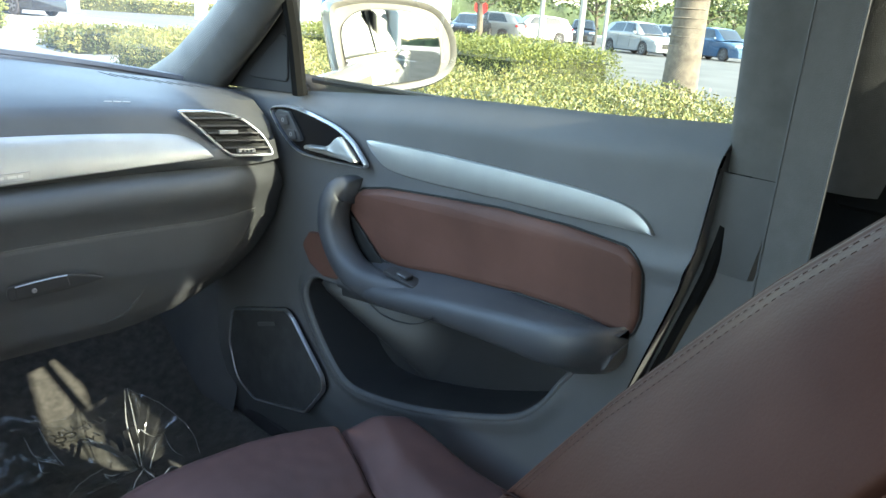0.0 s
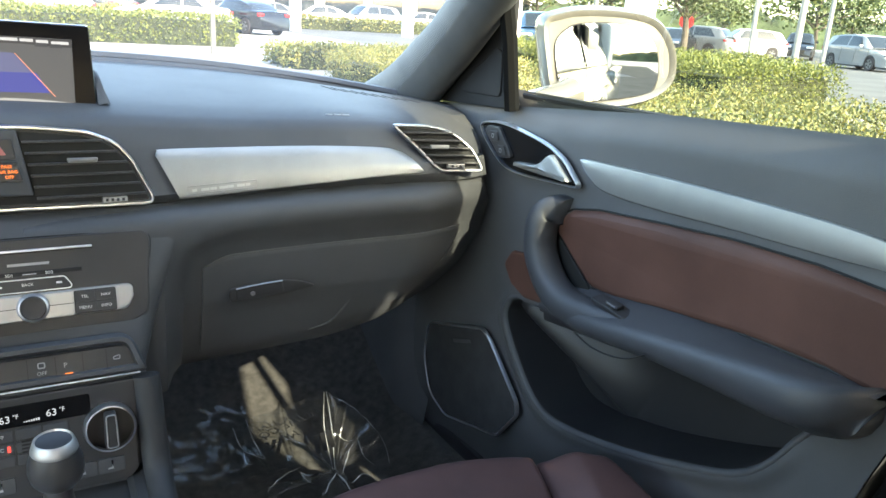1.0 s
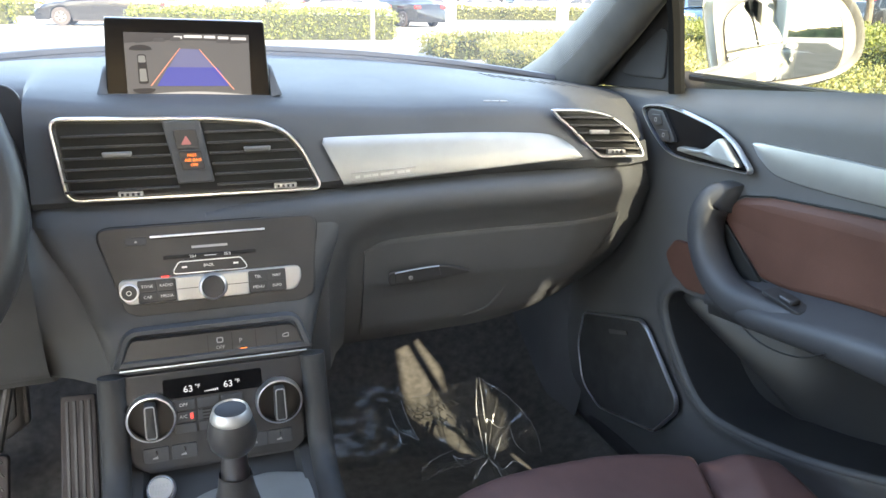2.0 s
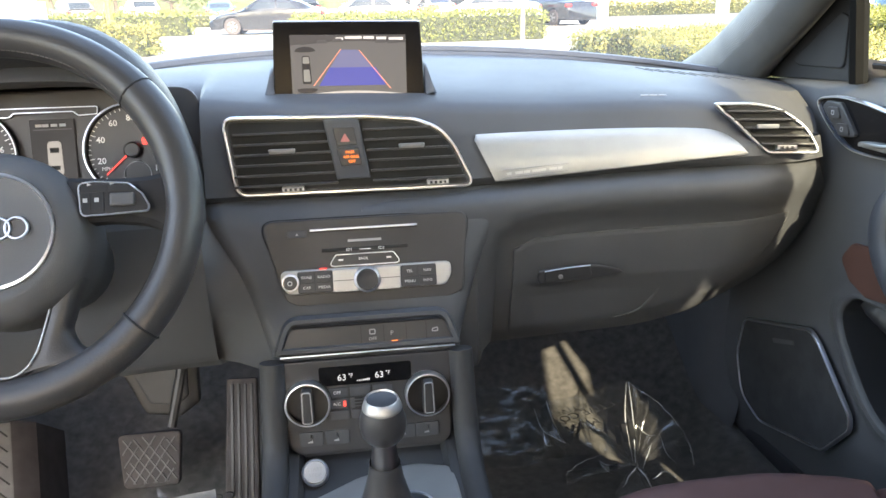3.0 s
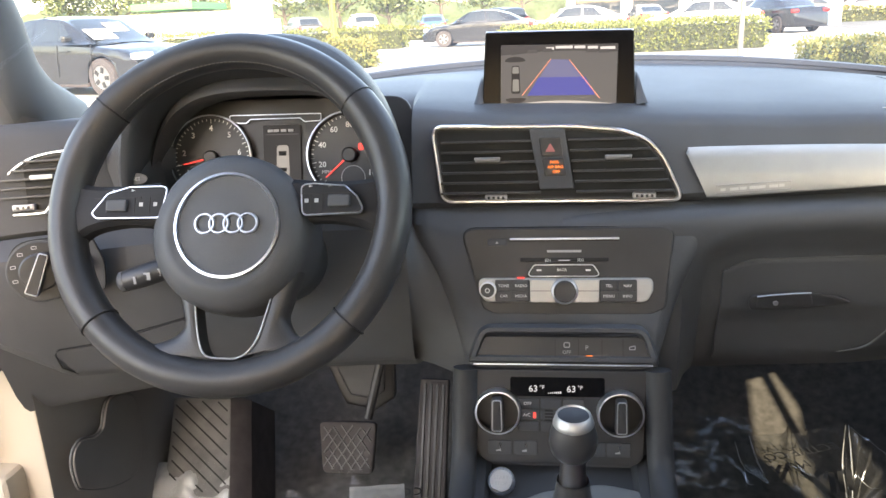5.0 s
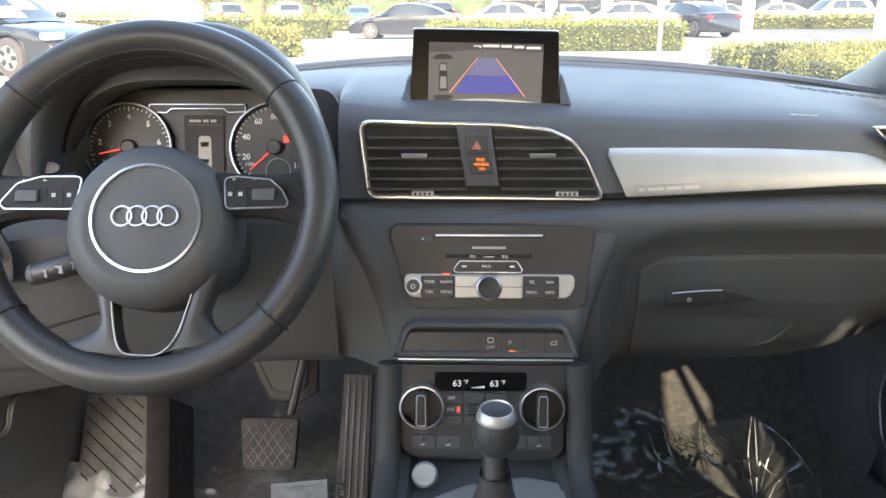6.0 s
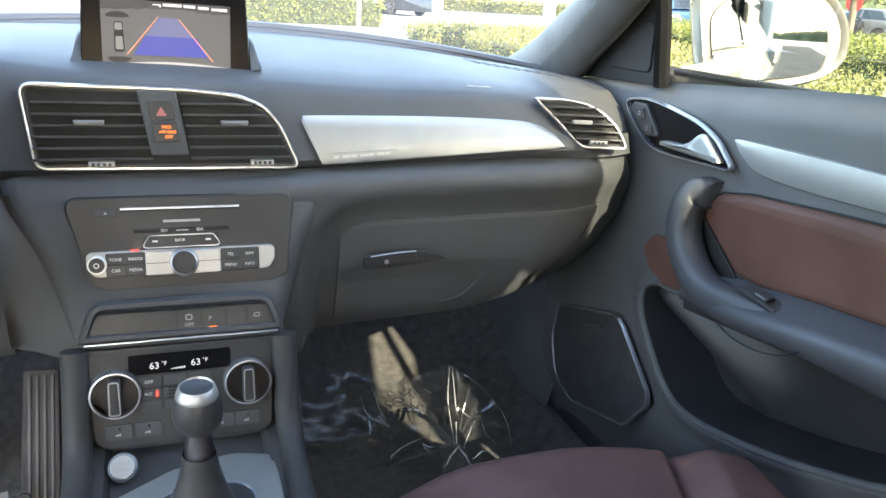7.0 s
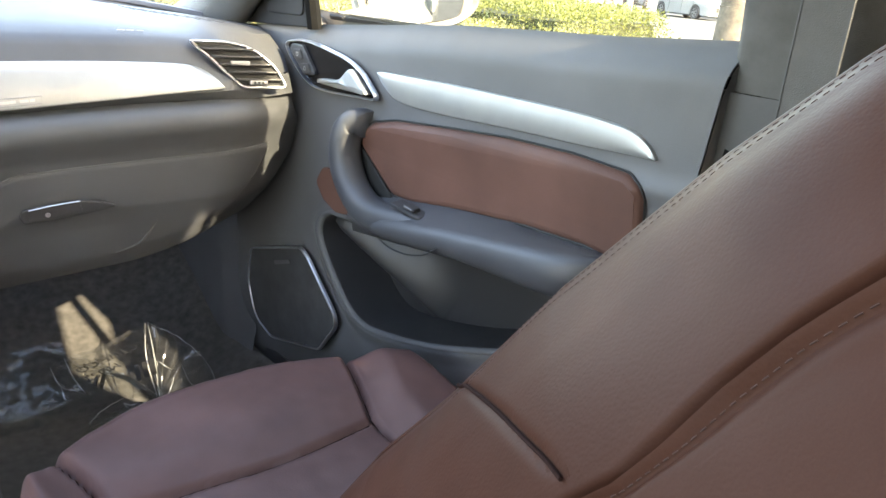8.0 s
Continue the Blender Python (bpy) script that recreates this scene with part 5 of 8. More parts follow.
part("knob", lathe([(0.022, 0), (0.022, 0.004), (0.020, 0.006), (0, 0.006)], at(LS, -0.006, -0.002, 0.010), 32), BLACK, light)
blade = rounded([(-0.0055, 0.024), (0.0055, 0.024), (0.0075, -0.026), (-0.0075, -0.026)], 0.003, 4)
PTR = at(LS, -0.006, -0.002, 0.015) @ pose(0, 0, 0, 0, 0, -24)
part("pointer", plate(blade, 0.012, PTR, 0.002), BLACK, light)
part("pointer_rim", band(blade, 0.0016, 0.0012, at(PTR, 0, 0, 0.0113)), CHROME, light, "chrome pointer rim")
for k in range(4):
    a = radians(95 + 34 * k)
    part("mark", band(rounded([(-0.003, -0.002), (0.003, -0.002), (0.003, 0.002), (-0.003, 0.002)], 0.001, 2), 0.0009, 0.0004, at(LS, -0.006 + 0.0285 * math.cos(a), -0.002 + 0.0285 * math.sin(a), 0.0100)), GREYMARK, light)
part("thumb_roller", lathe([(0.010, -0.006), (0.011, 0), (0.010, 0.006)], at(LS, 0.043, 0.001, 0.004) @ pose(0, 0, 0, 0, 90, 0)), RUBBER, light)
for d in (-0.011, 0.013):
    part("roller_mark", box(0.043, 0.001 + d, 0.0056, 0.009, 0.0012, 0.0006, 0, LS), GREYMARK, light)

# pedals
brake = thing("brake_pedal", (-0.362, 1.36, 0.49), "black rubber brake pedal with a diamond tread", "pedal")
PED = face_frame((-0.366, 1.330, 0.492), 22)
bo = rounded([(-0.052, 0.044), (0.052, 0.044), (0.046, -0.046), (-0.044, -0.046)], 0.010, 4)
part("pad", plate(bo, 0.014, PED, 0.003), RUBBER, brake)
for k in range(-5, 6):
    for d in (1, -1):
        seg = []
        for j in range(41):
            f = -0.07 + 0.14 * j / 40
            u, v = 0.017 * k + f * 0.72 * d, f
            if abs(u) < 0.044 and abs(v) < 0.040:
                seg.append(PED @ Vector((u, v, 0.0145)))
        if len(seg) > 3:
            part("tread_rib", tube(seg[::max(1, len(seg) // 3)], 0.0019, 5), GREYRUBBER, brake)
part("arm", tube([(-0.335, 1.36, 0.53), (-0.315, 1.40, 0.62), (-0.305, 1.42, 0.74), (-0.305, 1.40, 0.86)], [0.008, 0.009, 0.010, 0.012], 10), BLACK, brake)
gas = thing("accelerator_pedal", (-0.215, 1.36, 0.45), "long black ribbed accelerator pedal", "pedal")
GP = face_frame((-0.213, 1.330, 0.510), 26, -4)
part("pad", plate(rounded([(-0.026, 0.105), (0.026, 0.105), (0.028, -0.115), (-0.030, -0.115)], 0.006, 4), 0.012, GP, 0.003), RUBBER, gas)
for u in (-0.016, -0.005, 0.006, 0.017):
    part("rib", box(u, -0.005, 0.0125, 0.005, 0.200, 0.003, 0.001, GP), BLACK, gas)
rest = thing("foot_rest", (-0.60, 1.45, 0.45), "black ribbed foot rest plate", "foot rest")
FR = face_frame((-0.585, 1.225, 0.574), 38, 0) @ Matrix.Scale(0.885, 4)
fr = rounded([(-0.066, 0.066), (0.048, 0.067), (0.072, -0.115), (-0.056, -0.115)], 0.006, 4)
part("plate", plate(fr, 0.012, at(FR, 0, 0, -0.012), 0.003), GREYRUBBER, rest)
for k in range(12):
    seg = []
    for j in range(61):
        f = j / 60
        u, v = -0.075 + 0.16 * f, 0.135 - 0.024 * k - 0.125 * f
        left, right = interp(v, [-0.115, 0.066], [-0.050, -0.060]), interp(v, [-0.115, 0.066], [0.066, 0.042])
        if left < u < right and -0.108 < v < 0.060:
            seg.append(FR @ Vector((u, v, -0.0002)))
    if len(seg) > 4:
        part("groove", tube([seg[0], seg[len(seg) // 2], seg[-1]], 0.0016, 5), DEEP, rest)
part("border", loft([[FR @ Vector((0.048 + d, 0.067, z)) , FR @ Vector((0.072 + d, -0.115, z))] for d, z in ((0.0, 0.001), (0.010, -0.004), (0.030, -0.030), (0.032, -0.16))]), RUBBER, rest)
part("foot_block", plate(fr, 0.16, at(FR, 0, 0, -0.172), 0.004), RUBBER, rest)
bracket = thing("pedal_bracket", (-0.37, 1.42, 0.60), "black metal pedal bracket under the dashboard", "bracket")
BR = face_frame((-0.365, 1.44, 0.60), 8)
part("plate", plate(rounded([(-0.075, 0.16), (0.075, 0.16), (0.070, -0.06), (0.035, -0.085), (-0.025, -0.075), (-0.070, 0.03)], 0.012, 4), 0.016, BR, 0.005), BLACK, bracket)
part("rib", plate(rounded([(-0.055, 0.15), (0.060, 0.15), (0.052, -0.045), (0.030, -0.062), (-0.015, -0.055), (-0.052, 0.03)], 0.010, 4), 0.006, at(BR, 0, 0, 0.015), 0.004), DASH, bracket)
part("bolt", lathe([(0.009, 0), (0.009, 0.008), (0.005, 0.010), (0, 0.009)], at(BR, -0.060, 0.075, 0.016)), BLACK, bracket)

# ---- console and gear lever ----
con = thing("centre_console", (0, 0.6, 0.40), "charcoal centre console with an aluminium gear plate", "console")
rows = []
for i in range(17):
    y = 1.02 - 1.20 * i / 16
    zt = interp(y, [-0.2, 0.5, 0.85, 0.95, 1.02], [0.645, 0.650, 0.660, 0.672, 0.69])
    rows.append([(-0.125, y, 0.38), (-0.122, y, zt - 0.03), (-0.116, y, zt - 0.006), (-0.105, y, zt), (-0.092, y, zt - 0.002), (-0.086, y, zt - 0.014), (0.086, y, zt - 0.014), (0.092, y, zt - 0.002), (0.105, y, zt), (0.116, y, zt - 0.006), (0.122, y, zt - 0.03), (0.125, y, 0.38)])
part("body", loft(rows), CONSOLE, con)
for s in (-1, 1):
    part("side_rail", tube(spline([(0.116 * s, 1.020, 0.80), (0.118 * s, 1.006, 0.74), (0.119 * s, 0.985, 0.69), (0.118 * s, 0.93, 0.667), (0.116 * s, 0.80, 0.655)], 20), 0.016, 12), CONSOLE, con)
TOPP = Matrix.Translation((0.004, 0.835, 0.650)) @ pose(0, 0, 0, 3, 0, 0)
part("gear_plate", plate(rounded([(-0.100, 0.075), (-0.025, 0.122), (0.046, 0.140), (0.094, 0.126), (0.094, -0.14), (-0.100, -0.14)], [0.03, 0.05, 0.05, 0.02, 0.02, 0.02], 7), 0.014, TOPP, 0.003), SILVER, con, "aluminium gear plate")
gate_line = rounded([(-0.050, 0.075), (0.056, 0.085), (0.060, -0.07), (-0.050, -0.07)], 0.035, 7)
part("gate", plate(gate_line, 0.004, at(TOPP, 0.005, 0, 0.0115), 0.002), BLACK, con)
part("gate_rim", band(inset(gate_line, -0.003), 0.004, 0.004, at(TOPP, 0.005, 0, 0.0125)), CHROME, con, "chrome gear gate rim")
start = thing("start_button", (-0.072, 0.96, 0.665), "round silver engine start button", "button")
STB = face_frame((-0.072, 0.966, 0.675), 42)
part("ring", lathe([(0.0165, -0.006), (0.0165, 0.003), (0.0150, 0.0050), (0.0140, 0.004)], STB), CHROME, start)
part("cap", lathe([(0.0138, 0), (0.0138, 0.005), (0.0125, 0.006), (0, 0.0058)], STB), PANELSILVER, start)
lettering("START", 0.0062, at(STB, 0, 0.003, 0.0064), GREYMARK, "button_words", start)
lettering("STOP", 0.0062, at(STB, 0, -0.004, 0.0064), GREYMARK, "button_words", start)
gear = thing("gear_lever", (0.008, 0.86, 0.65), "gear lever with leather gaiter and silver-capped knob", "gear lever")
GM = Matrix.Translation((0.009, 0.862, 0.655)) @ pose(0, 0, 0, 4, 0, 0)
part("gaiter", lathe([(0.042, 0.012), (0.036, 0.030), (0.026, 0.055), (0.0195, 0.080), (0.0165, 0.100)], GM, 24), WHEELSKIN, gear, "pleated black leather gaiter")
part("collar", lathe([(0.0150, 0.090), (0.0142, 0.104), (0.0128, 0.120), (0.0115, 0.132)], GM, 28), mat("dark_chrome", (0.34, 0.34, 0.35), 0.28, 1.0, vary=0.05), gear, "dark polished collar")
for r0, z0 in ((0.0154, 0.089), (0.0135, 0.1275)):
    part("collar_ring", lathe([(r0 - 0.002, z0 - 0.0015), (r0, z0 - 0.0008), (r0, z0 + 0.0008), (r0 - 0.002, z0 + 0.0015)], GM, 32), CHROME, gear, "thin bright ring")
part("knob", lathe([(0.0115, 0.127), (0.0175, 0.130), (0.0225, 0.137), (0.0245, 0.146), (0.0240, 0.155), (0.0218, 0.163), (0.0200, 0.168)], GM, 36), WHEELSKIN, gear, "black leather knob")
part("cap", lathe([(0.0200, 0.1665), (0.0207, 0.1685), (0.0200, 0.171), (0.0176, 0.178), (0.0164, 0.179), (0.0155, 0.177)], GM, 40), PANELSILVER, gear, "silver knob ring")
part("knob_top", lathe([(0.0158, 0.1772), (0.0130, 0.1762), (0.0, 0.1758)], GM, 36), BLACK, gear, "black knob top")


# ---- passenger door ----
door = thing("door_1", (0.68, 0.85, 0.45), "charcoal car door panel with brown leather insert and silver trim", "car door", kind="structure")


def sill_z(y):
    return interp(y, [0.40, 0.53, 0.78, 1.10, 1.34], [1.159, 1.149, 1.136, 1.106, 1.085])


POCKET = [(1.045, 0.812), (1.022, 0.824), (0.99, 0.826), (0.80, 0.85), (0.60, 0.870), (0.530, 0.875), (0.547, 0.840), (0.572, 0.799), (0.610, 0.766), (0.679, 0.735), (0.771, 0.701), (0.872, 0.675), (0.938, 0.668), (0.985, 0.688), (1.031, 0.735), (1.055, 0.782)]
POCKET_RING = ring_curve(POCKET, 3)


def polygon_depth(p, poly):
    """Signed distance to a polygon: positive inside."""
    if poly is POCKET_RING and not (0.46 < p[0] < 1.12 and 0.60 < p[1] < 0.94):
        return -0.06
    inside, best = False, 9.0
    for i in range(len(poly)):
        (ax, ay), (bx, by) = poly[i - 1], poly[i]
        if (ay > p[1]) != (by > p[1]) and p[0] < (bx - ax) * (p[1] - ay) / (by - ay) + ax:
            inside = not inside
        dx, dy = bx - ax, by - ay
        t = max(0, min(1, ((p[0] - ax) * dx + (p[1] - ay) * dy) / (dx * dx + dy * dy)))
        best = min(best, math.hypot(p[0] - ax - t * dx, p[1] - ay - t * dy))
    return best if inside else -best


def door_x(y, z):
    """The door panel's inner face."""
    x = 0.662 - 0.012 * smooth(1.05, 1.35, y)
    s = sill_z(y)
    x += 0.022 * smooth(s - 0.05, s, z) ** 2
    x += 0.006 * smooth(0.80, 0.70, z)
    x -= 0.006 * math.exp(-((z - (s - 0.145)) / 0.012) ** 2) * smooth(1.0, 0.9, y)
    x -= 0.006 * math.exp(-((polygon_depth((y, z), POCKET_RING) + 0.008) / 0.012) ** 2) * smooth(0.86, 0.80, z)
    x += 0.03 * smooth(0.62, 0.45, z)
    return x


def door_back(z):
    """Where the panel ends at its rear edge."""
    return interp(z, [0.45, 0.78, 0.87, 1.02, 1.12, 1.16], [0.54, 0.487, 0.467, 0.437, 0.427, 0.420]) - 0.020 * smooth(0.80, 1.05, z) - 0.004


rows = []
for i in range(241):
    f = i / 240
    row = []
    for j in range(281):
        g = j / 280
        zc = 0.45 + 0.70 * f
        y = door_back(zc) + (1.345 - door_back(zc)) * g
        z = 0.45 + (sill_z(y) - 0.45) * f
        row.append((door_x(y, z), y, z))
    rows.append(row)
rows.append([(x + 0.016, y, z - 0.003) for x, y, z in rows[-1]])
rows.append([(x + 0.004, y, z - 0.03) for x, y, z in rows[-1]])
bm = loft(rows)
hole = [f for f in bm.faces if polygon_depth(f.calc_center_median().yz, POCKET_RING) > -0.001]
bmesh.ops.delete(bm, geom=hole, context="FACES")
part("panel", bm, DOORP, door, smooth=60)
part("door_edge", loft([[(door_x(door_back(z), z) + d, door_back(z) - 0.001, z) for z in [0.45 + 0.705 * k / 30 for k in range(31)]] for d in (0, 0.075)]), DOORP, door)
part("window_ledge", loft([[(door_x(y, sill_z(y)) + dx, y, sill_z(y) + dz) for y in np.linspace(0.43, 1.34, 30)] for dx, dz in ((0.006, -0.001), (0.020, -0.002), (0.088, -0.012))]), DOORP, door, "plastic ledge under the window")
part("edge_seal", tube([(0.684, door_back(z) - 0.012, z) for z in [0.46 + 0.66 * k / 24 for k in range(25)]], 0.007, 8), SHADEDARK, door, "black rubber door seal")
DR = Matrix(((0, 0, -1, 0.66), (-1, 0, 0, 0), (0, 1, 0, 0), (0, 0, 0, 1)))


def door_plate(pts, r, lift, depth, base=0.0, edge=0.002, n=5, dome=0.0):
    """A slab on the door panel; pts as (y, z)."""
    return plate(rounded([(-y, z) for y, z in pts], r, n), depth, at(DR, 0, 0, lift), edge, dome)


def on_door(pts_top, pts_bot, n, lifts):
    """A strip that follows the panel between two curves of (y, z)."""
    a, b = spline([(0, *p) for p in pts_top], n), spline([(0, *p) for p in pts_bot], n)
    out = []
    for f, lift in lifts:
        row = []
        for p, q in zip(a, b):
            y, z = p.y + (q.y - p.y) * f, p.z + (q.z - p.z) * f
            row.append((door_x(y, z) - lift, y, z))
        out.append(row)
    return loft(out)


LIP = ((0.0, -0.004), (0.0, 0.003), (0.03, 0.0045), (0.25, 0.0055), (0.5, 0.006), (0.75, 0.0055), (0.97, 0.0045), (1.0, 0.003), (1.0, -0.004))
part("silver_trim", on_door([(0.914, 1.0605), (0.89, 1.0625), (0.79, 1.0660), (0.66, 1.0680), (0.557, 1.068), (0.495, 1.064), (0.470, 1.054), (0.457, 1.041)], [(0.917, 1.058), (0.90, 1.042), (0.865, 1.0275), (0.78, 1.0265), (0.66, 1.0320), (0.56, 1.0355), (0.50, 1.0385), (0.457, 1.040)], 46, LIP), SILVER, door, "brushed aluminium trim strip")

brown = [(0.958, 0.955), (0.945, 0.972), (0.920, 0.989), (0.870, 1.000), (0.760, 1.011), (0.658, 1.020), (0.560, 1.023), (0.485, 1.020), (0.464, 1.008), (0.459, 0.95), (0.466, 0.924), (0.53, 0.930), (0.62, 0.926), (0.75, 0.910), (0.82, 0.896), (0.872, 0.896)]
bo = rounded([(-y, z) for y, z in brown], 0.020, 5)
part("leather_insert", loft([[(door_x(-u, v) + dx, -u, v) for u, v in inset(bo, d)] for d, dx in ((-0.001, 0.006), (0.0, 0.0), (0.002, -0.0028), (0.005, -0.0044), (0.008, -0.005))], close_u=True), BROWN, door, "padded brown leather door insert", smooth=60)
core = inset(bo, 0.008)
fill = bmesh.new()
vs = [fill.verts.new((door_x(-u, v) - 0.005, -u, v)) for u, v in core]
fill.faces.new(vs)
bmesh.ops.triangulate(fill, faces=fill.faces[:])
part("leather_field", fill, BROWN, door, "padded brown leather door insert")
part("insert_seam", tube([(door_x(-u, v) - 0.001, -u, v) for u, v in inset(bo, -0.002)], 0.0013, 6, closed=True), DEEP, door)

# liner in the door pocket, its colour darkened for the shade inside: a deep bottle holder in front of a rounded ridge,
# a shallower bin behind it
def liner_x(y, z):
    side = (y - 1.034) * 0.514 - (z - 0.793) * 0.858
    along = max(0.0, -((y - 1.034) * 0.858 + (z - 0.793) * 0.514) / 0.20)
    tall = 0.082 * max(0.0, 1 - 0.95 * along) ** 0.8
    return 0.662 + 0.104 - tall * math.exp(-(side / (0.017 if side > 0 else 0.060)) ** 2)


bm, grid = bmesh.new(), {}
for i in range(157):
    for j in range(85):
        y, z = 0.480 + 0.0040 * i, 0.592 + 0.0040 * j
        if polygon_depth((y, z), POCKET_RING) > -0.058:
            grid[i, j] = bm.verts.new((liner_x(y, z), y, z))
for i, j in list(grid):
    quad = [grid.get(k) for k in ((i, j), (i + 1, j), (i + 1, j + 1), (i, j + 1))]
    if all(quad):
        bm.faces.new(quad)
lip = [(-q[0], q[1]) for q in POCKET_RING][::-1]
part("pocket_lip", loft([[(door_x(-u, v) + dx, -u, v) for u, v in inset(lip, d)] for d, dx in ((-0.007, 0.002), (-0.0055, -0.0005), (-0.003, -0.0020), (-0.0005, -0.0018), (0.0012, 0.0003), (0.0020, 0.0035))], close_u=True), DOORP, door, "rounded lip of the pocket", smooth=60)
part("pocket_wall", loft([[(door_x(-u, v) + dx, -u, v) for u, v in inset(lip, d)] for d, dx in ((0.0018, 0.0030), (0.0026, 0.030), (0.0034, 0.108))], close_u=True), POCKETSHADE, door)
part("pocket_liner", bm, POCKETSHADE, door, "storage pocket with a bottle holder, darkened for the shade inside", smooth=80)

# armrest with its grab handle
rows = []
for i in range(41):
    f = i / 40
    y = 0.93 - 0.463 * (1 - (1 - f) ** 1.35)
    ze = interp(y, [0.45, 0.482, 0.568, 0.70, 0.80, 0.93], [0.936, 0.934, 0.922, 0.902, 0.884, 0.862])
    zb = interp(y, [0.45, 0.50, 0.636, 0.716, 0.79, 0.87, 0.93], [0.925, 0.927, 0.922, 0.914, 0.904, 0.892, 0.880])
    th = interp(y, [0.467, 0.475, 0.485, 0.51, 0.55, 0.62, 0.70, 0.80, 0.93], [0.014, 0.030, 0.040, 0.046, 0.045, 0.038, 0.031, 0.027, 0.022])
    x0 = 0.600 + 0.066 * max(0.0, 1 - math.sqrt(max(0.0, 1 - max(0.0, (0.545 - y) / 0.0785) ** 2.4))) + 0.024 * smooth(0.80, 0.93, y)
    rows.append([(0.672, y, zb + 0.006), (0.660, y, zb + 0.001), (0.640, y, zb * 0.6 + ze * 0.4 + 0.001), (x0 + 0.016, y, ze + 0.002), (x0 + 0.006, y, ze - 0.001), (x0 + 0.001, y, ze - 0.007), (x0, y, ze - th * 0.5), (x0 + 0.003, y, ze - th * 0.85), (x0 + 0.010, y, ze - th), (0.636, y, ze - th - 0.012), (0.700, y, ze - th - 0.028)])
arm = part("armrest", loft(rows, caps=True), SOFTBLACK, door, "soft black armrest", smooth=70)
grab = spline([(0.660, 0.930, 0.984), (0.646, 0.946, 0.985), (0.637, 0.957, 0.962), (0.634, 0.951, 0.925), (0.632, 0.920, 0.889), (0.630, 0.878, 0.872), (0.632, 0.825, 0.872), (0.640, 0.77, 0.876), (0.656, 0.70, 0.880)], 34)
rows = []
for i, c in enumerate(grab):
    f = i / 33
    t = (grab[min(i + 1, 33)] - grab[max(i - 1, 0)]).normalized()
    side = Vector((-1, 0, 0))
    wide = t.cross(side).normalized()
    w = 0.020 + 0.002 * smooth(0.4, 0.8, f)
    ring = []
    for j in range(16):
        a = 2 * math.pi * j / 16
        ca, sa = math.cos(a), math.sin(a)
        ring.append(c + wide * w * math.copysign(abs(ca) ** 0.8, ca) + side * 0.024 * math.copysign(abs(sa) ** 0.8, sa))
    rows.append(ring)
part("grab_handle", loft(rows, close_u=True, caps=True), SOFTBLACK, door, "black pull handle", smooth=60)
part("armrest_joint", tube(spline([(0.612, 0.836, 0.851), (0.604, 0.800, 0.8495), (0.5995, 0.760, 0.854), (0.5985, 0.726, 0.864), (0.600, 0.700, 0.880)], 24), 0.0011, 6), DEEP, door)
# Flat black plate in place of the shade behind the pull handle.
part("handle_shade", door_plate([(0.985, 0.950), (0.962, 0.962), (0.875, 0.898), (0.860, 0.885), (0.930, 0.860), (0.985, 0.890)], 0.012, 0.000, 0.0035), DEEP, door)
part("front_insert", door_plate([(1.046, 0.895), (1.066, 0.868), (1.042, 0.8425), (1.006, 0.831), (0.950, 0.840), (0.955, 0.905)], 0.012, 0.000, 0.006, edge=0.003), BROWN, door, "small brown leather insert behind the handle")
SWF = Matrix(((0, 1, 0, 0.632), (-1, 0, 0, 0.795), (0, 0, 1, 0.897), (0, 0, 0, 1))) @ pose(0, 0, 0, 9, 5, 0)
sw = part("window_switch", plate(rounded([(-0.030, 0.011), (0.030, 0.011), (0.032, -0.011), (-0.030, -0.011)], 0.004, 4), 0.004, SWF, 0.0012), BLACK, door, "black window switch")
part("rocker", box(0.004, 0.0, 0.006, 0.022, 0.013, 0.006, 0.0025, SWF), BLACK, sw)
part("rocker_tip", box(0.004, -0.0065, 0.0075, 0.016, 0.0010, 0.0025, 0.0004, SWF), SATIN, sw, "bright rocker edge")

# inner handle in its chrome frame
bez = ring_curve([(-1.150, 1.0700), (-1.145, 1.0755), (-1.136, 1.0780), (-1.110, 1.0815), (-1.080, 1.0815), (-1.050, 1.0790), (-1.020, 1.0750), (-0.990, 1.0705), (-0.965, 1.0640), (-0.940, 1.0535), (-0.920, 1.0385), (-0.908, 1.0285), (-0.9085, 1.0235), (-0.918, 1.0220), (-0.945, 1.0205), (-0.985, 1.0180), (-1.025, 1.0160), (-1.055, 1.0160), (-1.078, 1.0195), (-1.100, 1.0290), (-1.125, 1.0450), (-1.143, 1.0600)], 4)
cup = part("handle_cup", plate(bez, 0.003, at(DR, 0, 0, 0.006), 0.001), GLOSSBLACK, door, "dark handle recess in a chrome frame")
part("chrome_frame", band(inset(bez, -0.0015), 0.0036, 0.008, at(DR, 0, 0, 0.005)), CHROME, cup, "chrome frame")
part("lever", plate(ring_curve([(-1.046, 1.032), (-1.030, 1.0345), (-1.000, 1.037), (-0.984, 1.043), (-0.970, 1.054), (-0.961, 1.058), (-0.952, 1.054), (-0.935, 1.041), (-0.922, 1.031), (-0.926, 1.0275), (-0.96, 1.0265), (-1.015, 1.026), (-1.042, 1.0265)], 4), 0.012, at(DR, 0, 0, 0.008), 0.004, 0.004), SILVER, cup, "satin silver door lever")
part("lock_plate", plate(rounded([(-1.137, 1.065), (-1.128, 1.0745), (-1.097, 1.0755), (-1.056, 1.035), (-1.092, 1.031)], 0.006, 4), 0.006, at(DR, 0, 0, 0.008), 0.0015), BLACK, cup)
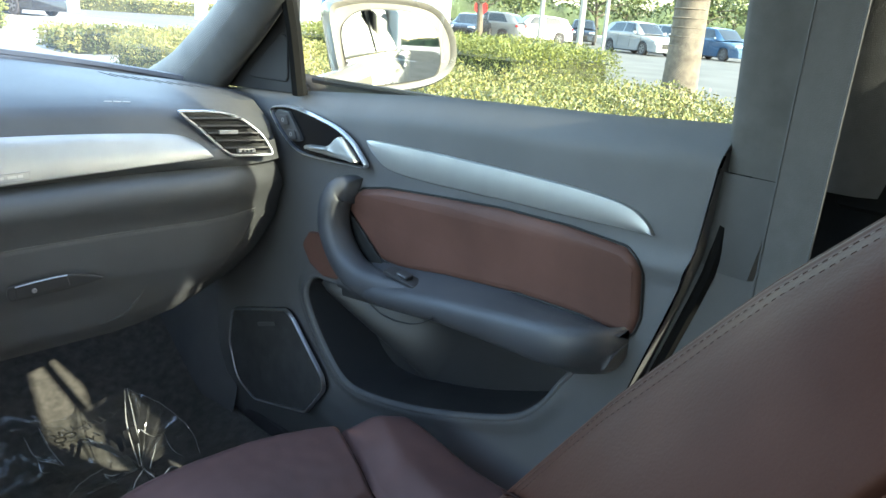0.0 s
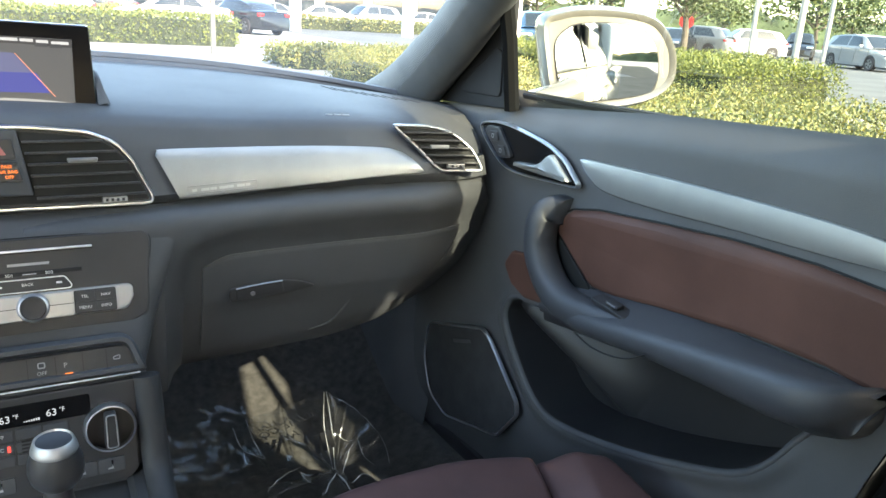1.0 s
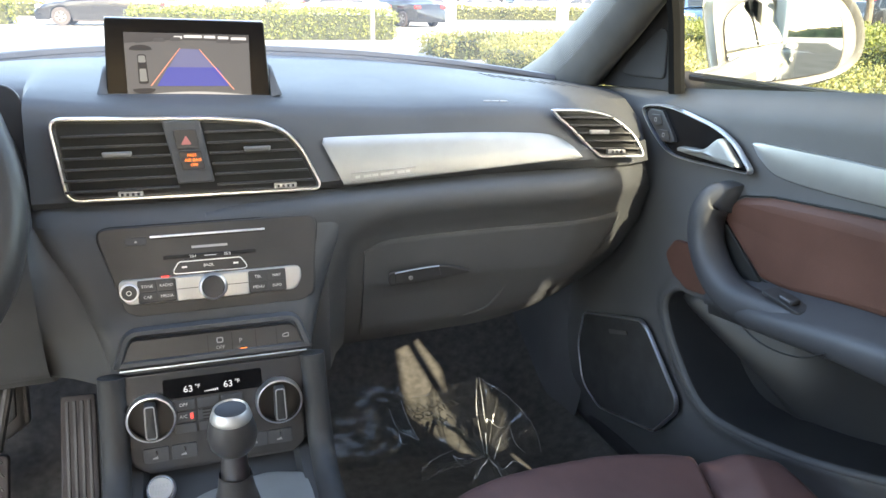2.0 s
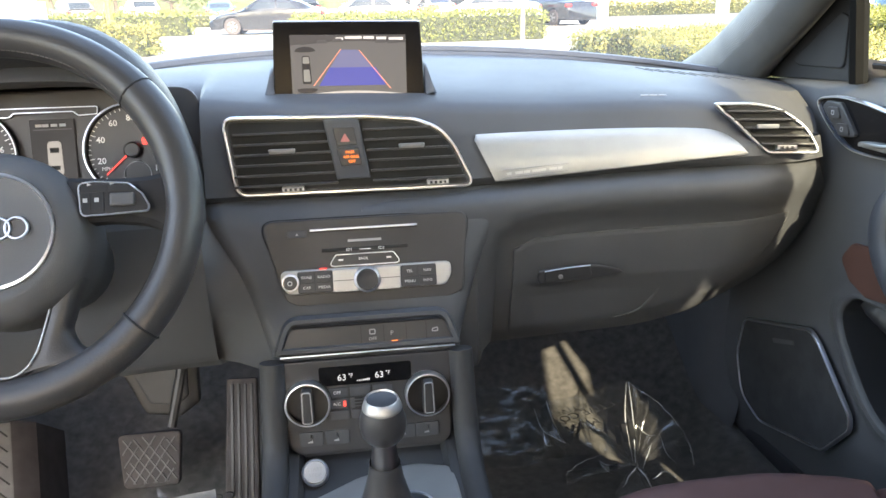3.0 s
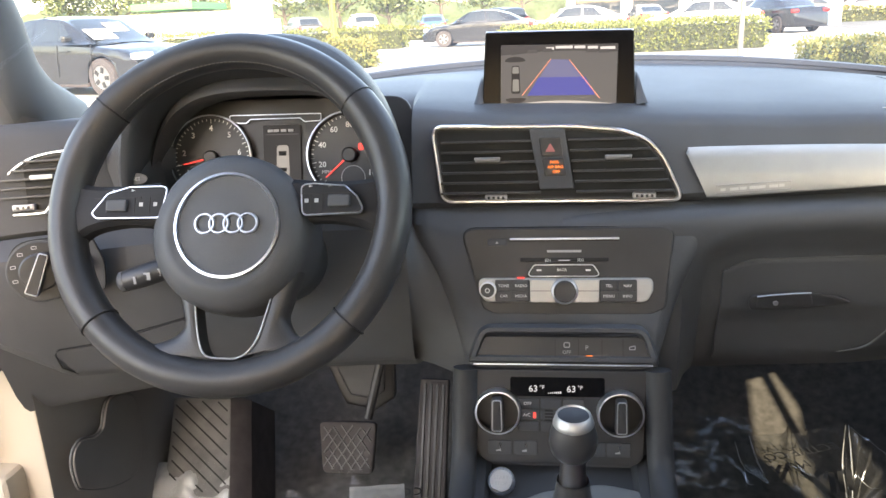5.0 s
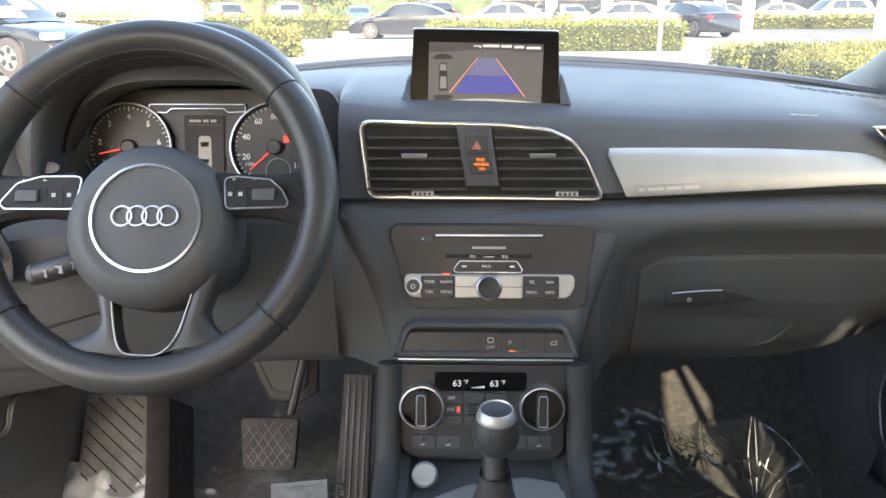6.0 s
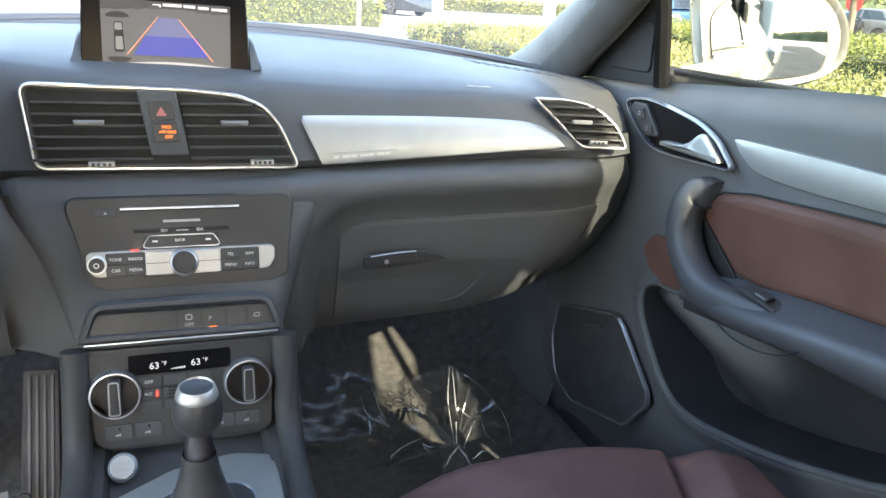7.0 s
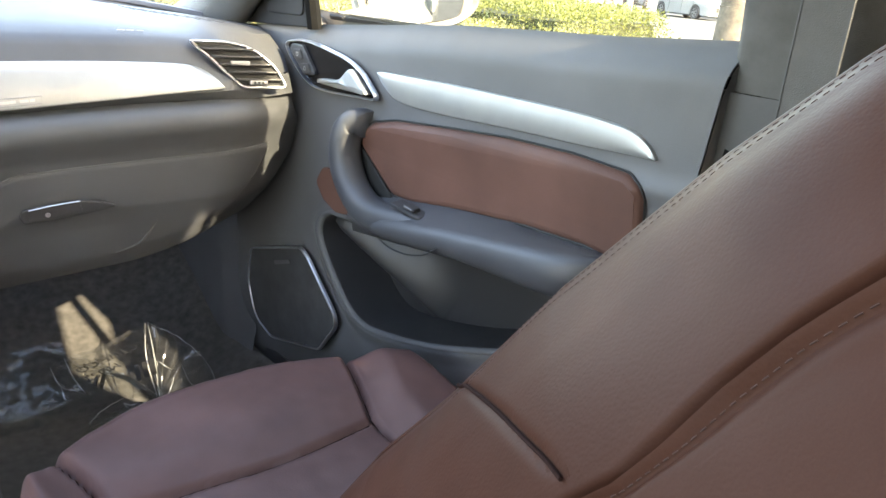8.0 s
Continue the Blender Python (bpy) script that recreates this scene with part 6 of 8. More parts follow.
for u, v in ((-1.108, 1.061), (-1.085, 1.042)):
    lk = part("lock_button", plate(rounded([(u - 0.015, v + 0.006), (u + 0.008, v + 0.008), (u + 0.016, v - 0.006), (u - 0.007, v - 0.009)], 0.003, 3), 0.003, at(DR, 0, 0, 0.0135), 0.001), BLACK, cup)
    part("lock_mark", band(rounded([(u - 0.003, v + 0.003), (u + 0.003, v + 0.003), (u + 0.003, v - 0.003), (u - 0.003, v - 0.003)], 0.001, 2), 0.001, 0.0003, at(DR, 0, 0, 0.0166)), GREYMARK, lk)

# speaker
spo = rounded([(-1.283, 0.684), (-1.105, 0.742), (-1.082, 0.730), (-0.997, 0.660), (-0.992, 0.640), (-1.042, 0.576), (-1.205, 0.530), (-1.268, 0.548), (-1.296, 0.615)], [0.02, 0.03, 0.03, 0.02, 0.02, 0.03, 0.05, 0.05, 0.06], 6)
spk = part("speaker", plate(spo, 0.004, at(DR, 0, 0, 0.003), 0.001), GRILLE, door, "black speaker grille in a chrome rim")
part("speaker_rim", band(inset(spo, -0.002), 0.0050, 0.006, at(DR, 0, 0, 0.003)), CHROME, spk, "chrome rim")
part("speaker_badge", plate(rounded([(-1.196, 0.688), (-1.140, 0.708), (-1.137, 0.702), (-1.190, 0.682)], 0.002, 2), 0.0015, at(DR, 0, 0, 0.0072), 0.0005), PILLARP, spk)

# mirror triangle and window frame
part("sail_panel", door_plate([(1.40, 1.085), (1.116, 1.345), (1.110, 1.345), (1.112, 1.100)], 0.004, -0.014, 0.008), MATTE, door, "dark plastic mirror corner")
part("sail_inset", door_plate([(1.262, 1.112), (1.148, 1.190), (1.130, 1.185), (1.126, 1.116)], 0.012, -0.006, 0.003), MATTE, door)
part("window_post", tube([(0.672, 1.105, 1.100), (0.655, 1.100, 1.20), (0.630, 1.095, 1.30), (0.60, 1.085, 1.42)], 0.012, 8), SHADEDARK, door, "black rubber window channel")
win_rows = [[(0.755 - 0.36 * (z - 1.12), y, z) for y in np.linspace(0.36, 1.16, 9)] for z in np.linspace(1.10, 1.47, 7)]
part("window_pane", loft(win_rows), GLASS, door, "clear side window")
part("outer_skin", loft([[(0.86 - 0.10 * smooth(0.85, 1.12, z), y, z) for y in np.linspace(0.40, 1.38, 12)] for z in np.linspace(0.42, 1.12, 14)]), WHITEPAINT, door, "white painted outer skin")
part("pull_cup", box(0.868, 0.52, 0.98, 0.02, 0.20, 0.03, 0.008), WHITEPAINT, door, "white outer door handle")
part("upper_frame", tube(spline([(0.61, 1.06, 1.36), (0.585, 0.85, 1.475), (0.590, 0.60, 1.515), (0.595, 0.36, 1.52)], 14), 0.018, 8), SHADEDARK, door)

part("belt_seal", tube([(0.766, 0.36, 1.118), (0.766, 0.8, 1.118), (0.766, 1.20, 1.112)], 0.007, 8), DEEP, door, "black rubber strip under the window")

# rear part of the same side, seen in the mirror
rear = thing("door_2", (0.80, -0.2, 0.45), "closed white rear car door", "car door", kind="structure")
part("outer_skin", loft([[(0.862 - 0.10 * smooth(0.85, 1.12, z), y, z) for y in np.linspace(-0.62, 0.385, 12)] for z in np.linspace(0.42, 1.12, 14)]), WHITEPAINT, rear)
part("window_pane", loft([[(0.755 - 0.36 * (z - 1.12), y, z) for y in np.linspace(-0.62, 0.24, 5)] for z in np.linspace(1.12, 1.47, 5)]), clear("tinted_glass", (0.80, 0.84, 0.80), 0.06), rear, "tinted rear window")
part("window_post", box(0.705, 0.25, 1.225, 0.03, 0.12, 0.25, 0.01), SHADEDARK, rear)
# Two blocks added only to keep sun off the seat, armrest and lid.
part("sun_block_low", box(0.705, 0.01, 1.225, 0.03, 0.42, 0.235, 0.02), BLACK, rear, "black block added to hold sunlight off the seat and glovebox")
part("sun_block_high", box(0.668, 0.095, 1.487, 0.06, 0.13, 0.075, 0.01), BLACK, rear, "black block added to hold sunlight off the seat and glovebox")
part("outer_post", loft([[(0.762 - 0.36 * (z - 1.12) - d, y, z) for y, d in ((0.235, 0.012), (0.240, 0.0), (0.355, 0.0), (0.360, 0.012))] for z in np.linspace(1.11, 1.47, 5)]), GLOSSBLACK, rear, "gloss black post between the windows")
part("belt_seal", tube([(0.766, -0.62, 1.118), (0.766, -0.1, 1.118), (0.766, 0.36, 1.118)], 0.007, 8), DEEP, rear, "black rubber strip under the window")
part("pull_cup", box(0.870, -0.42, 0.98, 0.02, 0.20, 0.03, 0.008), WHITEPAINT, rear, "white outer door handle")

# ---- outside mirror ----
mir = thing("side_mirror", (0.86, 1.25, 1.05), "cream white door mirror reflecting the car's flank", "mirror")
MC = Vector((0.985, 1.235, 1.166))
MM = Matrix.Translation(MC) @ pose(0, 0, 0, 89.2, 0, -24.3)
mo = ring_curve([(-0.140, 0.066), (-0.111, 0.084), (-0.064, 0.093), (0.008, 0.094), (0.065, 0.084), (0.097, 0.058), (0.116, 0.019), (0.115, -0.028), (0.078, -0.060), (0.004, -0.079), (-0.083, -0.087), (-0.112, -0.066), (-0.131, 0.003)], 5)
go = ring_curve([(-0.114, 0.021), (-0.107, 0.044), (-0.085, 0.062), (-0.050, 0.069), (-0.001, 0.070), (0.043, 0.062), (0.071, 0.039), (0.083, 0.005), (0.084, -0.030), (0.070, -0.049), (0.002, -0.064), (-0.072, -0.073), (-0.094, -0.071), (-0.104, -0.029)], 5)
shell = []
for d, z in ((0.014, -0.004), (0.006, 0.004), (0.002, 0.005), (0.0, 0.0), (-0.006, -0.02), (-0.004, -0.05), (0.012, -0.085), (0.040, -0.105)):
    shell.append([MM @ Vector((x, y, z)) for x, y in inset(mo, d)])
part("housing", loft(shell, close_u=True), WHITEPAINT, mir, "cream white painted housing")
part("bezel", plate(inset(mo, 0.010), 0.003, at(MM, 0, 0, -0.006), 0.001), WHITEPAINT, mir)
part("glass_gap", plate(inset(go, -0.002), 0.001, at(MM, 0, 0, -0.0025), 0.0004), DEEP, mir)
gx, gy = sum(q[0] for q in go) / len(go), sum(q[1] for q in go) / len(go)
dome = [[MM @ Vector((gx + (u - gx) * f, gy + (v - gy) * f, 0.0030 - ((u - gx) ** 2 + (v - gy) ** 2) * f * f / 2.6)) for u, v in go] for f in (1.0, 0.9, 0.75, 0.6, 0.45, 0.3, 0.15, 0.02)]
part("glass", loft(dome, close_u=True, caps=True), MIRROR, mir, "convex mirror glass", smooth=60)
part("back", plate(inset(mo, 0.038), 0.002, at(MM, 0, 0, -0.106), 0.001), WHITEPAINT, mir)
part("foot_base", tube(spline([(0.72, 1.235, 1.062), (0.78, 1.245, 1.064), (0.84, 1.25, 1.072)], 6), 0.040, 12, 0.5), BLACK, mir, "black plastic mirror base")
part("foot", tube(spline([(0.70, 1.24, 1.075), (0.76, 1.25, 1.078), (0.84, 1.25, 1.092), (0.90, 1.25, 1.11)], 10), [0.055, 0.050, 0.046, 0.044, 0.042, 0.040, 0.040, 0.040, 0.042, 0.044], 14, 0.7), WHITEPAINT, mir, "cream white mirror foot")

# ---- passenger seat ----
seat = thing("passenger_seat", (0.385, 0.45, 0.40), "chestnut brown leather passenger seat with stitched bolsters", "car seat")
SX, HALF = 0.375, 0.250


def cushion_front(x):
    return 0.905 - 0.105 * (abs(x - SX) / HALF) ** 2.4


def bolster_line(x, y):
    """How far out, as a share of the half width, the seam beside the bolster runs."""
    if x > SX:
        return interp(y, [0.30, 0.60, 0.672, 0.815, 0.90], [0.44, 0.45, 0.475, 0.680, 0.72])
    return interp(y, [0.30, 0.60, 0.700, 0.775, 0.90], [0.66, 0.68, 0.73, 0.80, 0.84])


def cushion_z(x, y):
    u = abs(x - SX) / HALF
    line = bolster_line(x, y)
    z = 0.690 + 0.020 * smooth(line, line + 0.22, u) - 0.07 * smooth(0.90, 1.0, u) ** 2
    z += 0.016 * smooth(0.60, 0.76, y)
    f = cushion_front(x)
    z -= 0.17 * smooth(f - 0.10, f + 0.01, y) ** 2
    z -= 0.009 * math.exp(-((u - line) * HALF / 0.0035) ** 2)
    inside = smooth(line, line - 0.04, u)
    z -= 0.008 * math.exp(-((y - 0.660 - 0.03 * u * u) / 0.0040) ** 2) * inside
    z += 0.006 * smooth(0.0, 0.05, abs(y - 0.660)) * inside
    z += 0.0022 * noise.noise((x * 12, y * 12, 3)) + 0.0008 * noise.noise((x * 45, y * 45, 5))
    return z


rows = []
for j in range(221):
    row = []
    for i in range(161):
        x = SX - HALF + 2 * HALF * i / 160
        y = 0.20 + (cushion_front(x) - 0.20) * j / 220
        row.append((x, y, cushion_z(x, y)))
    rows.append(row)
rows.append([(x, y + 0.004, z - 0.02) for x, y, z in rows[-1]])
rows.append([(x, y - 0.006, z - 0.06) for x, y, z in rows[-1]])
rows.append([(x, y - 0.04, z - 0.06) for x, y, z in rows[-1]])
part("cushion", loft(rows), PLUM, seat, "chestnut leather cushion", smooth=70)
for s in (-1, 1):
    ys = np.linspace(0.22, 0.80, 20)
    part("cushion_side", loft([[(SX + s * HALF, y, cushion_z(SX + s * HALF, y) + 0.001) for y in ys], [(SX + s * (HALF + 0.012), y, 0.56) for y in ys], [(SX + s * HALF, y, 0.45) for y in ys]]), PLUM, seat)
part("base", box(SX, 0.42, 0.47, 0.40, 0.60, 0.12, 0.03), BLACK, seat, "black seat base")

BX = 0.405
BOLSTER = Vector((0.023, 0.050, 1.194))  # the point from which the near bolster swells


def back_axis(z):
    return interp(z, [0.62, 0.80, 0.90, 0.966, 1.06, 1.14, 1.18, 1.24, 1.38], [0.55, 0.455, 0.385, 0.330, 0.260, 0.192, 0.153, 0.088, -0.04])


SECT = [(0.0, -0.050), (0.04, -0.048), (0.070, -0.036), (0.090, -0.012), (0.100, -0.003), (0.108, 0.0), (0.113, -0.0005), (0.117, -0.004), (0.121, -0.004), (0.130, -0.008), (0.145, -0.018), (0.165, -0.036), (0.182, -0.056), (0.194, -0.073), (0.1965, -0.077), (0.199, -0.081), (0.201, -0.084), (0.2035, -0.087), (0.206, -0.090), (0.209, -0.094), (0.214, -0.1015), (0.226, -0.120), (0.236, -0.19), (0.225, -0.25), (0.17, -0.27)]


def section_depth(u):
    """Depth of the bolster's section, eased over a finger's width away from the seams."""
    w = 0.007 * smooth(0.123, 0.136, u) * smooth(0.202, 0.190, u)
    taps = (-1.0, -0.6, -0.3, 0.0, 0.3, 0.6, 1.0) if w > 0 else (0.0,)
    return sum(interp(u + w * k, [p[0] for p in SECT[:23]], [p[1] for p in SECT[:23]]) for k in taps) / len(taps)


def back_point(s, u, d, z):
    narrow = 1.0 - 0.10 * smooth(1.10, 1.38, z)
    dip = 0.0
    f = interp(z, [1.0, 1.08, 1.10, 1.12, 1.15, 1.20, 1.38], [1.0, 1.0, 0.958, 0.91, 0.86, 0.80, 0.70])
    if 0.113 < u < 0.1985:
        seam = 0.972 + (u - 0.11) * 1.02
        dip = -0.0016 * math.exp(-((z - seam) / 0.0034) ** 2) * smooth(0.1985, 0.190, u) * smooth(0.113, 0.118, u)
    w = 0.0016 * noise.noise((u * 30, z * 16, 2)) if 0.12 < u < 0.2 else 0.0
    if 0.121 < u < 0.2265:
        e = 0.121 + (u - 0.121) * f if u < 0.2005 else u - 0.0795 * (1 - f) * smooth(0.2265, 0.2005, u)
        w += 0.0010 * math.exp(-((u - 0.2018) / 0.010) ** 2) - 0.0060 * math.exp(-((u - 0.2018) / 0.0010) ** 2) + 0.0024 * math.exp(-((u - 0.2034) / 0.0010) ** 2) - 0.0014 * math.exp(-((u - 0.2054) / 0.0010) ** 2)
        u, d = e, section_depth(e)
    if 0.110 < u < 0.125:
        w += 0.0016 * math.exp(-((u - 0.1165) / 0.0028) ** 2) - 0.0014 * math.exp(-((u - 0.1125) / 0.0010) ** 2)
    if s > 0:
        narrow *= 1.13
    p = Vector((BX + s * (u + 0.8 * (dip + w)) * narrow, back_axis(z) + d + dip + w, z + d * 0.35))
    if s < 0:
        p = BOLSTER + (p - BOLSTER) * (1 + interp(z, [0.80, 0.95, 1.05, 1.12, 1.25], [-0.08, -0.05, 0.03, 0.10, 0.17]) * smooth(0.0, 0.09, u))
    return p


rows = []
for i in range(481):
    z = 0.62 + 0.76 * i / 480
    row = []
    for s, seq in ((-1, SECT[::-1]), (1, SECT[1:])):
        fine = []
        for a, b in zip(seq, seq[1:] + seq[-1:]):
            steps = (14 if 0.1205 < a[0] < 0.195 else 5) if s < 0 and 0.105 < a[0] < 0.216 else 2
            fine += [(a[0] + (b[0] - a[0]) * k / steps, a[1] + (b[1] - a[1]) * k / steps) for k in range(steps)]
        for u, d in fine:
            row.append(back_point(s, u, d, z))
    rows.append(row)
part("backrest", loft(rows), BACKTONE, seat, "leather backrest with side bolsters, darkened against its light", smooth=75)


def stitch_row(u, d, lift, z0, z1, step, thick, side=(-0.55, 0.80, 0.25)):
    """A run of short threads along the bolster."""
    bms, z = [], z0
    while z < z1:
        a, b = back_point(-1, u, d, z), back_point(-1, u, d, z + step * 0.55)
        out = Vector(side) * lift
        bms.append(tube([a + out, (a + b) / 2 + out * 1.6, b + out], thick, 5))
        z += step
    return bms


for bm in stitch_row(0.1212, -0.0042, 0.0001, 0.82, 1.30, 0.0031, 0.00017) + stitch_row(0.1290, section_depth(0.1290), 0.0001, 0.98, 1.30, 0.0031, 0.00017) + stitch_row(0.2048, section_depth(0.2048), 0.0004, 0.98, 1.30, 0.0032, 0.0003, (-1, 0, 0.3)):
    part("stitch", bm, THREAD, seat)


cross = [back_point(-1, u, section_depth(u), 0.972 + (u - 0.11) * 1.02) + Vector((-0.0009, 0.0012, 0.0003)) for u in np.linspace(0.114, 0.1975, 30)]
part("cross_seam", tube(cross, 0.0010, 6), SEAM, seat, "dark sewn seam")
crease = [back_point(-1, 0.2018, section_depth(0.2018), z) + Vector((-0.0030, 0.0, 0.0010)) for z in np.linspace(0.95, 1.33, 60)]
part("crease_seam", tube(crease, 0.0013, 6), SEAM, seat, "dark sewn seam")
for side in (-1, 1):
    line = []
    for k in range(40):
        y = 0.30 + (0.865 - 0.30) * k / 39 if side > 0 else 0.30 + (0.80 - 0.30) * k / 39
        x = SX + side * HALF * 0.6
        x = SX + side * HALF * bolster_line(SX + side * 0.1, y)
        line.append((x, y, cushion_z(x, y) + 0.0006))
    part("bolster_seam", tube(line, 0.0012, 6), SEAM, seat, "dark sewn seam")
line = []
for k in range(40):
    x = SX - HALF * bolster_line(SX - 0.1, 0.66) + (HALF * (bolster_line(SX - 0.1, 0.66) + bolster_line(SX + 0.1, 0.66))) * k / 39
    y = 0.660 + 0.03 * ((x - SX) / HALF) ** 2
    line.append((x, y, cushion_z(x, y) + 0.0006))
part("insert_seam", tube(line, 0.0013, 6), SEAM, seat, "dark sewn seam")


# ---- outside: ground, hedges, cars, trees, posts ----
CONCRETE = mat("pale_concrete", (0.30, 0.285, 0.26), 0.85, vary=0.10, scale=0.6, grain=0.6, grain_scale=40)
ASPHALT = mat("grey_asphalt", (0.085, 0.083, 0.078), 0.9, vary=0.15, scale=0.5, grain=0.8, grain_scale=60)
ground = bmesh.new()
bmesh.ops.create_grid(ground, x_segments=2, y_segments=2, size=900)
part("ground", ground, CONCRETE, kind="structure", label="pale sunlit concrete of a car park", smooth=0)


def slab(name, x0, x1, y0, y1, h, material, label):
    tagged(part(name, box((x0 + x1) / 2, (y0 + y1) / 2, h / 2 - 0.05, x1 - x0, y1 - y0, h + 0.1, 0.03), material), label, kind="structure")


BAY = mat("dark_asphalt", (0.095, 0.092, 0.086), 0.95, vary=0.15, scale=0.8, grain=0.5, grain_scale=60, spec=0.0)
slab("pavement_bay", -14.0, 3.4, -45.0, 7.0, 0.012, BAY, "grey asphalt of the parking bay beside the car")
slab("pavement_lot", 13.0, 120.0, -30.0, 60.0, 0.012, ASPHALT, "grey asphalt of the far car park")


def leaf_material(name, a, b):
    m = bpy.data.materials.new(name)
    m.use_nodes = True
    nt, p = m.node_tree, m.node_tree.nodes["Principled BSDF"]
    geo = nt.nodes.new("ShaderNodeNewGeometry")
    mix = nt.nodes.new("ShaderNodeMix")
    mix.data_type = "RGBA"
    mix.inputs["A"].default_value, mix.inputs["B"].default_value = (*a, 1), (*b, 1)
    nt.links.new(geo.outputs["Random Per Island"], mix.inputs["Factor"])
    nt.links.new(mix.outputs["Result"], p.inputs["Base Color"])
    p.inputs["Roughness"].default_value = 0.5
    p.inputs["Specular IOR Level"].default_value = 0.35
    return m


LEAF_YELLOW = leaf_material("yellow_green_leaves", (0.18, 0.155, 0.045), (0.075, 0.095, 0.028))
LEAF_GREEN = leaf_material("green_leaves", (0.14, 0.145, 0.030), (0.065, 0.085, 0.022))
LEAF_TREE = leaf_material("tree_leaves", (0.12, 0.135, 0.05), (0.055, 0.080, 0.028))
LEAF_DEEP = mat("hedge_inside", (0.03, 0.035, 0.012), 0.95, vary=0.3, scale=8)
BARK = mat("bark", (0.105, 0.085, 0.066), 0.9, vary=0.25, scale=12, grain=0.8, grain_scale=120)
POLE = mat("grey_pole", (0.24, 0.235, 0.22), 0.5, vary=0.08)
rng = random.Random(7)


def leaves(points, size, spread):
    """Many small pointed leaves at the given points."""
    verts, faces = [], []
    for p, n in points:
        s = size * rng.uniform(0.6, 1.3)
        d = Vector((rng.gauss(0, 1), rng.gauss(0, 1), rng.gauss(0.2, 1)))
        d = (d.normalized() + Vector(n) * spread).normalized()
        side = d.cross(Vector((rng.gauss(0, 1), rng.gauss(0, 1), rng.gauss(0, 1)))).normalized()
        k = len(verts)
        p = Vector(p)
        verts += [p, p + d * s * 0.5 + side * s * 0.30, p + d * s, p + d * s * 0.5 - side * s * 0.30]
        faces.append((k, k + 1, k + 2, k + 3))
    return verts, faces


def leaf_object(name, points, size, material, parent, spread=0.6):
    v, f = leaves(points, size, spread)
    me = bpy.data.meshes.new(name)
    me.from_pydata([tuple(p) for p in v], [], f)
    me.materials.append(material)
    ob = new(name, me)
    ob.parent = parent
    ob.matrix_parent_inverse = Matrix.Translation(-ORIGIN[parent.name])
    return ob


def hedge(x0, x1, y0, y1, h, count, material, label, size=0.07, turn=0.0, wob=0.10, kind=""):
    cx, cy = (x0 + x1) / 2, (y0 + y1) / 2
    h_thing = thing("hedge", (cx, cy, 0), label, "hedge", kind=kind)
    m = Matrix.Translation((cx, cy, 0)) @ pose(0, 0, 0, 0, 0, turn) @ Matrix.Translation((-cx, -cy, 0))
    # A plain dark box fills the hedge behind its leaves.
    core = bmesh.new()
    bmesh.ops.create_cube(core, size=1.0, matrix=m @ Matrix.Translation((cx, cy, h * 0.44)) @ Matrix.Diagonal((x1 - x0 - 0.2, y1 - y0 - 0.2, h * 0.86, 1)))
    part("dark_core", core, LEAF_DEEP, h_thing)
    pts = []
    lx, ly = x1 - x0, y1 - y0
    for _ in range(count):
        f = rng.random() * (lx * ly + 2 * h * (lx + ly))
        if f < lx * ly:
            p, n = Vector((rng.uniform(x0, x1), rng.uniform(y0, y1), h)), Vector((0, 0, 1))
        elif f < lx * ly + 2 * h * ly:
            s = rng.choice((0, 1))
            p, n = Vector(((x0, x1)[s], rng.uniform(y0, y1), rng.uniform(0.05, h))), Vector(((-1, 1)[s], 0, 0))
        else:
            s = rng.choice((0, 1))
            p, n = Vector((rng.uniform(x0, x1), (y0, y1)[s], rng.uniform(0.05, h))), Vector((0, (-1, 1)[s], 0))
        bump = noise.noise((p.x * 1.1, p.y * 1.1, p.z * 1.1)) * wob + noise.noise((p.x * 4, p.y * 4, p.z * 4)) * wob * 0.8
        p = p + n * (bump + rng.uniform(-0.10, 0.06))
        pts.append((m @ p, n))
    leaf_object("foliage", pts, size, material, h_thing)
    return h_thing


hedge(3.6, 5.7, -4.0, 9.5, 0.72, 190000, LEAF_YELLOW, "yellow-green clipped hedge along the parking bay", 0.025, wob=0.14)
hedge(6.4, 8.4, 5.6, 10.5, 0.93, 70000, LEAF_GREEN, "green clipped hedge behind the lower one", 0.030)
hedge(-1.2, 6.3, 23.2, 25.2, 0.80, 9000, LEAF_GREEN, "green clipped hedge on a car park island", 0.09)
hedge(5.3, 9.2, 15.6, 17.4, 0.42, 6000, LEAF_YELLOW, "low yellowing hedge beside the drive", 0.08)
hedge(-5.8, -4.6, 20.6, 21.8, 0.72, 3500, LEAF_YELLOW, "rounded yellow-green shrub beside the drive", 0.09, wob=0.25)
hedge(-15.0, -10.9, 26.4, 27.4, 1.05, 4000, LEAF_YELLOW, "yellow-green clipped hedge before the white kiosk", 0.09)
hedge(-26.0, -6.0, 34.0, 35.5, 0.9, 8000, LEAF_GREEN, "green clipped hedge far across the drive", 0.12)
hedge(-12.0, 26.0, 46.0, 47.5, 0.7, 9000, LEAF_YELLOW, "low hedge in front of far parked cars", 0.16)


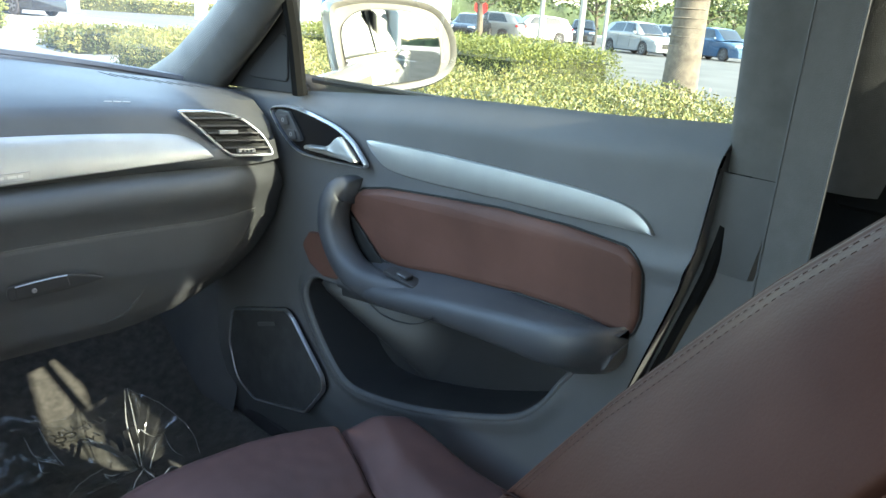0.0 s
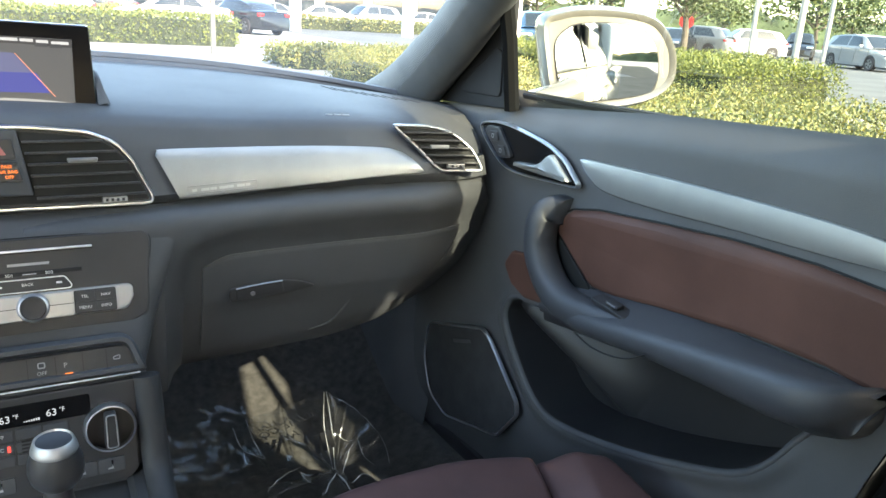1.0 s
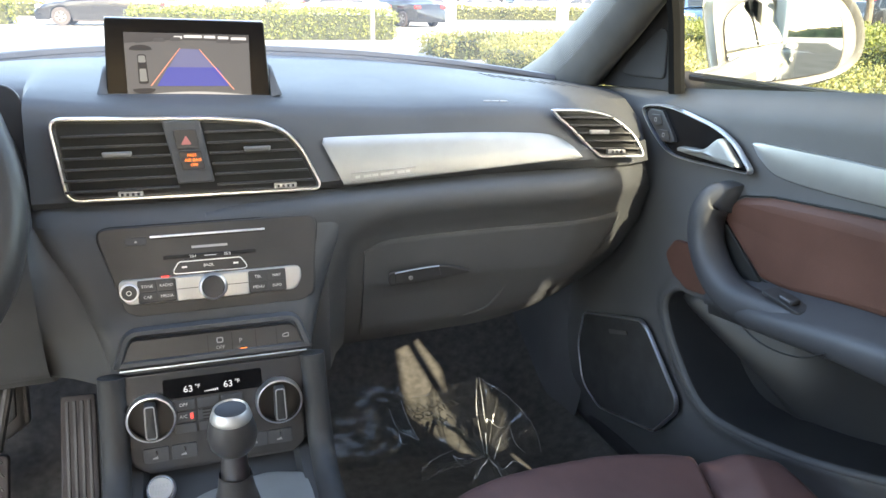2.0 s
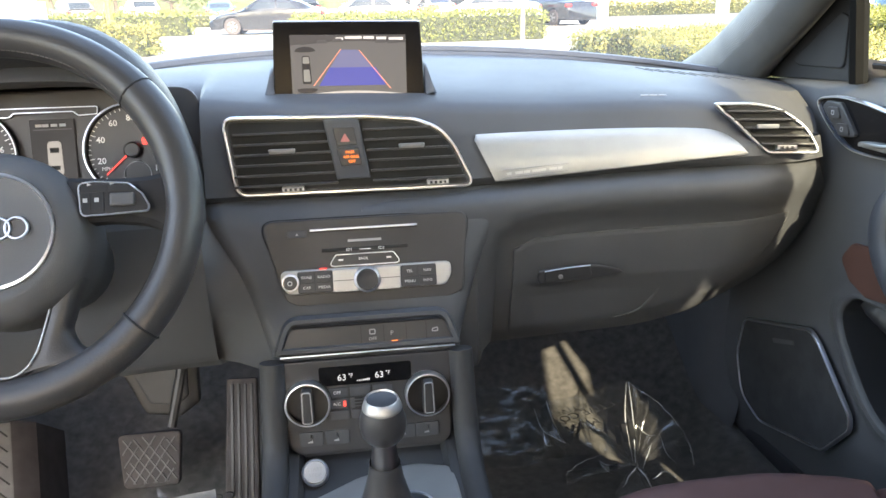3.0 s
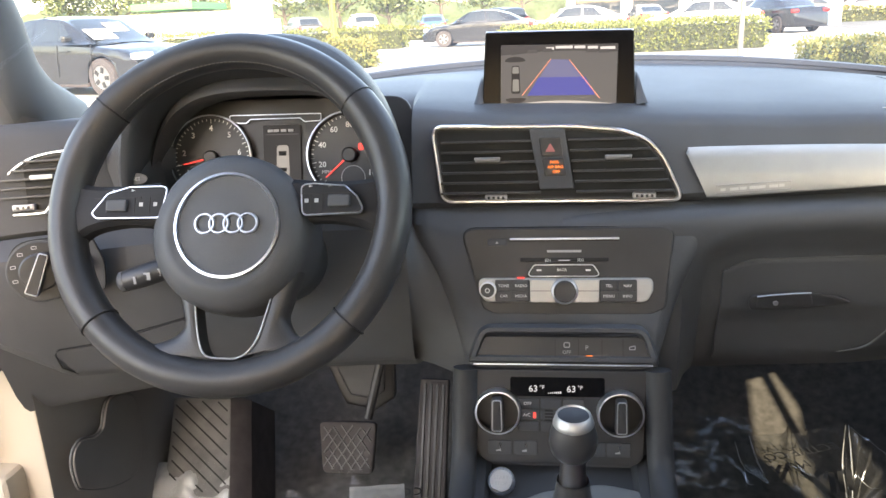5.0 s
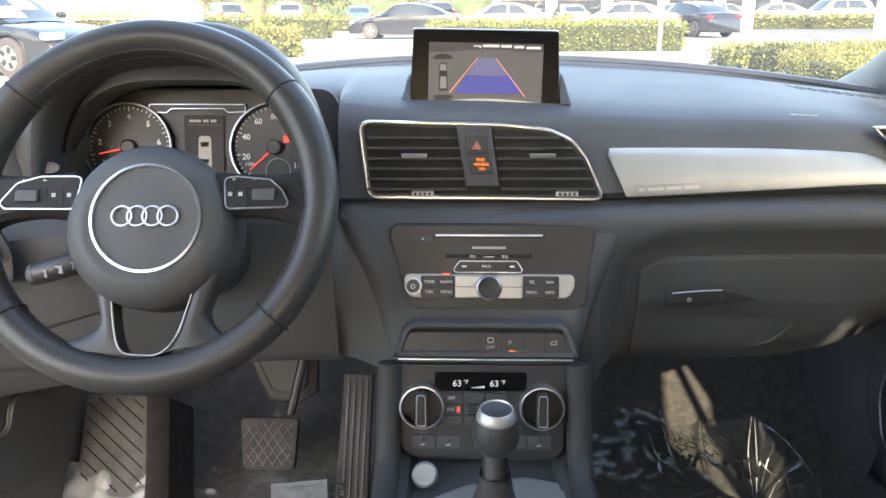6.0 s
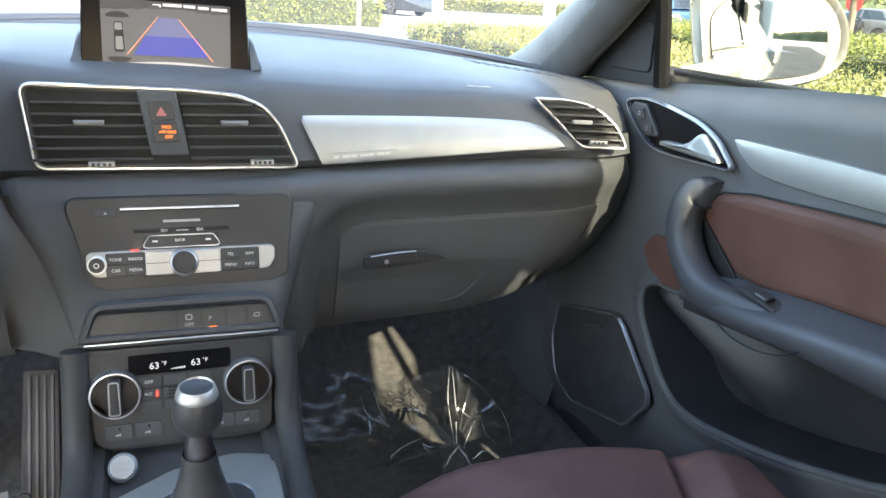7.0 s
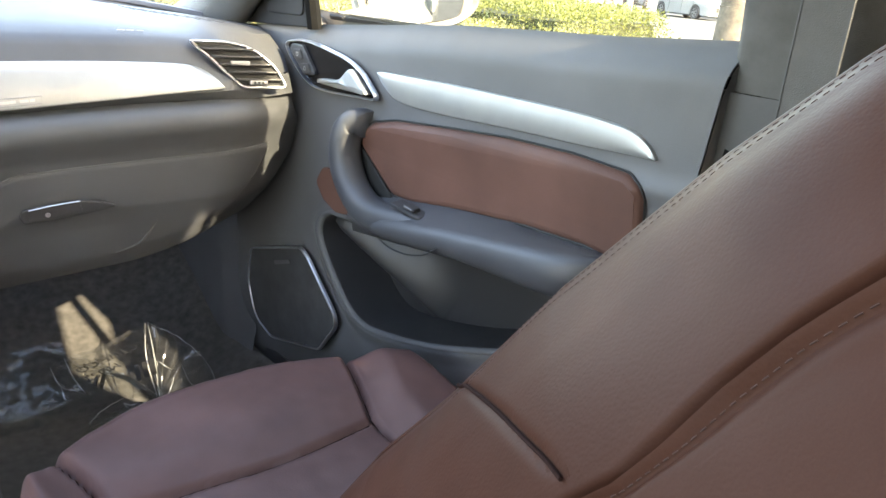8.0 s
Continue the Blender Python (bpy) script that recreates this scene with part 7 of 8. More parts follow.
def car_mesh(name, paint, label, suv, group="parked cars"):
    """A parked car at the origin, nose towards +y."""
    L, W, H = (4.75, 1.90, 1.70) if suv else (4.75, 1.84, 1.47)
    c = thing(name, (0, 0, 0), label, "car", group)
    hood_h, belt = (1.02, 1.08) if suv else (0.92, 0.985)
    ys = [-L / 2, -L / 2 + 0.08, -L / 2 + 0.5, -0.9, 0.2, 1.05, L / 2 - 0.55, L / 2 - 0.1, L / 2]
    tops = [0.62, belt - 0.02, belt + 0.02, belt, belt - 0.02, hood_h, hood_h - 0.08, hood_h - 0.26, 0.50]
    wid = [0.80, 0.90, 0.97, 1.0, 1.0, 0.99, 0.95, 0.86, 0.74]
    rows = []
    for k in range(65):
        y = -L / 2 + L * (0.5 - 0.5 * math.cos(math.pi * k / 64))
        t = sum(interp(y + d, ys, tops) for d in (-0.10, -0.05, 0, 0.05, 0.10)) / 5
        h = W / 2 * sum(interp(y + d, ys, wid) for d in (-0.12, -0.06, 0, 0.06, 0.12)) / 5
        arch = 0.0
        for a in (-L / 2 + 0.95, L / 2 - 0.95):
            if abs(y - a) < 0.40:
                arch = max(arch, 0.345 + math.sqrt(0.40 ** 2 - (y - a) ** 2) - 0.02)
        lo = max(0.22, arch)
        mid = max(0.60, lo + 0.01)
        rows.append([(-h * 0.93, y, lo), (-h * 0.985, y, lo + 0.01), (-h, y, lo * 0.5 + mid * 0.5), (-h * 0.985, y, min(mid, t - 0.05)), (-h * 1.0, y, min(mid + 0.05, t - 0.045)), (-h * 0.965, y, t - 0.03), (-h * 0.92, y, t - 0.006), (-h * 0.75, y, t + 0.006), (0, y, t + 0.035), (h * 0.75, y, t + 0.006), (h * 0.92, y, t - 0.006), (h * 0.965, y, t - 0.03), (h * 1.0, y, min(mid + 0.05, t - 0.045)), (h * 0.985, y, min(mid, t - 0.05)), (h, y, lo * 0.5 + mid * 0.5), (h * 0.985, y, lo + 0.01), (h * 0.93, y, lo)])
    for s in (-1, 1):
        for y in (-0.75, 0.30, 1.22):
            part("door_gap", tube([(s * W / 2 * 1.001, y, 0.36), (s * W / 2 * 1.003, y + 0.02, 0.64), (s * W / 2 * 0.97, y + 0.04, belt - 0.05)], 0.006, 4), DEEP, c)
        part("sill", box(s * W * 0.46, 0, 0.24, 0.10, L - 2.7, 0.14, 0.03), RUBBER, c)
        for y in (-0.55, 0.55):
            part("door_pull", box(s * W * 0.502, y, belt - 0.16, 0.03, 0.20, 0.03, 0.008), paint, c)
    part("body", loft(rows, caps=True), paint, c, smooth=40)
    gy = ([-L / 2 + 0.10, -L / 2 + 0.45, -1.2, -0.2, 0.45, 1.20] if suv else [-1.95, -1.25, -0.75, -0.2, 0.35, 1.25])
    gt = ([belt + 0.02, H - 0.12, H - 0.03, H, H - 0.05, belt - 0.02] if suv else [belt - 0.02, H - 0.16, H - 0.03, H, H - 0.05, belt - 0.08])

    def top(y):
        return sum(interp(y + d, gy, gt) for d in (-0.12, -0.08, -0.04, 0, 0.04, 0.08, 0.12)) / 7

    def skin(y, q, s, lift=0.0):
        """A point on the cabin's flank: q from the belt (0) to the roof's edge (1)."""
        t = max(top(y), belt - 0.04)
        return (s * (W / 2 * (0.945 - 0.245 * q ** 1.25) + lift), y, belt - 0.05 + (t - belt + 0.05 - 0.035) * q)

    def crown(y, f, lift=0.0):
        """A point on the roof or a screen: f from -1 to 1 across."""
        t = max(top(y), belt - 0.04)
        return (f * W / 2 * 0.70, y, t - 0.035 * abs(f) ** 3 + lift)

    ys_g = [gy[0] + (gy[-1] - gy[0]) * k / 40 for k in range(41)]
    part("cabin", loft([[skin(y, q / 5, -1) for q in range(6)] + [crown(y, f / 4) for f in range(-4, 5)] + [skin(y, 1 - q / 5, 1) for q in range(6)] for y in ys_g]), paint, c, smooth=40)
    front, back = (0.50, 1.17) if suv else (0.40, 1.21), (gy[0] + 0.03, gy[1] - 0.02)
    for name, (y0, y1) in (("windscreen", front), ("rear_screen", back)):
        n = 1 if name == "windscreen" else -1
        part(name, loft([[Vector(crown(y0 + (y1 - y0) * k / 8, f / 6 * 0.93, 0.006)) + Vector((0, 0.006 * n, 0)) for f in range(-6, 7)] for k in range(9)]), CARGLASS, c, "dark tinted glass")
    for s in (-1, 1):
        for y0, y1, y2, y3 in (((-1.70, -0.42, -1.35, -0.42), (-0.34, 0.78, -0.34, 0.36)) if suv else ((-1.28, -0.42, -0.86, -0.42), (-0.34, 0.82, -0.34, 0.34))):
            part("side_window", loft([[skin((y0 + (y1 - y0) * k / 8) * (1 - q) + (y2 + (y3 - y2) * k / 8) * q, 0.16 + 0.74 * q, s, 0.006) for k in range(9)] for q in (0, 0.25, 0.5, 0.75, 1)]), CARGLASS, c, "dark tinted glass")
        for y in (-L / 2 + 0.95, L / 2 - 0.95):
            w = part("wheel", lathe([(0.20, -0.11), (0.33, -0.11), (0.345, -0.08), (0.345, 0.08), (0.33, 0.11), (0.22, 0.11)], Matrix.Translation((s * (W / 2 - 0.12), y, 0.345)) @ pose(0, 0, 0, 0, 90, 0), 24), RUBBER, c)
            part("rim", lathe([(0.215, -0.02), (0.215, 0.105), (0.19, 0.10), (0.06, 0.115), (0.0, 0.115)], Matrix.Translation((s * (W / 2 - 0.12), y, 0.345)) @ pose(0, 0, 0, 0, 90 * s, 0), 20), ALLOY, w, "alloy rim")
            for k in range(5):
                part("spoke_gap", box(0.0, 0.135, 0.112, 0.07, 0.10, 0.012, 0.004, Matrix.Translation((s * (W / 2 - 0.12), y, 0.345)) @ pose(0, 0, 0, 0, 90 * s, 0) @ pose(0, 0, 0, 0, 0, 72 * k)), DEEP, w)
        part("headlamp", box(s * (W / 2 - 0.30), L / 2 - 0.16, hood_h - 0.22, 0.38, 0.20, 0.13, 0.04), CHROME, c, "clear headlamp")
        part("tail_lamp", box(s * (W / 2 - 0.22), -L / 2 + 0.10, belt - 0.14, 0.30, 0.14, 0.14, 0.04), TAILRED, c, "red tail lamp")
        part("door_mirror", box(s * (W / 2 + 0.06), 0.75, belt + 0.06, 0.18, 0.10, 0.12, 0.03), paint, c)
    part("grille", box(0, L / 2 - 0.02, 0.52, 0.80, 0.06, 0.26, 0.04), DEEP, c)
    return c


ALLOY = mat("alloy", (0.16, 0.16, 0.165), 0.35, 0.6, vary=0.05)
CARGLASS = mat("car_glass", (0.02, 0.025, 0.03), 0.06, vary=0.02, rough_vary=0.02)
TAILRED = mat("tail_red", (0.35, 0.02, 0.02), 0.2)


def paint(name, color):
    return mat(name, color, 0.22, vary=0.03, scale=2, coat=0.3)


P = {"black": paint("black_car_paint", (0.012, 0.013, 0.016)), "white": paint("white_car_paint", (0.50, 0.50, 0.49)), "silver": paint("silver_car_paint", (0.22, 0.225, 0.23)), "blue": paint("blue_car_paint", (0.03, 0.07, 0.13)), "grey": paint("grey_car_paint", (0.10, 0.105, 0.11)), "red": paint("red_car_paint", (0.35, 0.02, 0.02))}
protos = {}


def park(kind_key, color, x, y, turn, z=0.0):
    key = (kind_key, color)
    m = Matrix.Translation((x, y, z)) @ pose(0, 0, 0, 0, 0, turn)
    if key not in protos:
        kind_word = "sport utility vehicle" if kind_key == "suv" else "saloon car"
        protos[key] = car_mesh("parked_car", P[color], f"parked {color} {kind_word} with dark windows", kind_key == "suv")
        protos[key].matrix_basis = m
        ORIGIN[protos[key].name] = Vector((0, 0, 0))
    else:
        copy_thing(protos[key], m)


slab("pavement_island", -15.0, -5.8, 12.4, 19.0, 0.1, CONCRETE, "raised concrete island with a kerb under the black car")
park("sedan", "black", -8.98, 14.78, 250, 0.1)
for x, y, k, c, tn in ((46, 33.5, "suv", "black", 125), (40, 33.0, "suv", "white", 60), (36, 33.5, "suv", "grey", 20), (33.5, 32.5, "sedan", "black", 120), (37.5, 23.5, "suv", "silver", 160), (42, 24.0, "suv", "silver", 160), (40.5, 20.5, "suv", "blue", 160), (32, 36, "sedan", "grey", 60), (19.5, 26.5, "suv", "blue", 150), (28, 30, "sedan", "black", 130)):
    park(k, c, x, y, tn)
for i, (k, c) in enumerate((("sedan", "black"), ("sedan", "grey"), ("sedan", "white"), ("suv", "silver"), ("sedan", "grey"), ("sedan", "white"))):
    park(k, c, (9.8, 15.0, 18.5, 22.0, 12.5, 26.0)[i], (35.5, 49.0, 49.0, 49.0, 50.5, 49.0)[i], (20, 90, 80, 100, 80, 70)[i])
for i, (k, c) in enumerate((("sedan", "grey"), ("sedan", "white"), ("suv", "black"), ("sedan", "blue"), ("suv", "white"), ("suv", "grey"), ("sedan", "silver"), ("suv", "red"), ("sedan", "blue"), ("suv", "silver"))):
    park(k, c, 6.5 - 4.6 * i, 52 + 1.5 * (i % 2), 8 + 12 * (i % 3))
park("sedan", "white", 6.5, 34.0, 80)
park("sedan", "black", -2.6, 34.0, 84)
park("sedan", "silver", 1.4, 35.0, 84)
CARPLACE = Matrix.Translation((-8.98, 14.78, 0.1)) @ pose(0, 0, 0, 0, 0, 250)
notice = thing("paper_notice", (-8.1, 14.9, 1.3), "white paper notices on the black car's windscreen", "paper")
for x, y, z, w, h in ((0.36, 0.93, 1.107, 0.55, 0.34), (-0.18, 0.72, 1.230, 0.42, 0.30)):
    part("sheet", plate([(-w / 2, h / 2), (w / 2, h / 2), (w / 2, -h / 2), (-w / 2, -h / 2)], 0.004, CARPLACE @ Matrix.Translation((x, y, z)) @ pose(0, 0, 0, -32.4, 0, 0), 0.001), WHITEMARK, notice)


def tree(x, y, h, r, n, trunk_r=0.14, size=0.11, label="leafy green tree beside the car park"):
    t = thing("tree", (x, y, 0), label, "tree", "trees round the car park")
    path = spline([(x, y, -0.1), (x + 0.05, y, h * 0.25), (x - 0.08, y + 0.1, h * 0.5), (x, y, h * 0.8)], 10)
    part("trunk", tube(path, [trunk_r * (1 - 0.07 * k) for k in range(10)], 9), BARK, t)
    pts = []
    for k in range(7):
        a = 2.4 * k
        s = path[4 + k % 4]
        e = s + Vector((math.cos(a) * r * 0.7, math.sin(a) * r * 0.7, h * 0.16))
        part("limb", tube([s, (s + e) / 2 + Vector((0, 0, 0.2)), e], [trunk_r * 0.4, trunk_r * 0.3, trunk_r * 0.12], 6), BARK, t)
    blobs = [(Vector((x + rng.gauss(0, r * 0.5), y + rng.gauss(0, r * 0.5), h * rng.uniform(0.5, 1.0))), r * rng.uniform(0.22, 0.42)) for _ in range(26)]
    for _ in range(n):
        c, br = rng.choice(blobs)
        d = Vector((rng.gauss(0, 1), rng.gauss(0, 1), rng.gauss(0, 1))).normalized()
        pts.append((c + d * br * rng.uniform(0.5, 1.05), d))
    leaf_object("crown", pts, size, LEAF_TREE, t)


tree(20.8, 19.8, 5.0, 2.6, 14000)
for k in range(34):
    a = radians(-40 + 3.6 * k + rng.uniform(-1.5, 1.5))
    d = rng.uniform(66, 92)
    tree(d * math.sin(a), d * math.cos(a), rng.uniform(4.0, 7.5), rng.uniform(3.0, 4.6), 2600, 0.2, 0.34)


def post(name, x, y, h, r, material, label, category):
    p = thing(name, (x, y, 0), label, category)
    rows = [(r * 1.15, -0.1), (r * 1.1, 0.3), (r, h * 0.5), (r * 0.85, h)]
    part("shaft", lathe(rows, Matrix.Translation((x, y, 0)), 14), material, p)
    return p


palm = thing("palm_tree", (8.9, 5.0, 0), "pale ringed palm trunk behind the hedge", "tree")
part("trunk", tube([(8.9, 5.0, -0.1), (8.92, 5.0, 1.2), (8.95, 5.02, 2.6), (8.95, 5.05, 6.0)], [0.24, 0.205, 0.20, 0.19], 16), BARK, palm)
for z in [0.1 + 0.11 * k for k in range(40)]:
    part("ring", lathe([(0.205, -0.012), (0.215, 0), (0.205, 0.012)], Matrix.Translation((8.92, 5.01, z)), 14), BARK, palm)
fr = []
for k in range(18):
    a = 2 * math.pi * k / 18
    for j in range(120):
        f = j / 120
        fr.append((Vector((8.95 + math.cos(a) * 2.0 * f, 5.05 + math.sin(a) * 2.0 * f, 6.0 + 0.9 * math.sin(f * 2.6) - 0.9 * f * f)), Vector((0, 0, -0.4))))
leaf_object("fronds", fr, 0.45, LEAF_TREE, palm)
post("street_lamp", 31.1, 25.3, 9, 0.10, POLE, "tall grey car park lamp post", "lamp post")
post("street_lamp", 32.3, 23.7, 9, 0.14, POLE, "tall grey car park lamp post", "lamp post")
post("street_lamp", 36.0, 24.8, 9, 0.10, POLE, "tall grey car park lamp post", "lamp post")
post("street_lamp", 22.0, 26.0, 9, 0.10, POLE, "tall grey car park lamp post", "lamp post")
post("signpost", 4.72, 19.8, 2.6, 0.06, WHITEPAINT, "white square post beside the hedge", "post")
post("bollard", -6.9, 26.0, 2.6, 0.09, mat("yellow_paint", (0.55, 0.36, 0.03), 0.5), "tall yellow painted post beside the drive", "post")
stop = post("stop_sign", 29.1, 27.6, 2.2, 0.04, POLE, "red octagonal traffic sign on a post", "traffic sign")
part("plate", plate(rounded([(0.36 * math.cos(math.pi / 8 + k * math.pi / 4), 0.36 * math.sin(math.pi / 8 + k * math.pi / 4)) for k in range(8)], 0.01, 1), 0.02, Matrix.Translation((29.0, 27.5, 1.75)) @ pose(0, 0, 0, 90, 0, -47), 0.005), P["red"], stop, "red octagonal plate")

WALLW = mat("white_render", (0.72, 0.71, 0.68), 0.8, vary=0.05, scale=1.5, grain=0.3, grain_scale=60)
canopy = thing("showroom_canopy", (17.2, 18.3, 0), "white columns of a dealership canopy", "building")
for x, y in ((17.2, 18.3), (14.6, 21.4), (20.4, 40.0), (14.5, 42.0), (-7.0, 18.9)):
    part("column", box(x, y, 2.2, 0.85 if y < 20 else 0.5, 0.5, 4.6, 0.02), WALLW, canopy)
bld = thing("showroom", (20, 62, 0), "long white dealership building beyond the parked cars", "building")
part("wall", box(22, 62, 2.6, 40, 8, 5.4, 0.05), WALLW, bld)
for k in range(10):
    part("window", box(4 + 4 * k, 57.96, 1.7, 3.2, 0.1, 2.6, 0.03), CARGLASS, bld)
hut = thing("kiosk", (-13.5, 28.0, 0), "white kiosk with a green roof edge", "building")
part("wall", box(-14.6, 29.5, 0.90, 7.2, 3.0, 1.8, 0.03), WALLW, hut)
part("column", box(-10.43, 28.3, 2.0, 0.66, 0.6, 4.0, 0.03), WALLW, hut)
part("plinth", box(-9.83, 28.3, 0.72, 0.52, 0.6, 1.44, 0.03), WALLW, hut)
part("roof", box(-13.8, 29.5, 2.05, 2.4, 3.2, 0.25, 0.03), mat("green_roof", (0.05, 0.22, 0.06), 0.6), hut)
rows = []
for k in range(721):
    a = 2 * math.pi * k / 720
    c, n = math.cos(a), math.sin(a)
    h = 4.6 + 1.6 * noise.noise((c * 6, n * 6, 0)) + 1.2 * noise.noise((c * 25, n * 25, 3)) + 0.9 * noise.noise((c * 90, n * 90, 5))
    rows.append([(130 * n, 130 * c, -0.5), (130 * n, 130 * c, h * 0.4), (131 * n, 131 * c, h * 0.75), (133 * n, 133 * c, h)])
part("backdrop", loft(rows), mat("far_woods", (0.06, 0.08, 0.035), 0.95, vary=0.4, scale=0.25, grain=0.6, grain_scale=2), kind="structure", label="band of distant trees round the car park")


# ---- clear protective film on the footwell carpets ----
FILM = clear("clear_film", (0.95, 0.96, 0.95), 0.020, 0.05, 0.004)
INK = mat("black_ink", (0.02, 0.02, 0.02), 0.6)


def film_sheet(name, x0, x1, y0, y1, seed, label, peaks, n=32, flat=11):
    """A sheet of thin film, creased into flat facets, with a few standing peaks of (x, y, radius, height)."""
    t = thing(name, ((x0 + x1) / 2, (y0 + y1) / 2, carpet_height((x0 + x1) / 2, (y0 + y1) / 2)), label, "film")
    dice = random.Random(seed)
    rows = []
    for j in range(n + 1):
        row = []
        for i in range(n + 1):
            x = x0 + (x1 - x0) * (i + dice.uniform(-0.35, 0.35)) / n
            y = y0 + (y1 - y0) * (j + dice.uniform(-0.35, 0.35)) / n
            h = carpet_height(x, y) + 0.007 + 0.012 * (0.5 + noise.noise((x * 6 + seed, y * 6, seed))) + dice.uniform(0, 0.0025)
            for px, py, r, hh in peaks:
                h += hh * max(0.0, 1 - math.hypot((x - px) / r, (y - py) / (r * 1.6)))
            row.append((x, y, h))
        rows.append(row)
    bm = loft(rows)
    bmesh.ops.triangulate(bm, faces=bm.faces[:])
    part("sheet", bm, FILM, t, smooth=flat)
    return t


film = film_sheet("floor_film", 0.175, 0.36, 1.32, 1.50, 3.0, "crumpled clear film bag with black print on the carpet", ((0.31, 1.40, 0.06, 0.012),), n=20, flat=40)
film_d = film_sheet("floor_film", -0.62, -0.20, 0.95, 1.28, 8.0, "crumpled clear protective film on the driver's carpet", ((-0.60, 1.24, 0.06, 0.04), (-0.33, 1.22, 0.06, 0.05)))


BAGFILM = clear("bag_film", (0.93, 0.94, 0.93), 0.045, 0.09, 0.030)
# White scatter here stands for daylight mirrored in flaps on the driver's floor.
SHEENFILM = clear("sheen_film", (0.90, 0.91, 0.90), 0.10, 0.28, 0.20)
# Crease film with white mixed in, so the folds read as glints.
GLINTFILM = clear("glint_film", (0.90, 0.91, 0.90), 0.55, 0.20, 0.30)


def film_bag(gather, rim, parent):
    """A thin bag: pleats spread from the gathered neck to a rim of (x, y, z)."""
    neck, edge = Vector(gather), spline(rim, 96)
    dice = random.Random(12)
    pleat, up = [], 1
    while len(pleat) < len(edge):
        run, high = dice.randint(2, 6), dice.uniform(0.4, 1.0)
        pleat += [up * high * (1 - abs(2 * (k + 0.5) / run - 1)) for k in range(run)]
        up = -up
    rows = []
    for j in range(19):
        f = j / 18
        row = []
        for k, e in enumerate(edge):
            p = neck.lerp(e, f)
            p.z += 0.034 * math.sin(math.pi * f) * (0.6 + 0.8 * noise.noise((e.x * 9, e.y * 9, 1)))
            fold = 0.011 * pleat[k] * math.sin(math.pi * min(1.0, 0.12 + 0.8 * f)) + 0.006 * noise.noise((p.x * 45, p.y * 45, 4))
            row.append(p + Vector((0.35, -0.35, 0.87)) * fold)
        rows.append(row)
    bm = loft(rows)
    bmesh.ops.triangulate(bm, faces=bm.faces[:])
    part("bag", bm, BAGFILM, parent, "thin clear bag gathered at its neck", smooth=22)


def crease_line(pts, thick, parent):
    """A sharp doubled crease of the film, whitened to read as a glint."""
    path = [p + Vector((0, 0, 0.003 * noise.noise((p.x * 70, p.y * 70, 2)))) for p in spline(pts, 16)]
    part("crease", tube(path, [thick * (0.35 + 0.65 * math.sin(math.pi * k / 15)) * (1 + 0.5 * noise.noise((k * 0.9, pts[0][0] * 50, 0))) for k in range(16)], 6, 0.6), GLINTFILM, parent, "film crease whitened to look like a glint")


NECK = (0.437, 1.201, 0.472)
film_bag(NECK, [(0.347, 1.287, 0.440), (0.328, 1.400, 0.448), (0.353, 1.453, 0.458), (0.426, 1.440, 0.475), (0.466, 1.321, 0.560), (0.500, 1.262, 0.545), (0.523, 1.212, 0.520), (0.544, 1.206, 0.455)], film)
for width, line in (
        (0.0016, [(0.353, 1.453, 0.458), (0.347, 1.381, 0.457), (0.349, 1.313, 0.452)]),
        (0.0011, [(0.324, 1.439, 0.455), (0.321, 1.357, 0.455), (0.349, 1.313, 0.452)]),
        (0.0009, [(0.321, 1.357, 0.455), (0.318, 1.325, 0.448), (0.328, 1.318, 0.447)]),
        (0.0015, [(0.390, 1.243, 0.457), (0.401, 1.227, 0.458), (0.426, 1.209, 0.467)]),
        (0.0014, [(0.390, 1.243, 0.457), (0.393, 1.225, 0.453), (0.401, 1.210, 0.451)]),
        (0.0013, [(0.437, 1.201, 0.474), (0.452, 1.256, 0.520), (0.466, 1.321, 0.561)]),
        (0.0010, [(0.434, 1.204, 0.474), (0.440, 1.262, 0.523), (0.462, 1.322, 0.560)]),
        (0.0008, [(0.466, 1.321, 0.560), (0.500, 1.262, 0.545), (0.523, 1.212, 0.520)]),
        (0.0009, [(0.523, 1.212, 0.520), (0.536, 1.208, 0.490), (0.544, 1.206, 0.455)]),
        (0.0010, [(0.492, 1.232, 0.502), (0.495, 1.213, 0.482), (0.516, 1.211, 0.457)]),
        (0.0012, [(0.458, 1.251, 0.512), (0.470, 1.241, 0.502), (0.493, 1.251, 0.492)]),
        (0.0011, [(0.475, 1.227, 0.492), (0.458, 1.205, 0.482), (0.446, 1.189, 0.472)]),
        (0.0018, [(0.458, 1.179, 0.456), (0.485, 1.188, 0.462), (0.499, 1.180, 0.455)]),
        (0.0016, [(0.412, 1.179, 0.450), (0.424, 1.189, 0.462), (0.440, 1.197, 0.472)]),
        (0.0014, [(0.452, 1.158, 0.450), (0.446, 1.176, 0.464), (0.438, 1.192, 0.472)]),
        (0.0010, [(0.330, 1.242, 0.436), (0.362, 1.260, 0.446), (0.396, 1.256, 0.458)])):
    crease_line(line, width, film)
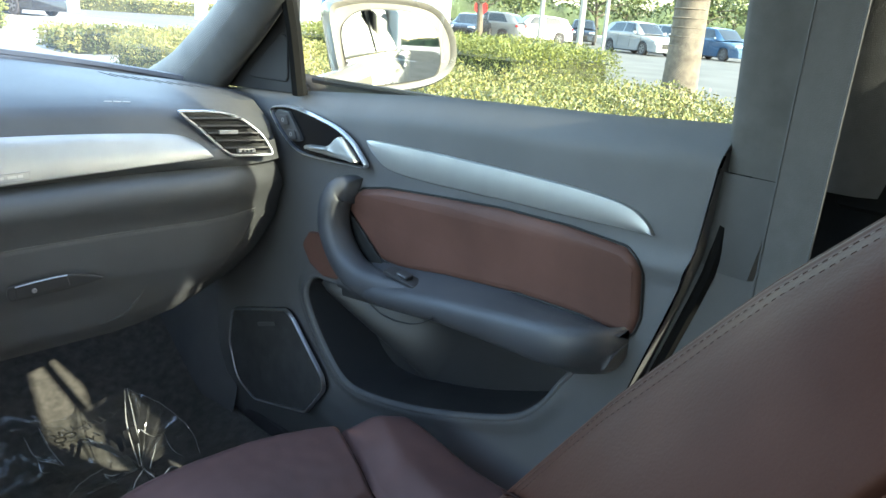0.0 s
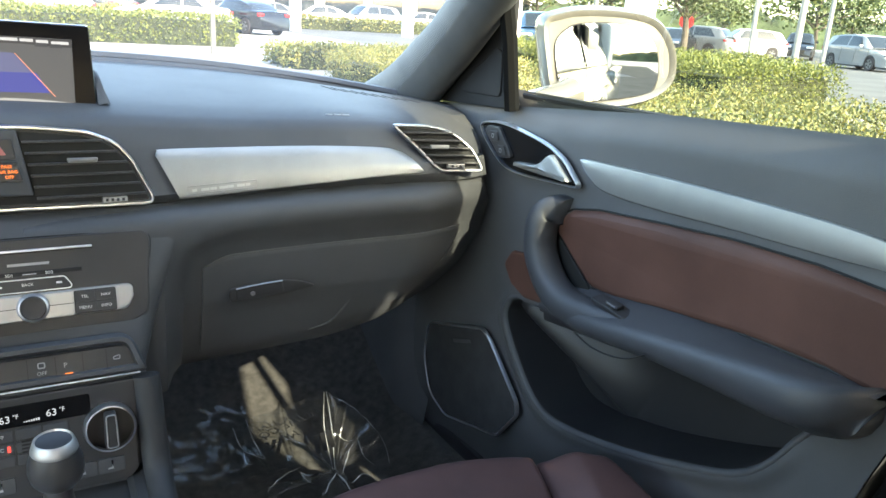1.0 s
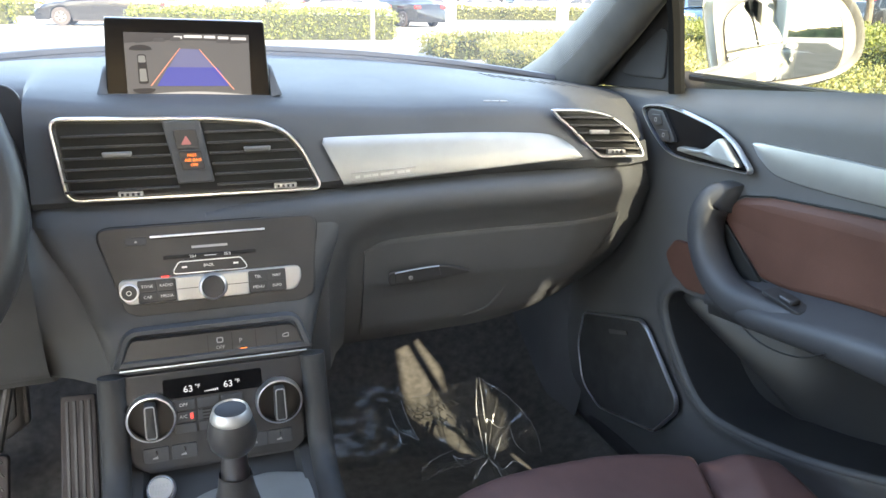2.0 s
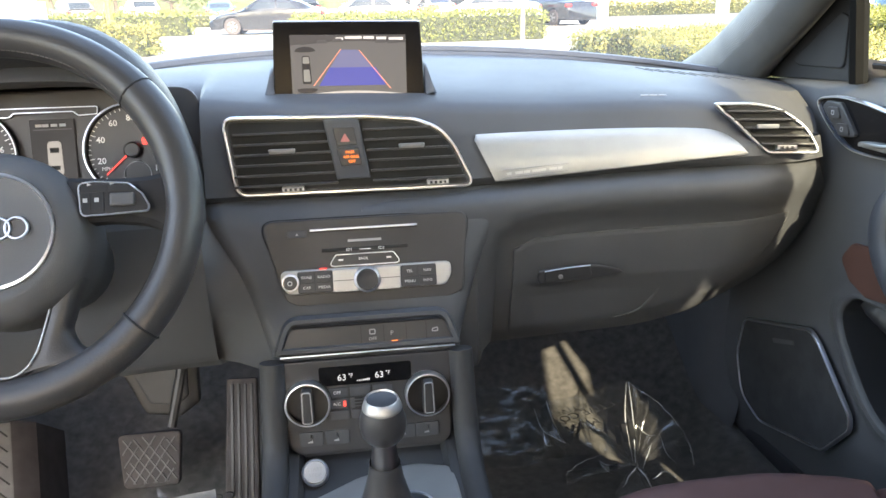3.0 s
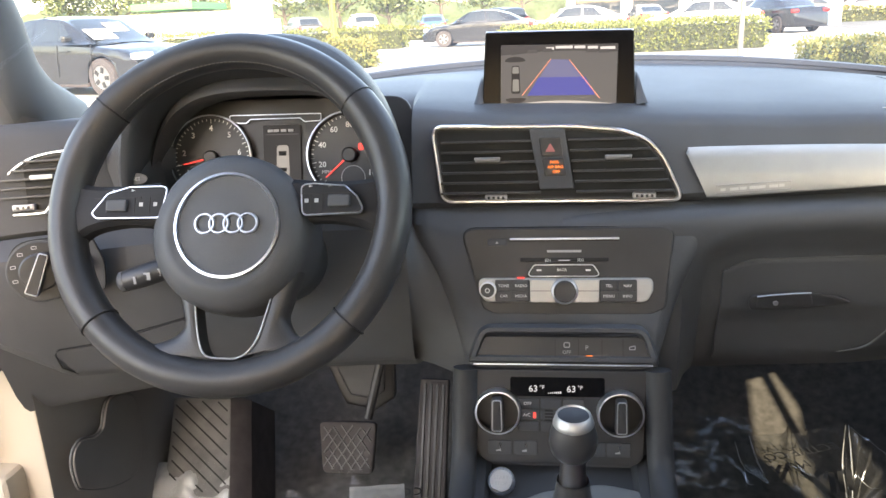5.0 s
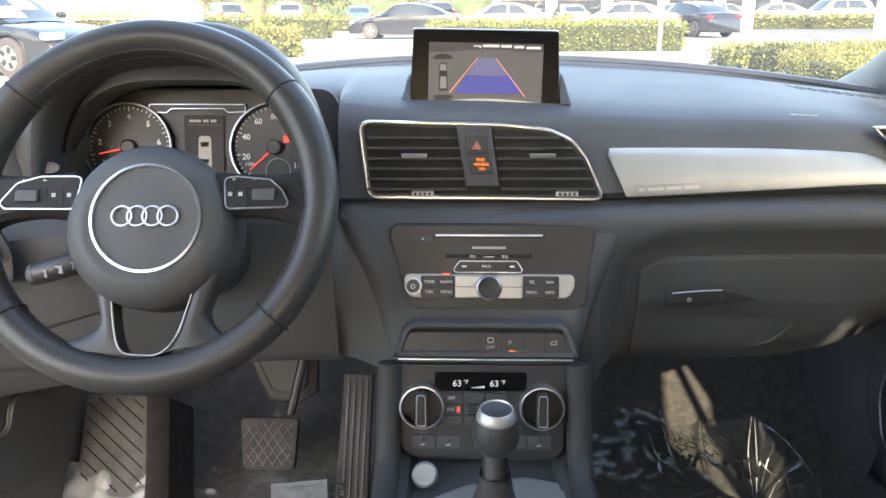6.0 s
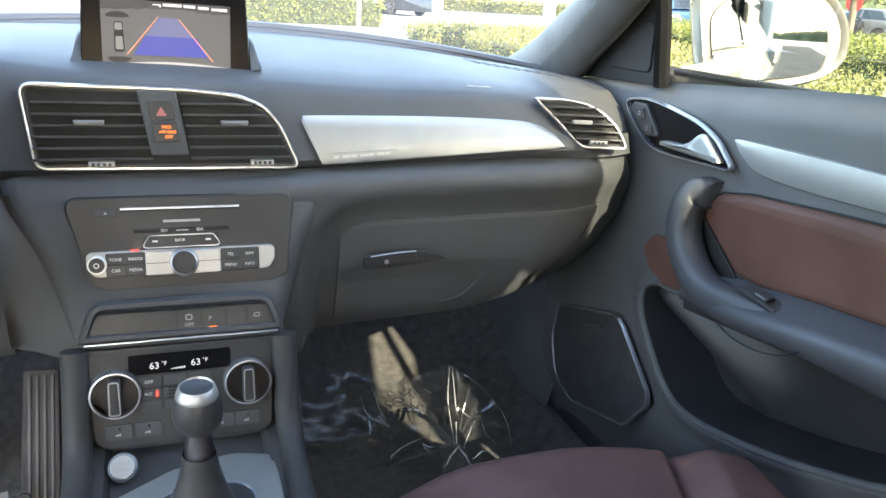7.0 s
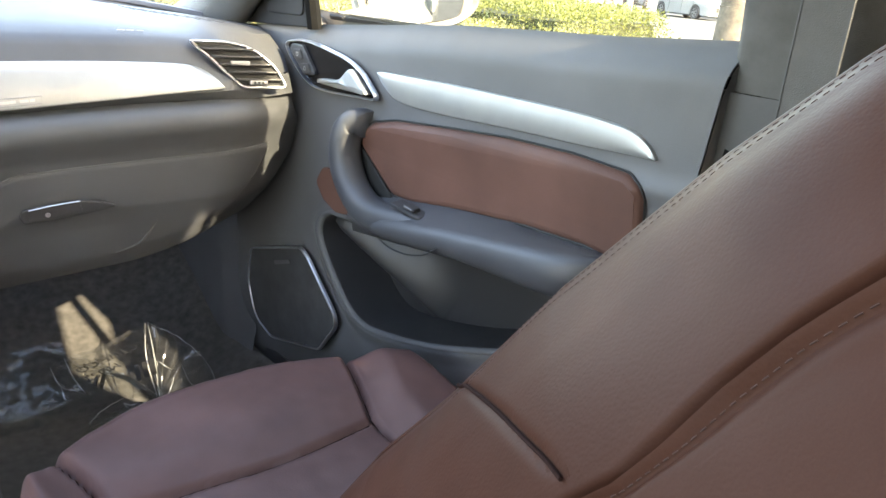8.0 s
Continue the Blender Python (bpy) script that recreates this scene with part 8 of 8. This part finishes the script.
for tip in ((0.330, 1.235, 0.434), (0.405, 1.160, 0.440), (0.460, 1.145, 0.440)):
    # loose ends of film beyond the neck
    neck, end = Vector(NECK), Vector(tip)
    across = (end - neck).cross(Vector((0, 0, 1))).normalized()
    rows = [[neck.lerp(end, j / 8) + across * (0.004 + 0.014 * j / 8) * (k / 6 - 1) + Vector((0, 0, 0.004 * ((k + j // 3) % 2) + 0.006 * noise.noise((k * 0.7, j * 0.5, tip[0] * 9)))) for k in range(13)] for j in range(9)]
    part("loose_end", loft(rows), BAGFILM, film, smooth=15)


def print_frame(x, y, turn, lift=0.045):
    return Matrix.Translation((x, y, carpet_height(x, y) + lift)) @ pose(0, 0, 0, 0, 0, turn) @ pose(0, 0, 0, -8, 0, 0)


for words, x, y in (("ECTIVE CO", 0.403, 1.338), ("MUST", 0.372, 1.291)):
    lettering(words, 0.028, Matrix.Translation((x, y, 0.500)) @ pose(0, 0, 0, 0, 0, 200), INK, "film_print", film)
for k in range(3):
    part("print_bar", flat([(-0.028, -0.004), (0.028, -0.004), (0.028, 0.004), (-0.028, 0.004)], Matrix.Translation((0.406 + 0.014 * k, 1.208 + 0.004 * k, 0.528)) @ pose(0, 0, 0, 0, 0, 255), 0), INK, film)
lettering("CO", 0.026, print_frame(-0.245, 1.262, 190, 0.05), INK, "film_print", film_d)
lettering("ST", 0.026, print_frame(-0.235, 1.225, 190, 0.05), INK, "film_print", film_d)


def drape(m, w, h, seed, parent, material=FILM):
    """A loose, wrinkled flap of the film in the frame m."""
    rows = []
    for j in range(25):
        row = []
        for i in range(31):
            u, v = w * (i / 30 - 0.5), h * (j / 24 - 0.5)
            edge = 1 + 0.10 * noise.noise((u * 25, seed, 0))
            z = 0.010 * noise.noise((u * 22, v * 22, seed)) + 0.005 * abs(noise.noise((u * 50, v * 50, seed + 2)))
            row.append(m @ Vector((u, v * edge, z)))
        rows.append(row)
    part("flap", loft(rows), material, parent, smooth=30)


lean = Matrix.Translation((-0.585, 1.168, 0.515)) @ Vector((-0.34, -0.58, 0.74)).to_track_quat("Z", "Y").to_matrix().to_4x4()
drape(lean, 0.13, 0.09, 2.0, film_d)
drape(face_frame((-0.285, 1.225, 0.465), 45, 20), 0.15, 0.10, 5.0, film_d)
drape(Matrix.Translation((-0.590, 1.170, 0.505)) @ Vector((0.05, -0.60, 0.80)).to_track_quat("Z", "Y").to_matrix().to_4x4(), 0.13, 0.085, 11.0, film_d, SHEENFILM)
drape(Matrix.Translation((-0.290, 1.205, 0.470)) @ Vector((0.10, -0.50, 0.86)).to_track_quat("Z", "Y").to_matrix().to_4x4(), 0.09, 0.05, 14.0, film_d, SHEENFILM)
drape(face_frame((-0.400, 1.200, 0.440), 60, 12), 0.20, 0.09, 9.0, film_d)


# ---- small marks on the dashboard ----
def on_top(x, f):
    """A point on the dashboard's top, f from the crease (0) to the windscreen (1)."""
    prof = dash_profile(x)
    a, b = Vector((x, *prof[8])), Vector((x, *prof[4]))
    pts = [prof[8], prof[7], prof[6], prof[5], prof[4]]
    k = min(3, int(f * 4))
    t = f * 4 - k
    return Vector((x, pts[k][0] * (1 - t) + pts[k + 1][0] * t, pts[k][1] * (1 - t) + pts[k + 1][1] * t))


for k in range(9):
    x = 0.470 + 0.0135 * k
    p, q = (Vector(upper_point(v.x, 6, v.y, v.z)) for v in (on_top(x, 0.70 - 0.012 * k), on_top(x + 0.010, 0.60 - 0.012 * k)))
    part("demister_slot", tube([p - Vector((0, 0, 0.0012)), q - Vector((0, 0, 0.0012))], 0.0022, 6), DEEP, dash)
for k in range(3):
    a, b = on_top(0.392 + 0.012 * k, 0.09), on_top(0.402 + 0.012 * k, 0.09)
    part("airbag_bar", tube([a + Vector((0, 0, 0.0003)), b + Vector((0, 0, 0.0003))], 0.0011, 5), GREYMARK, dash)
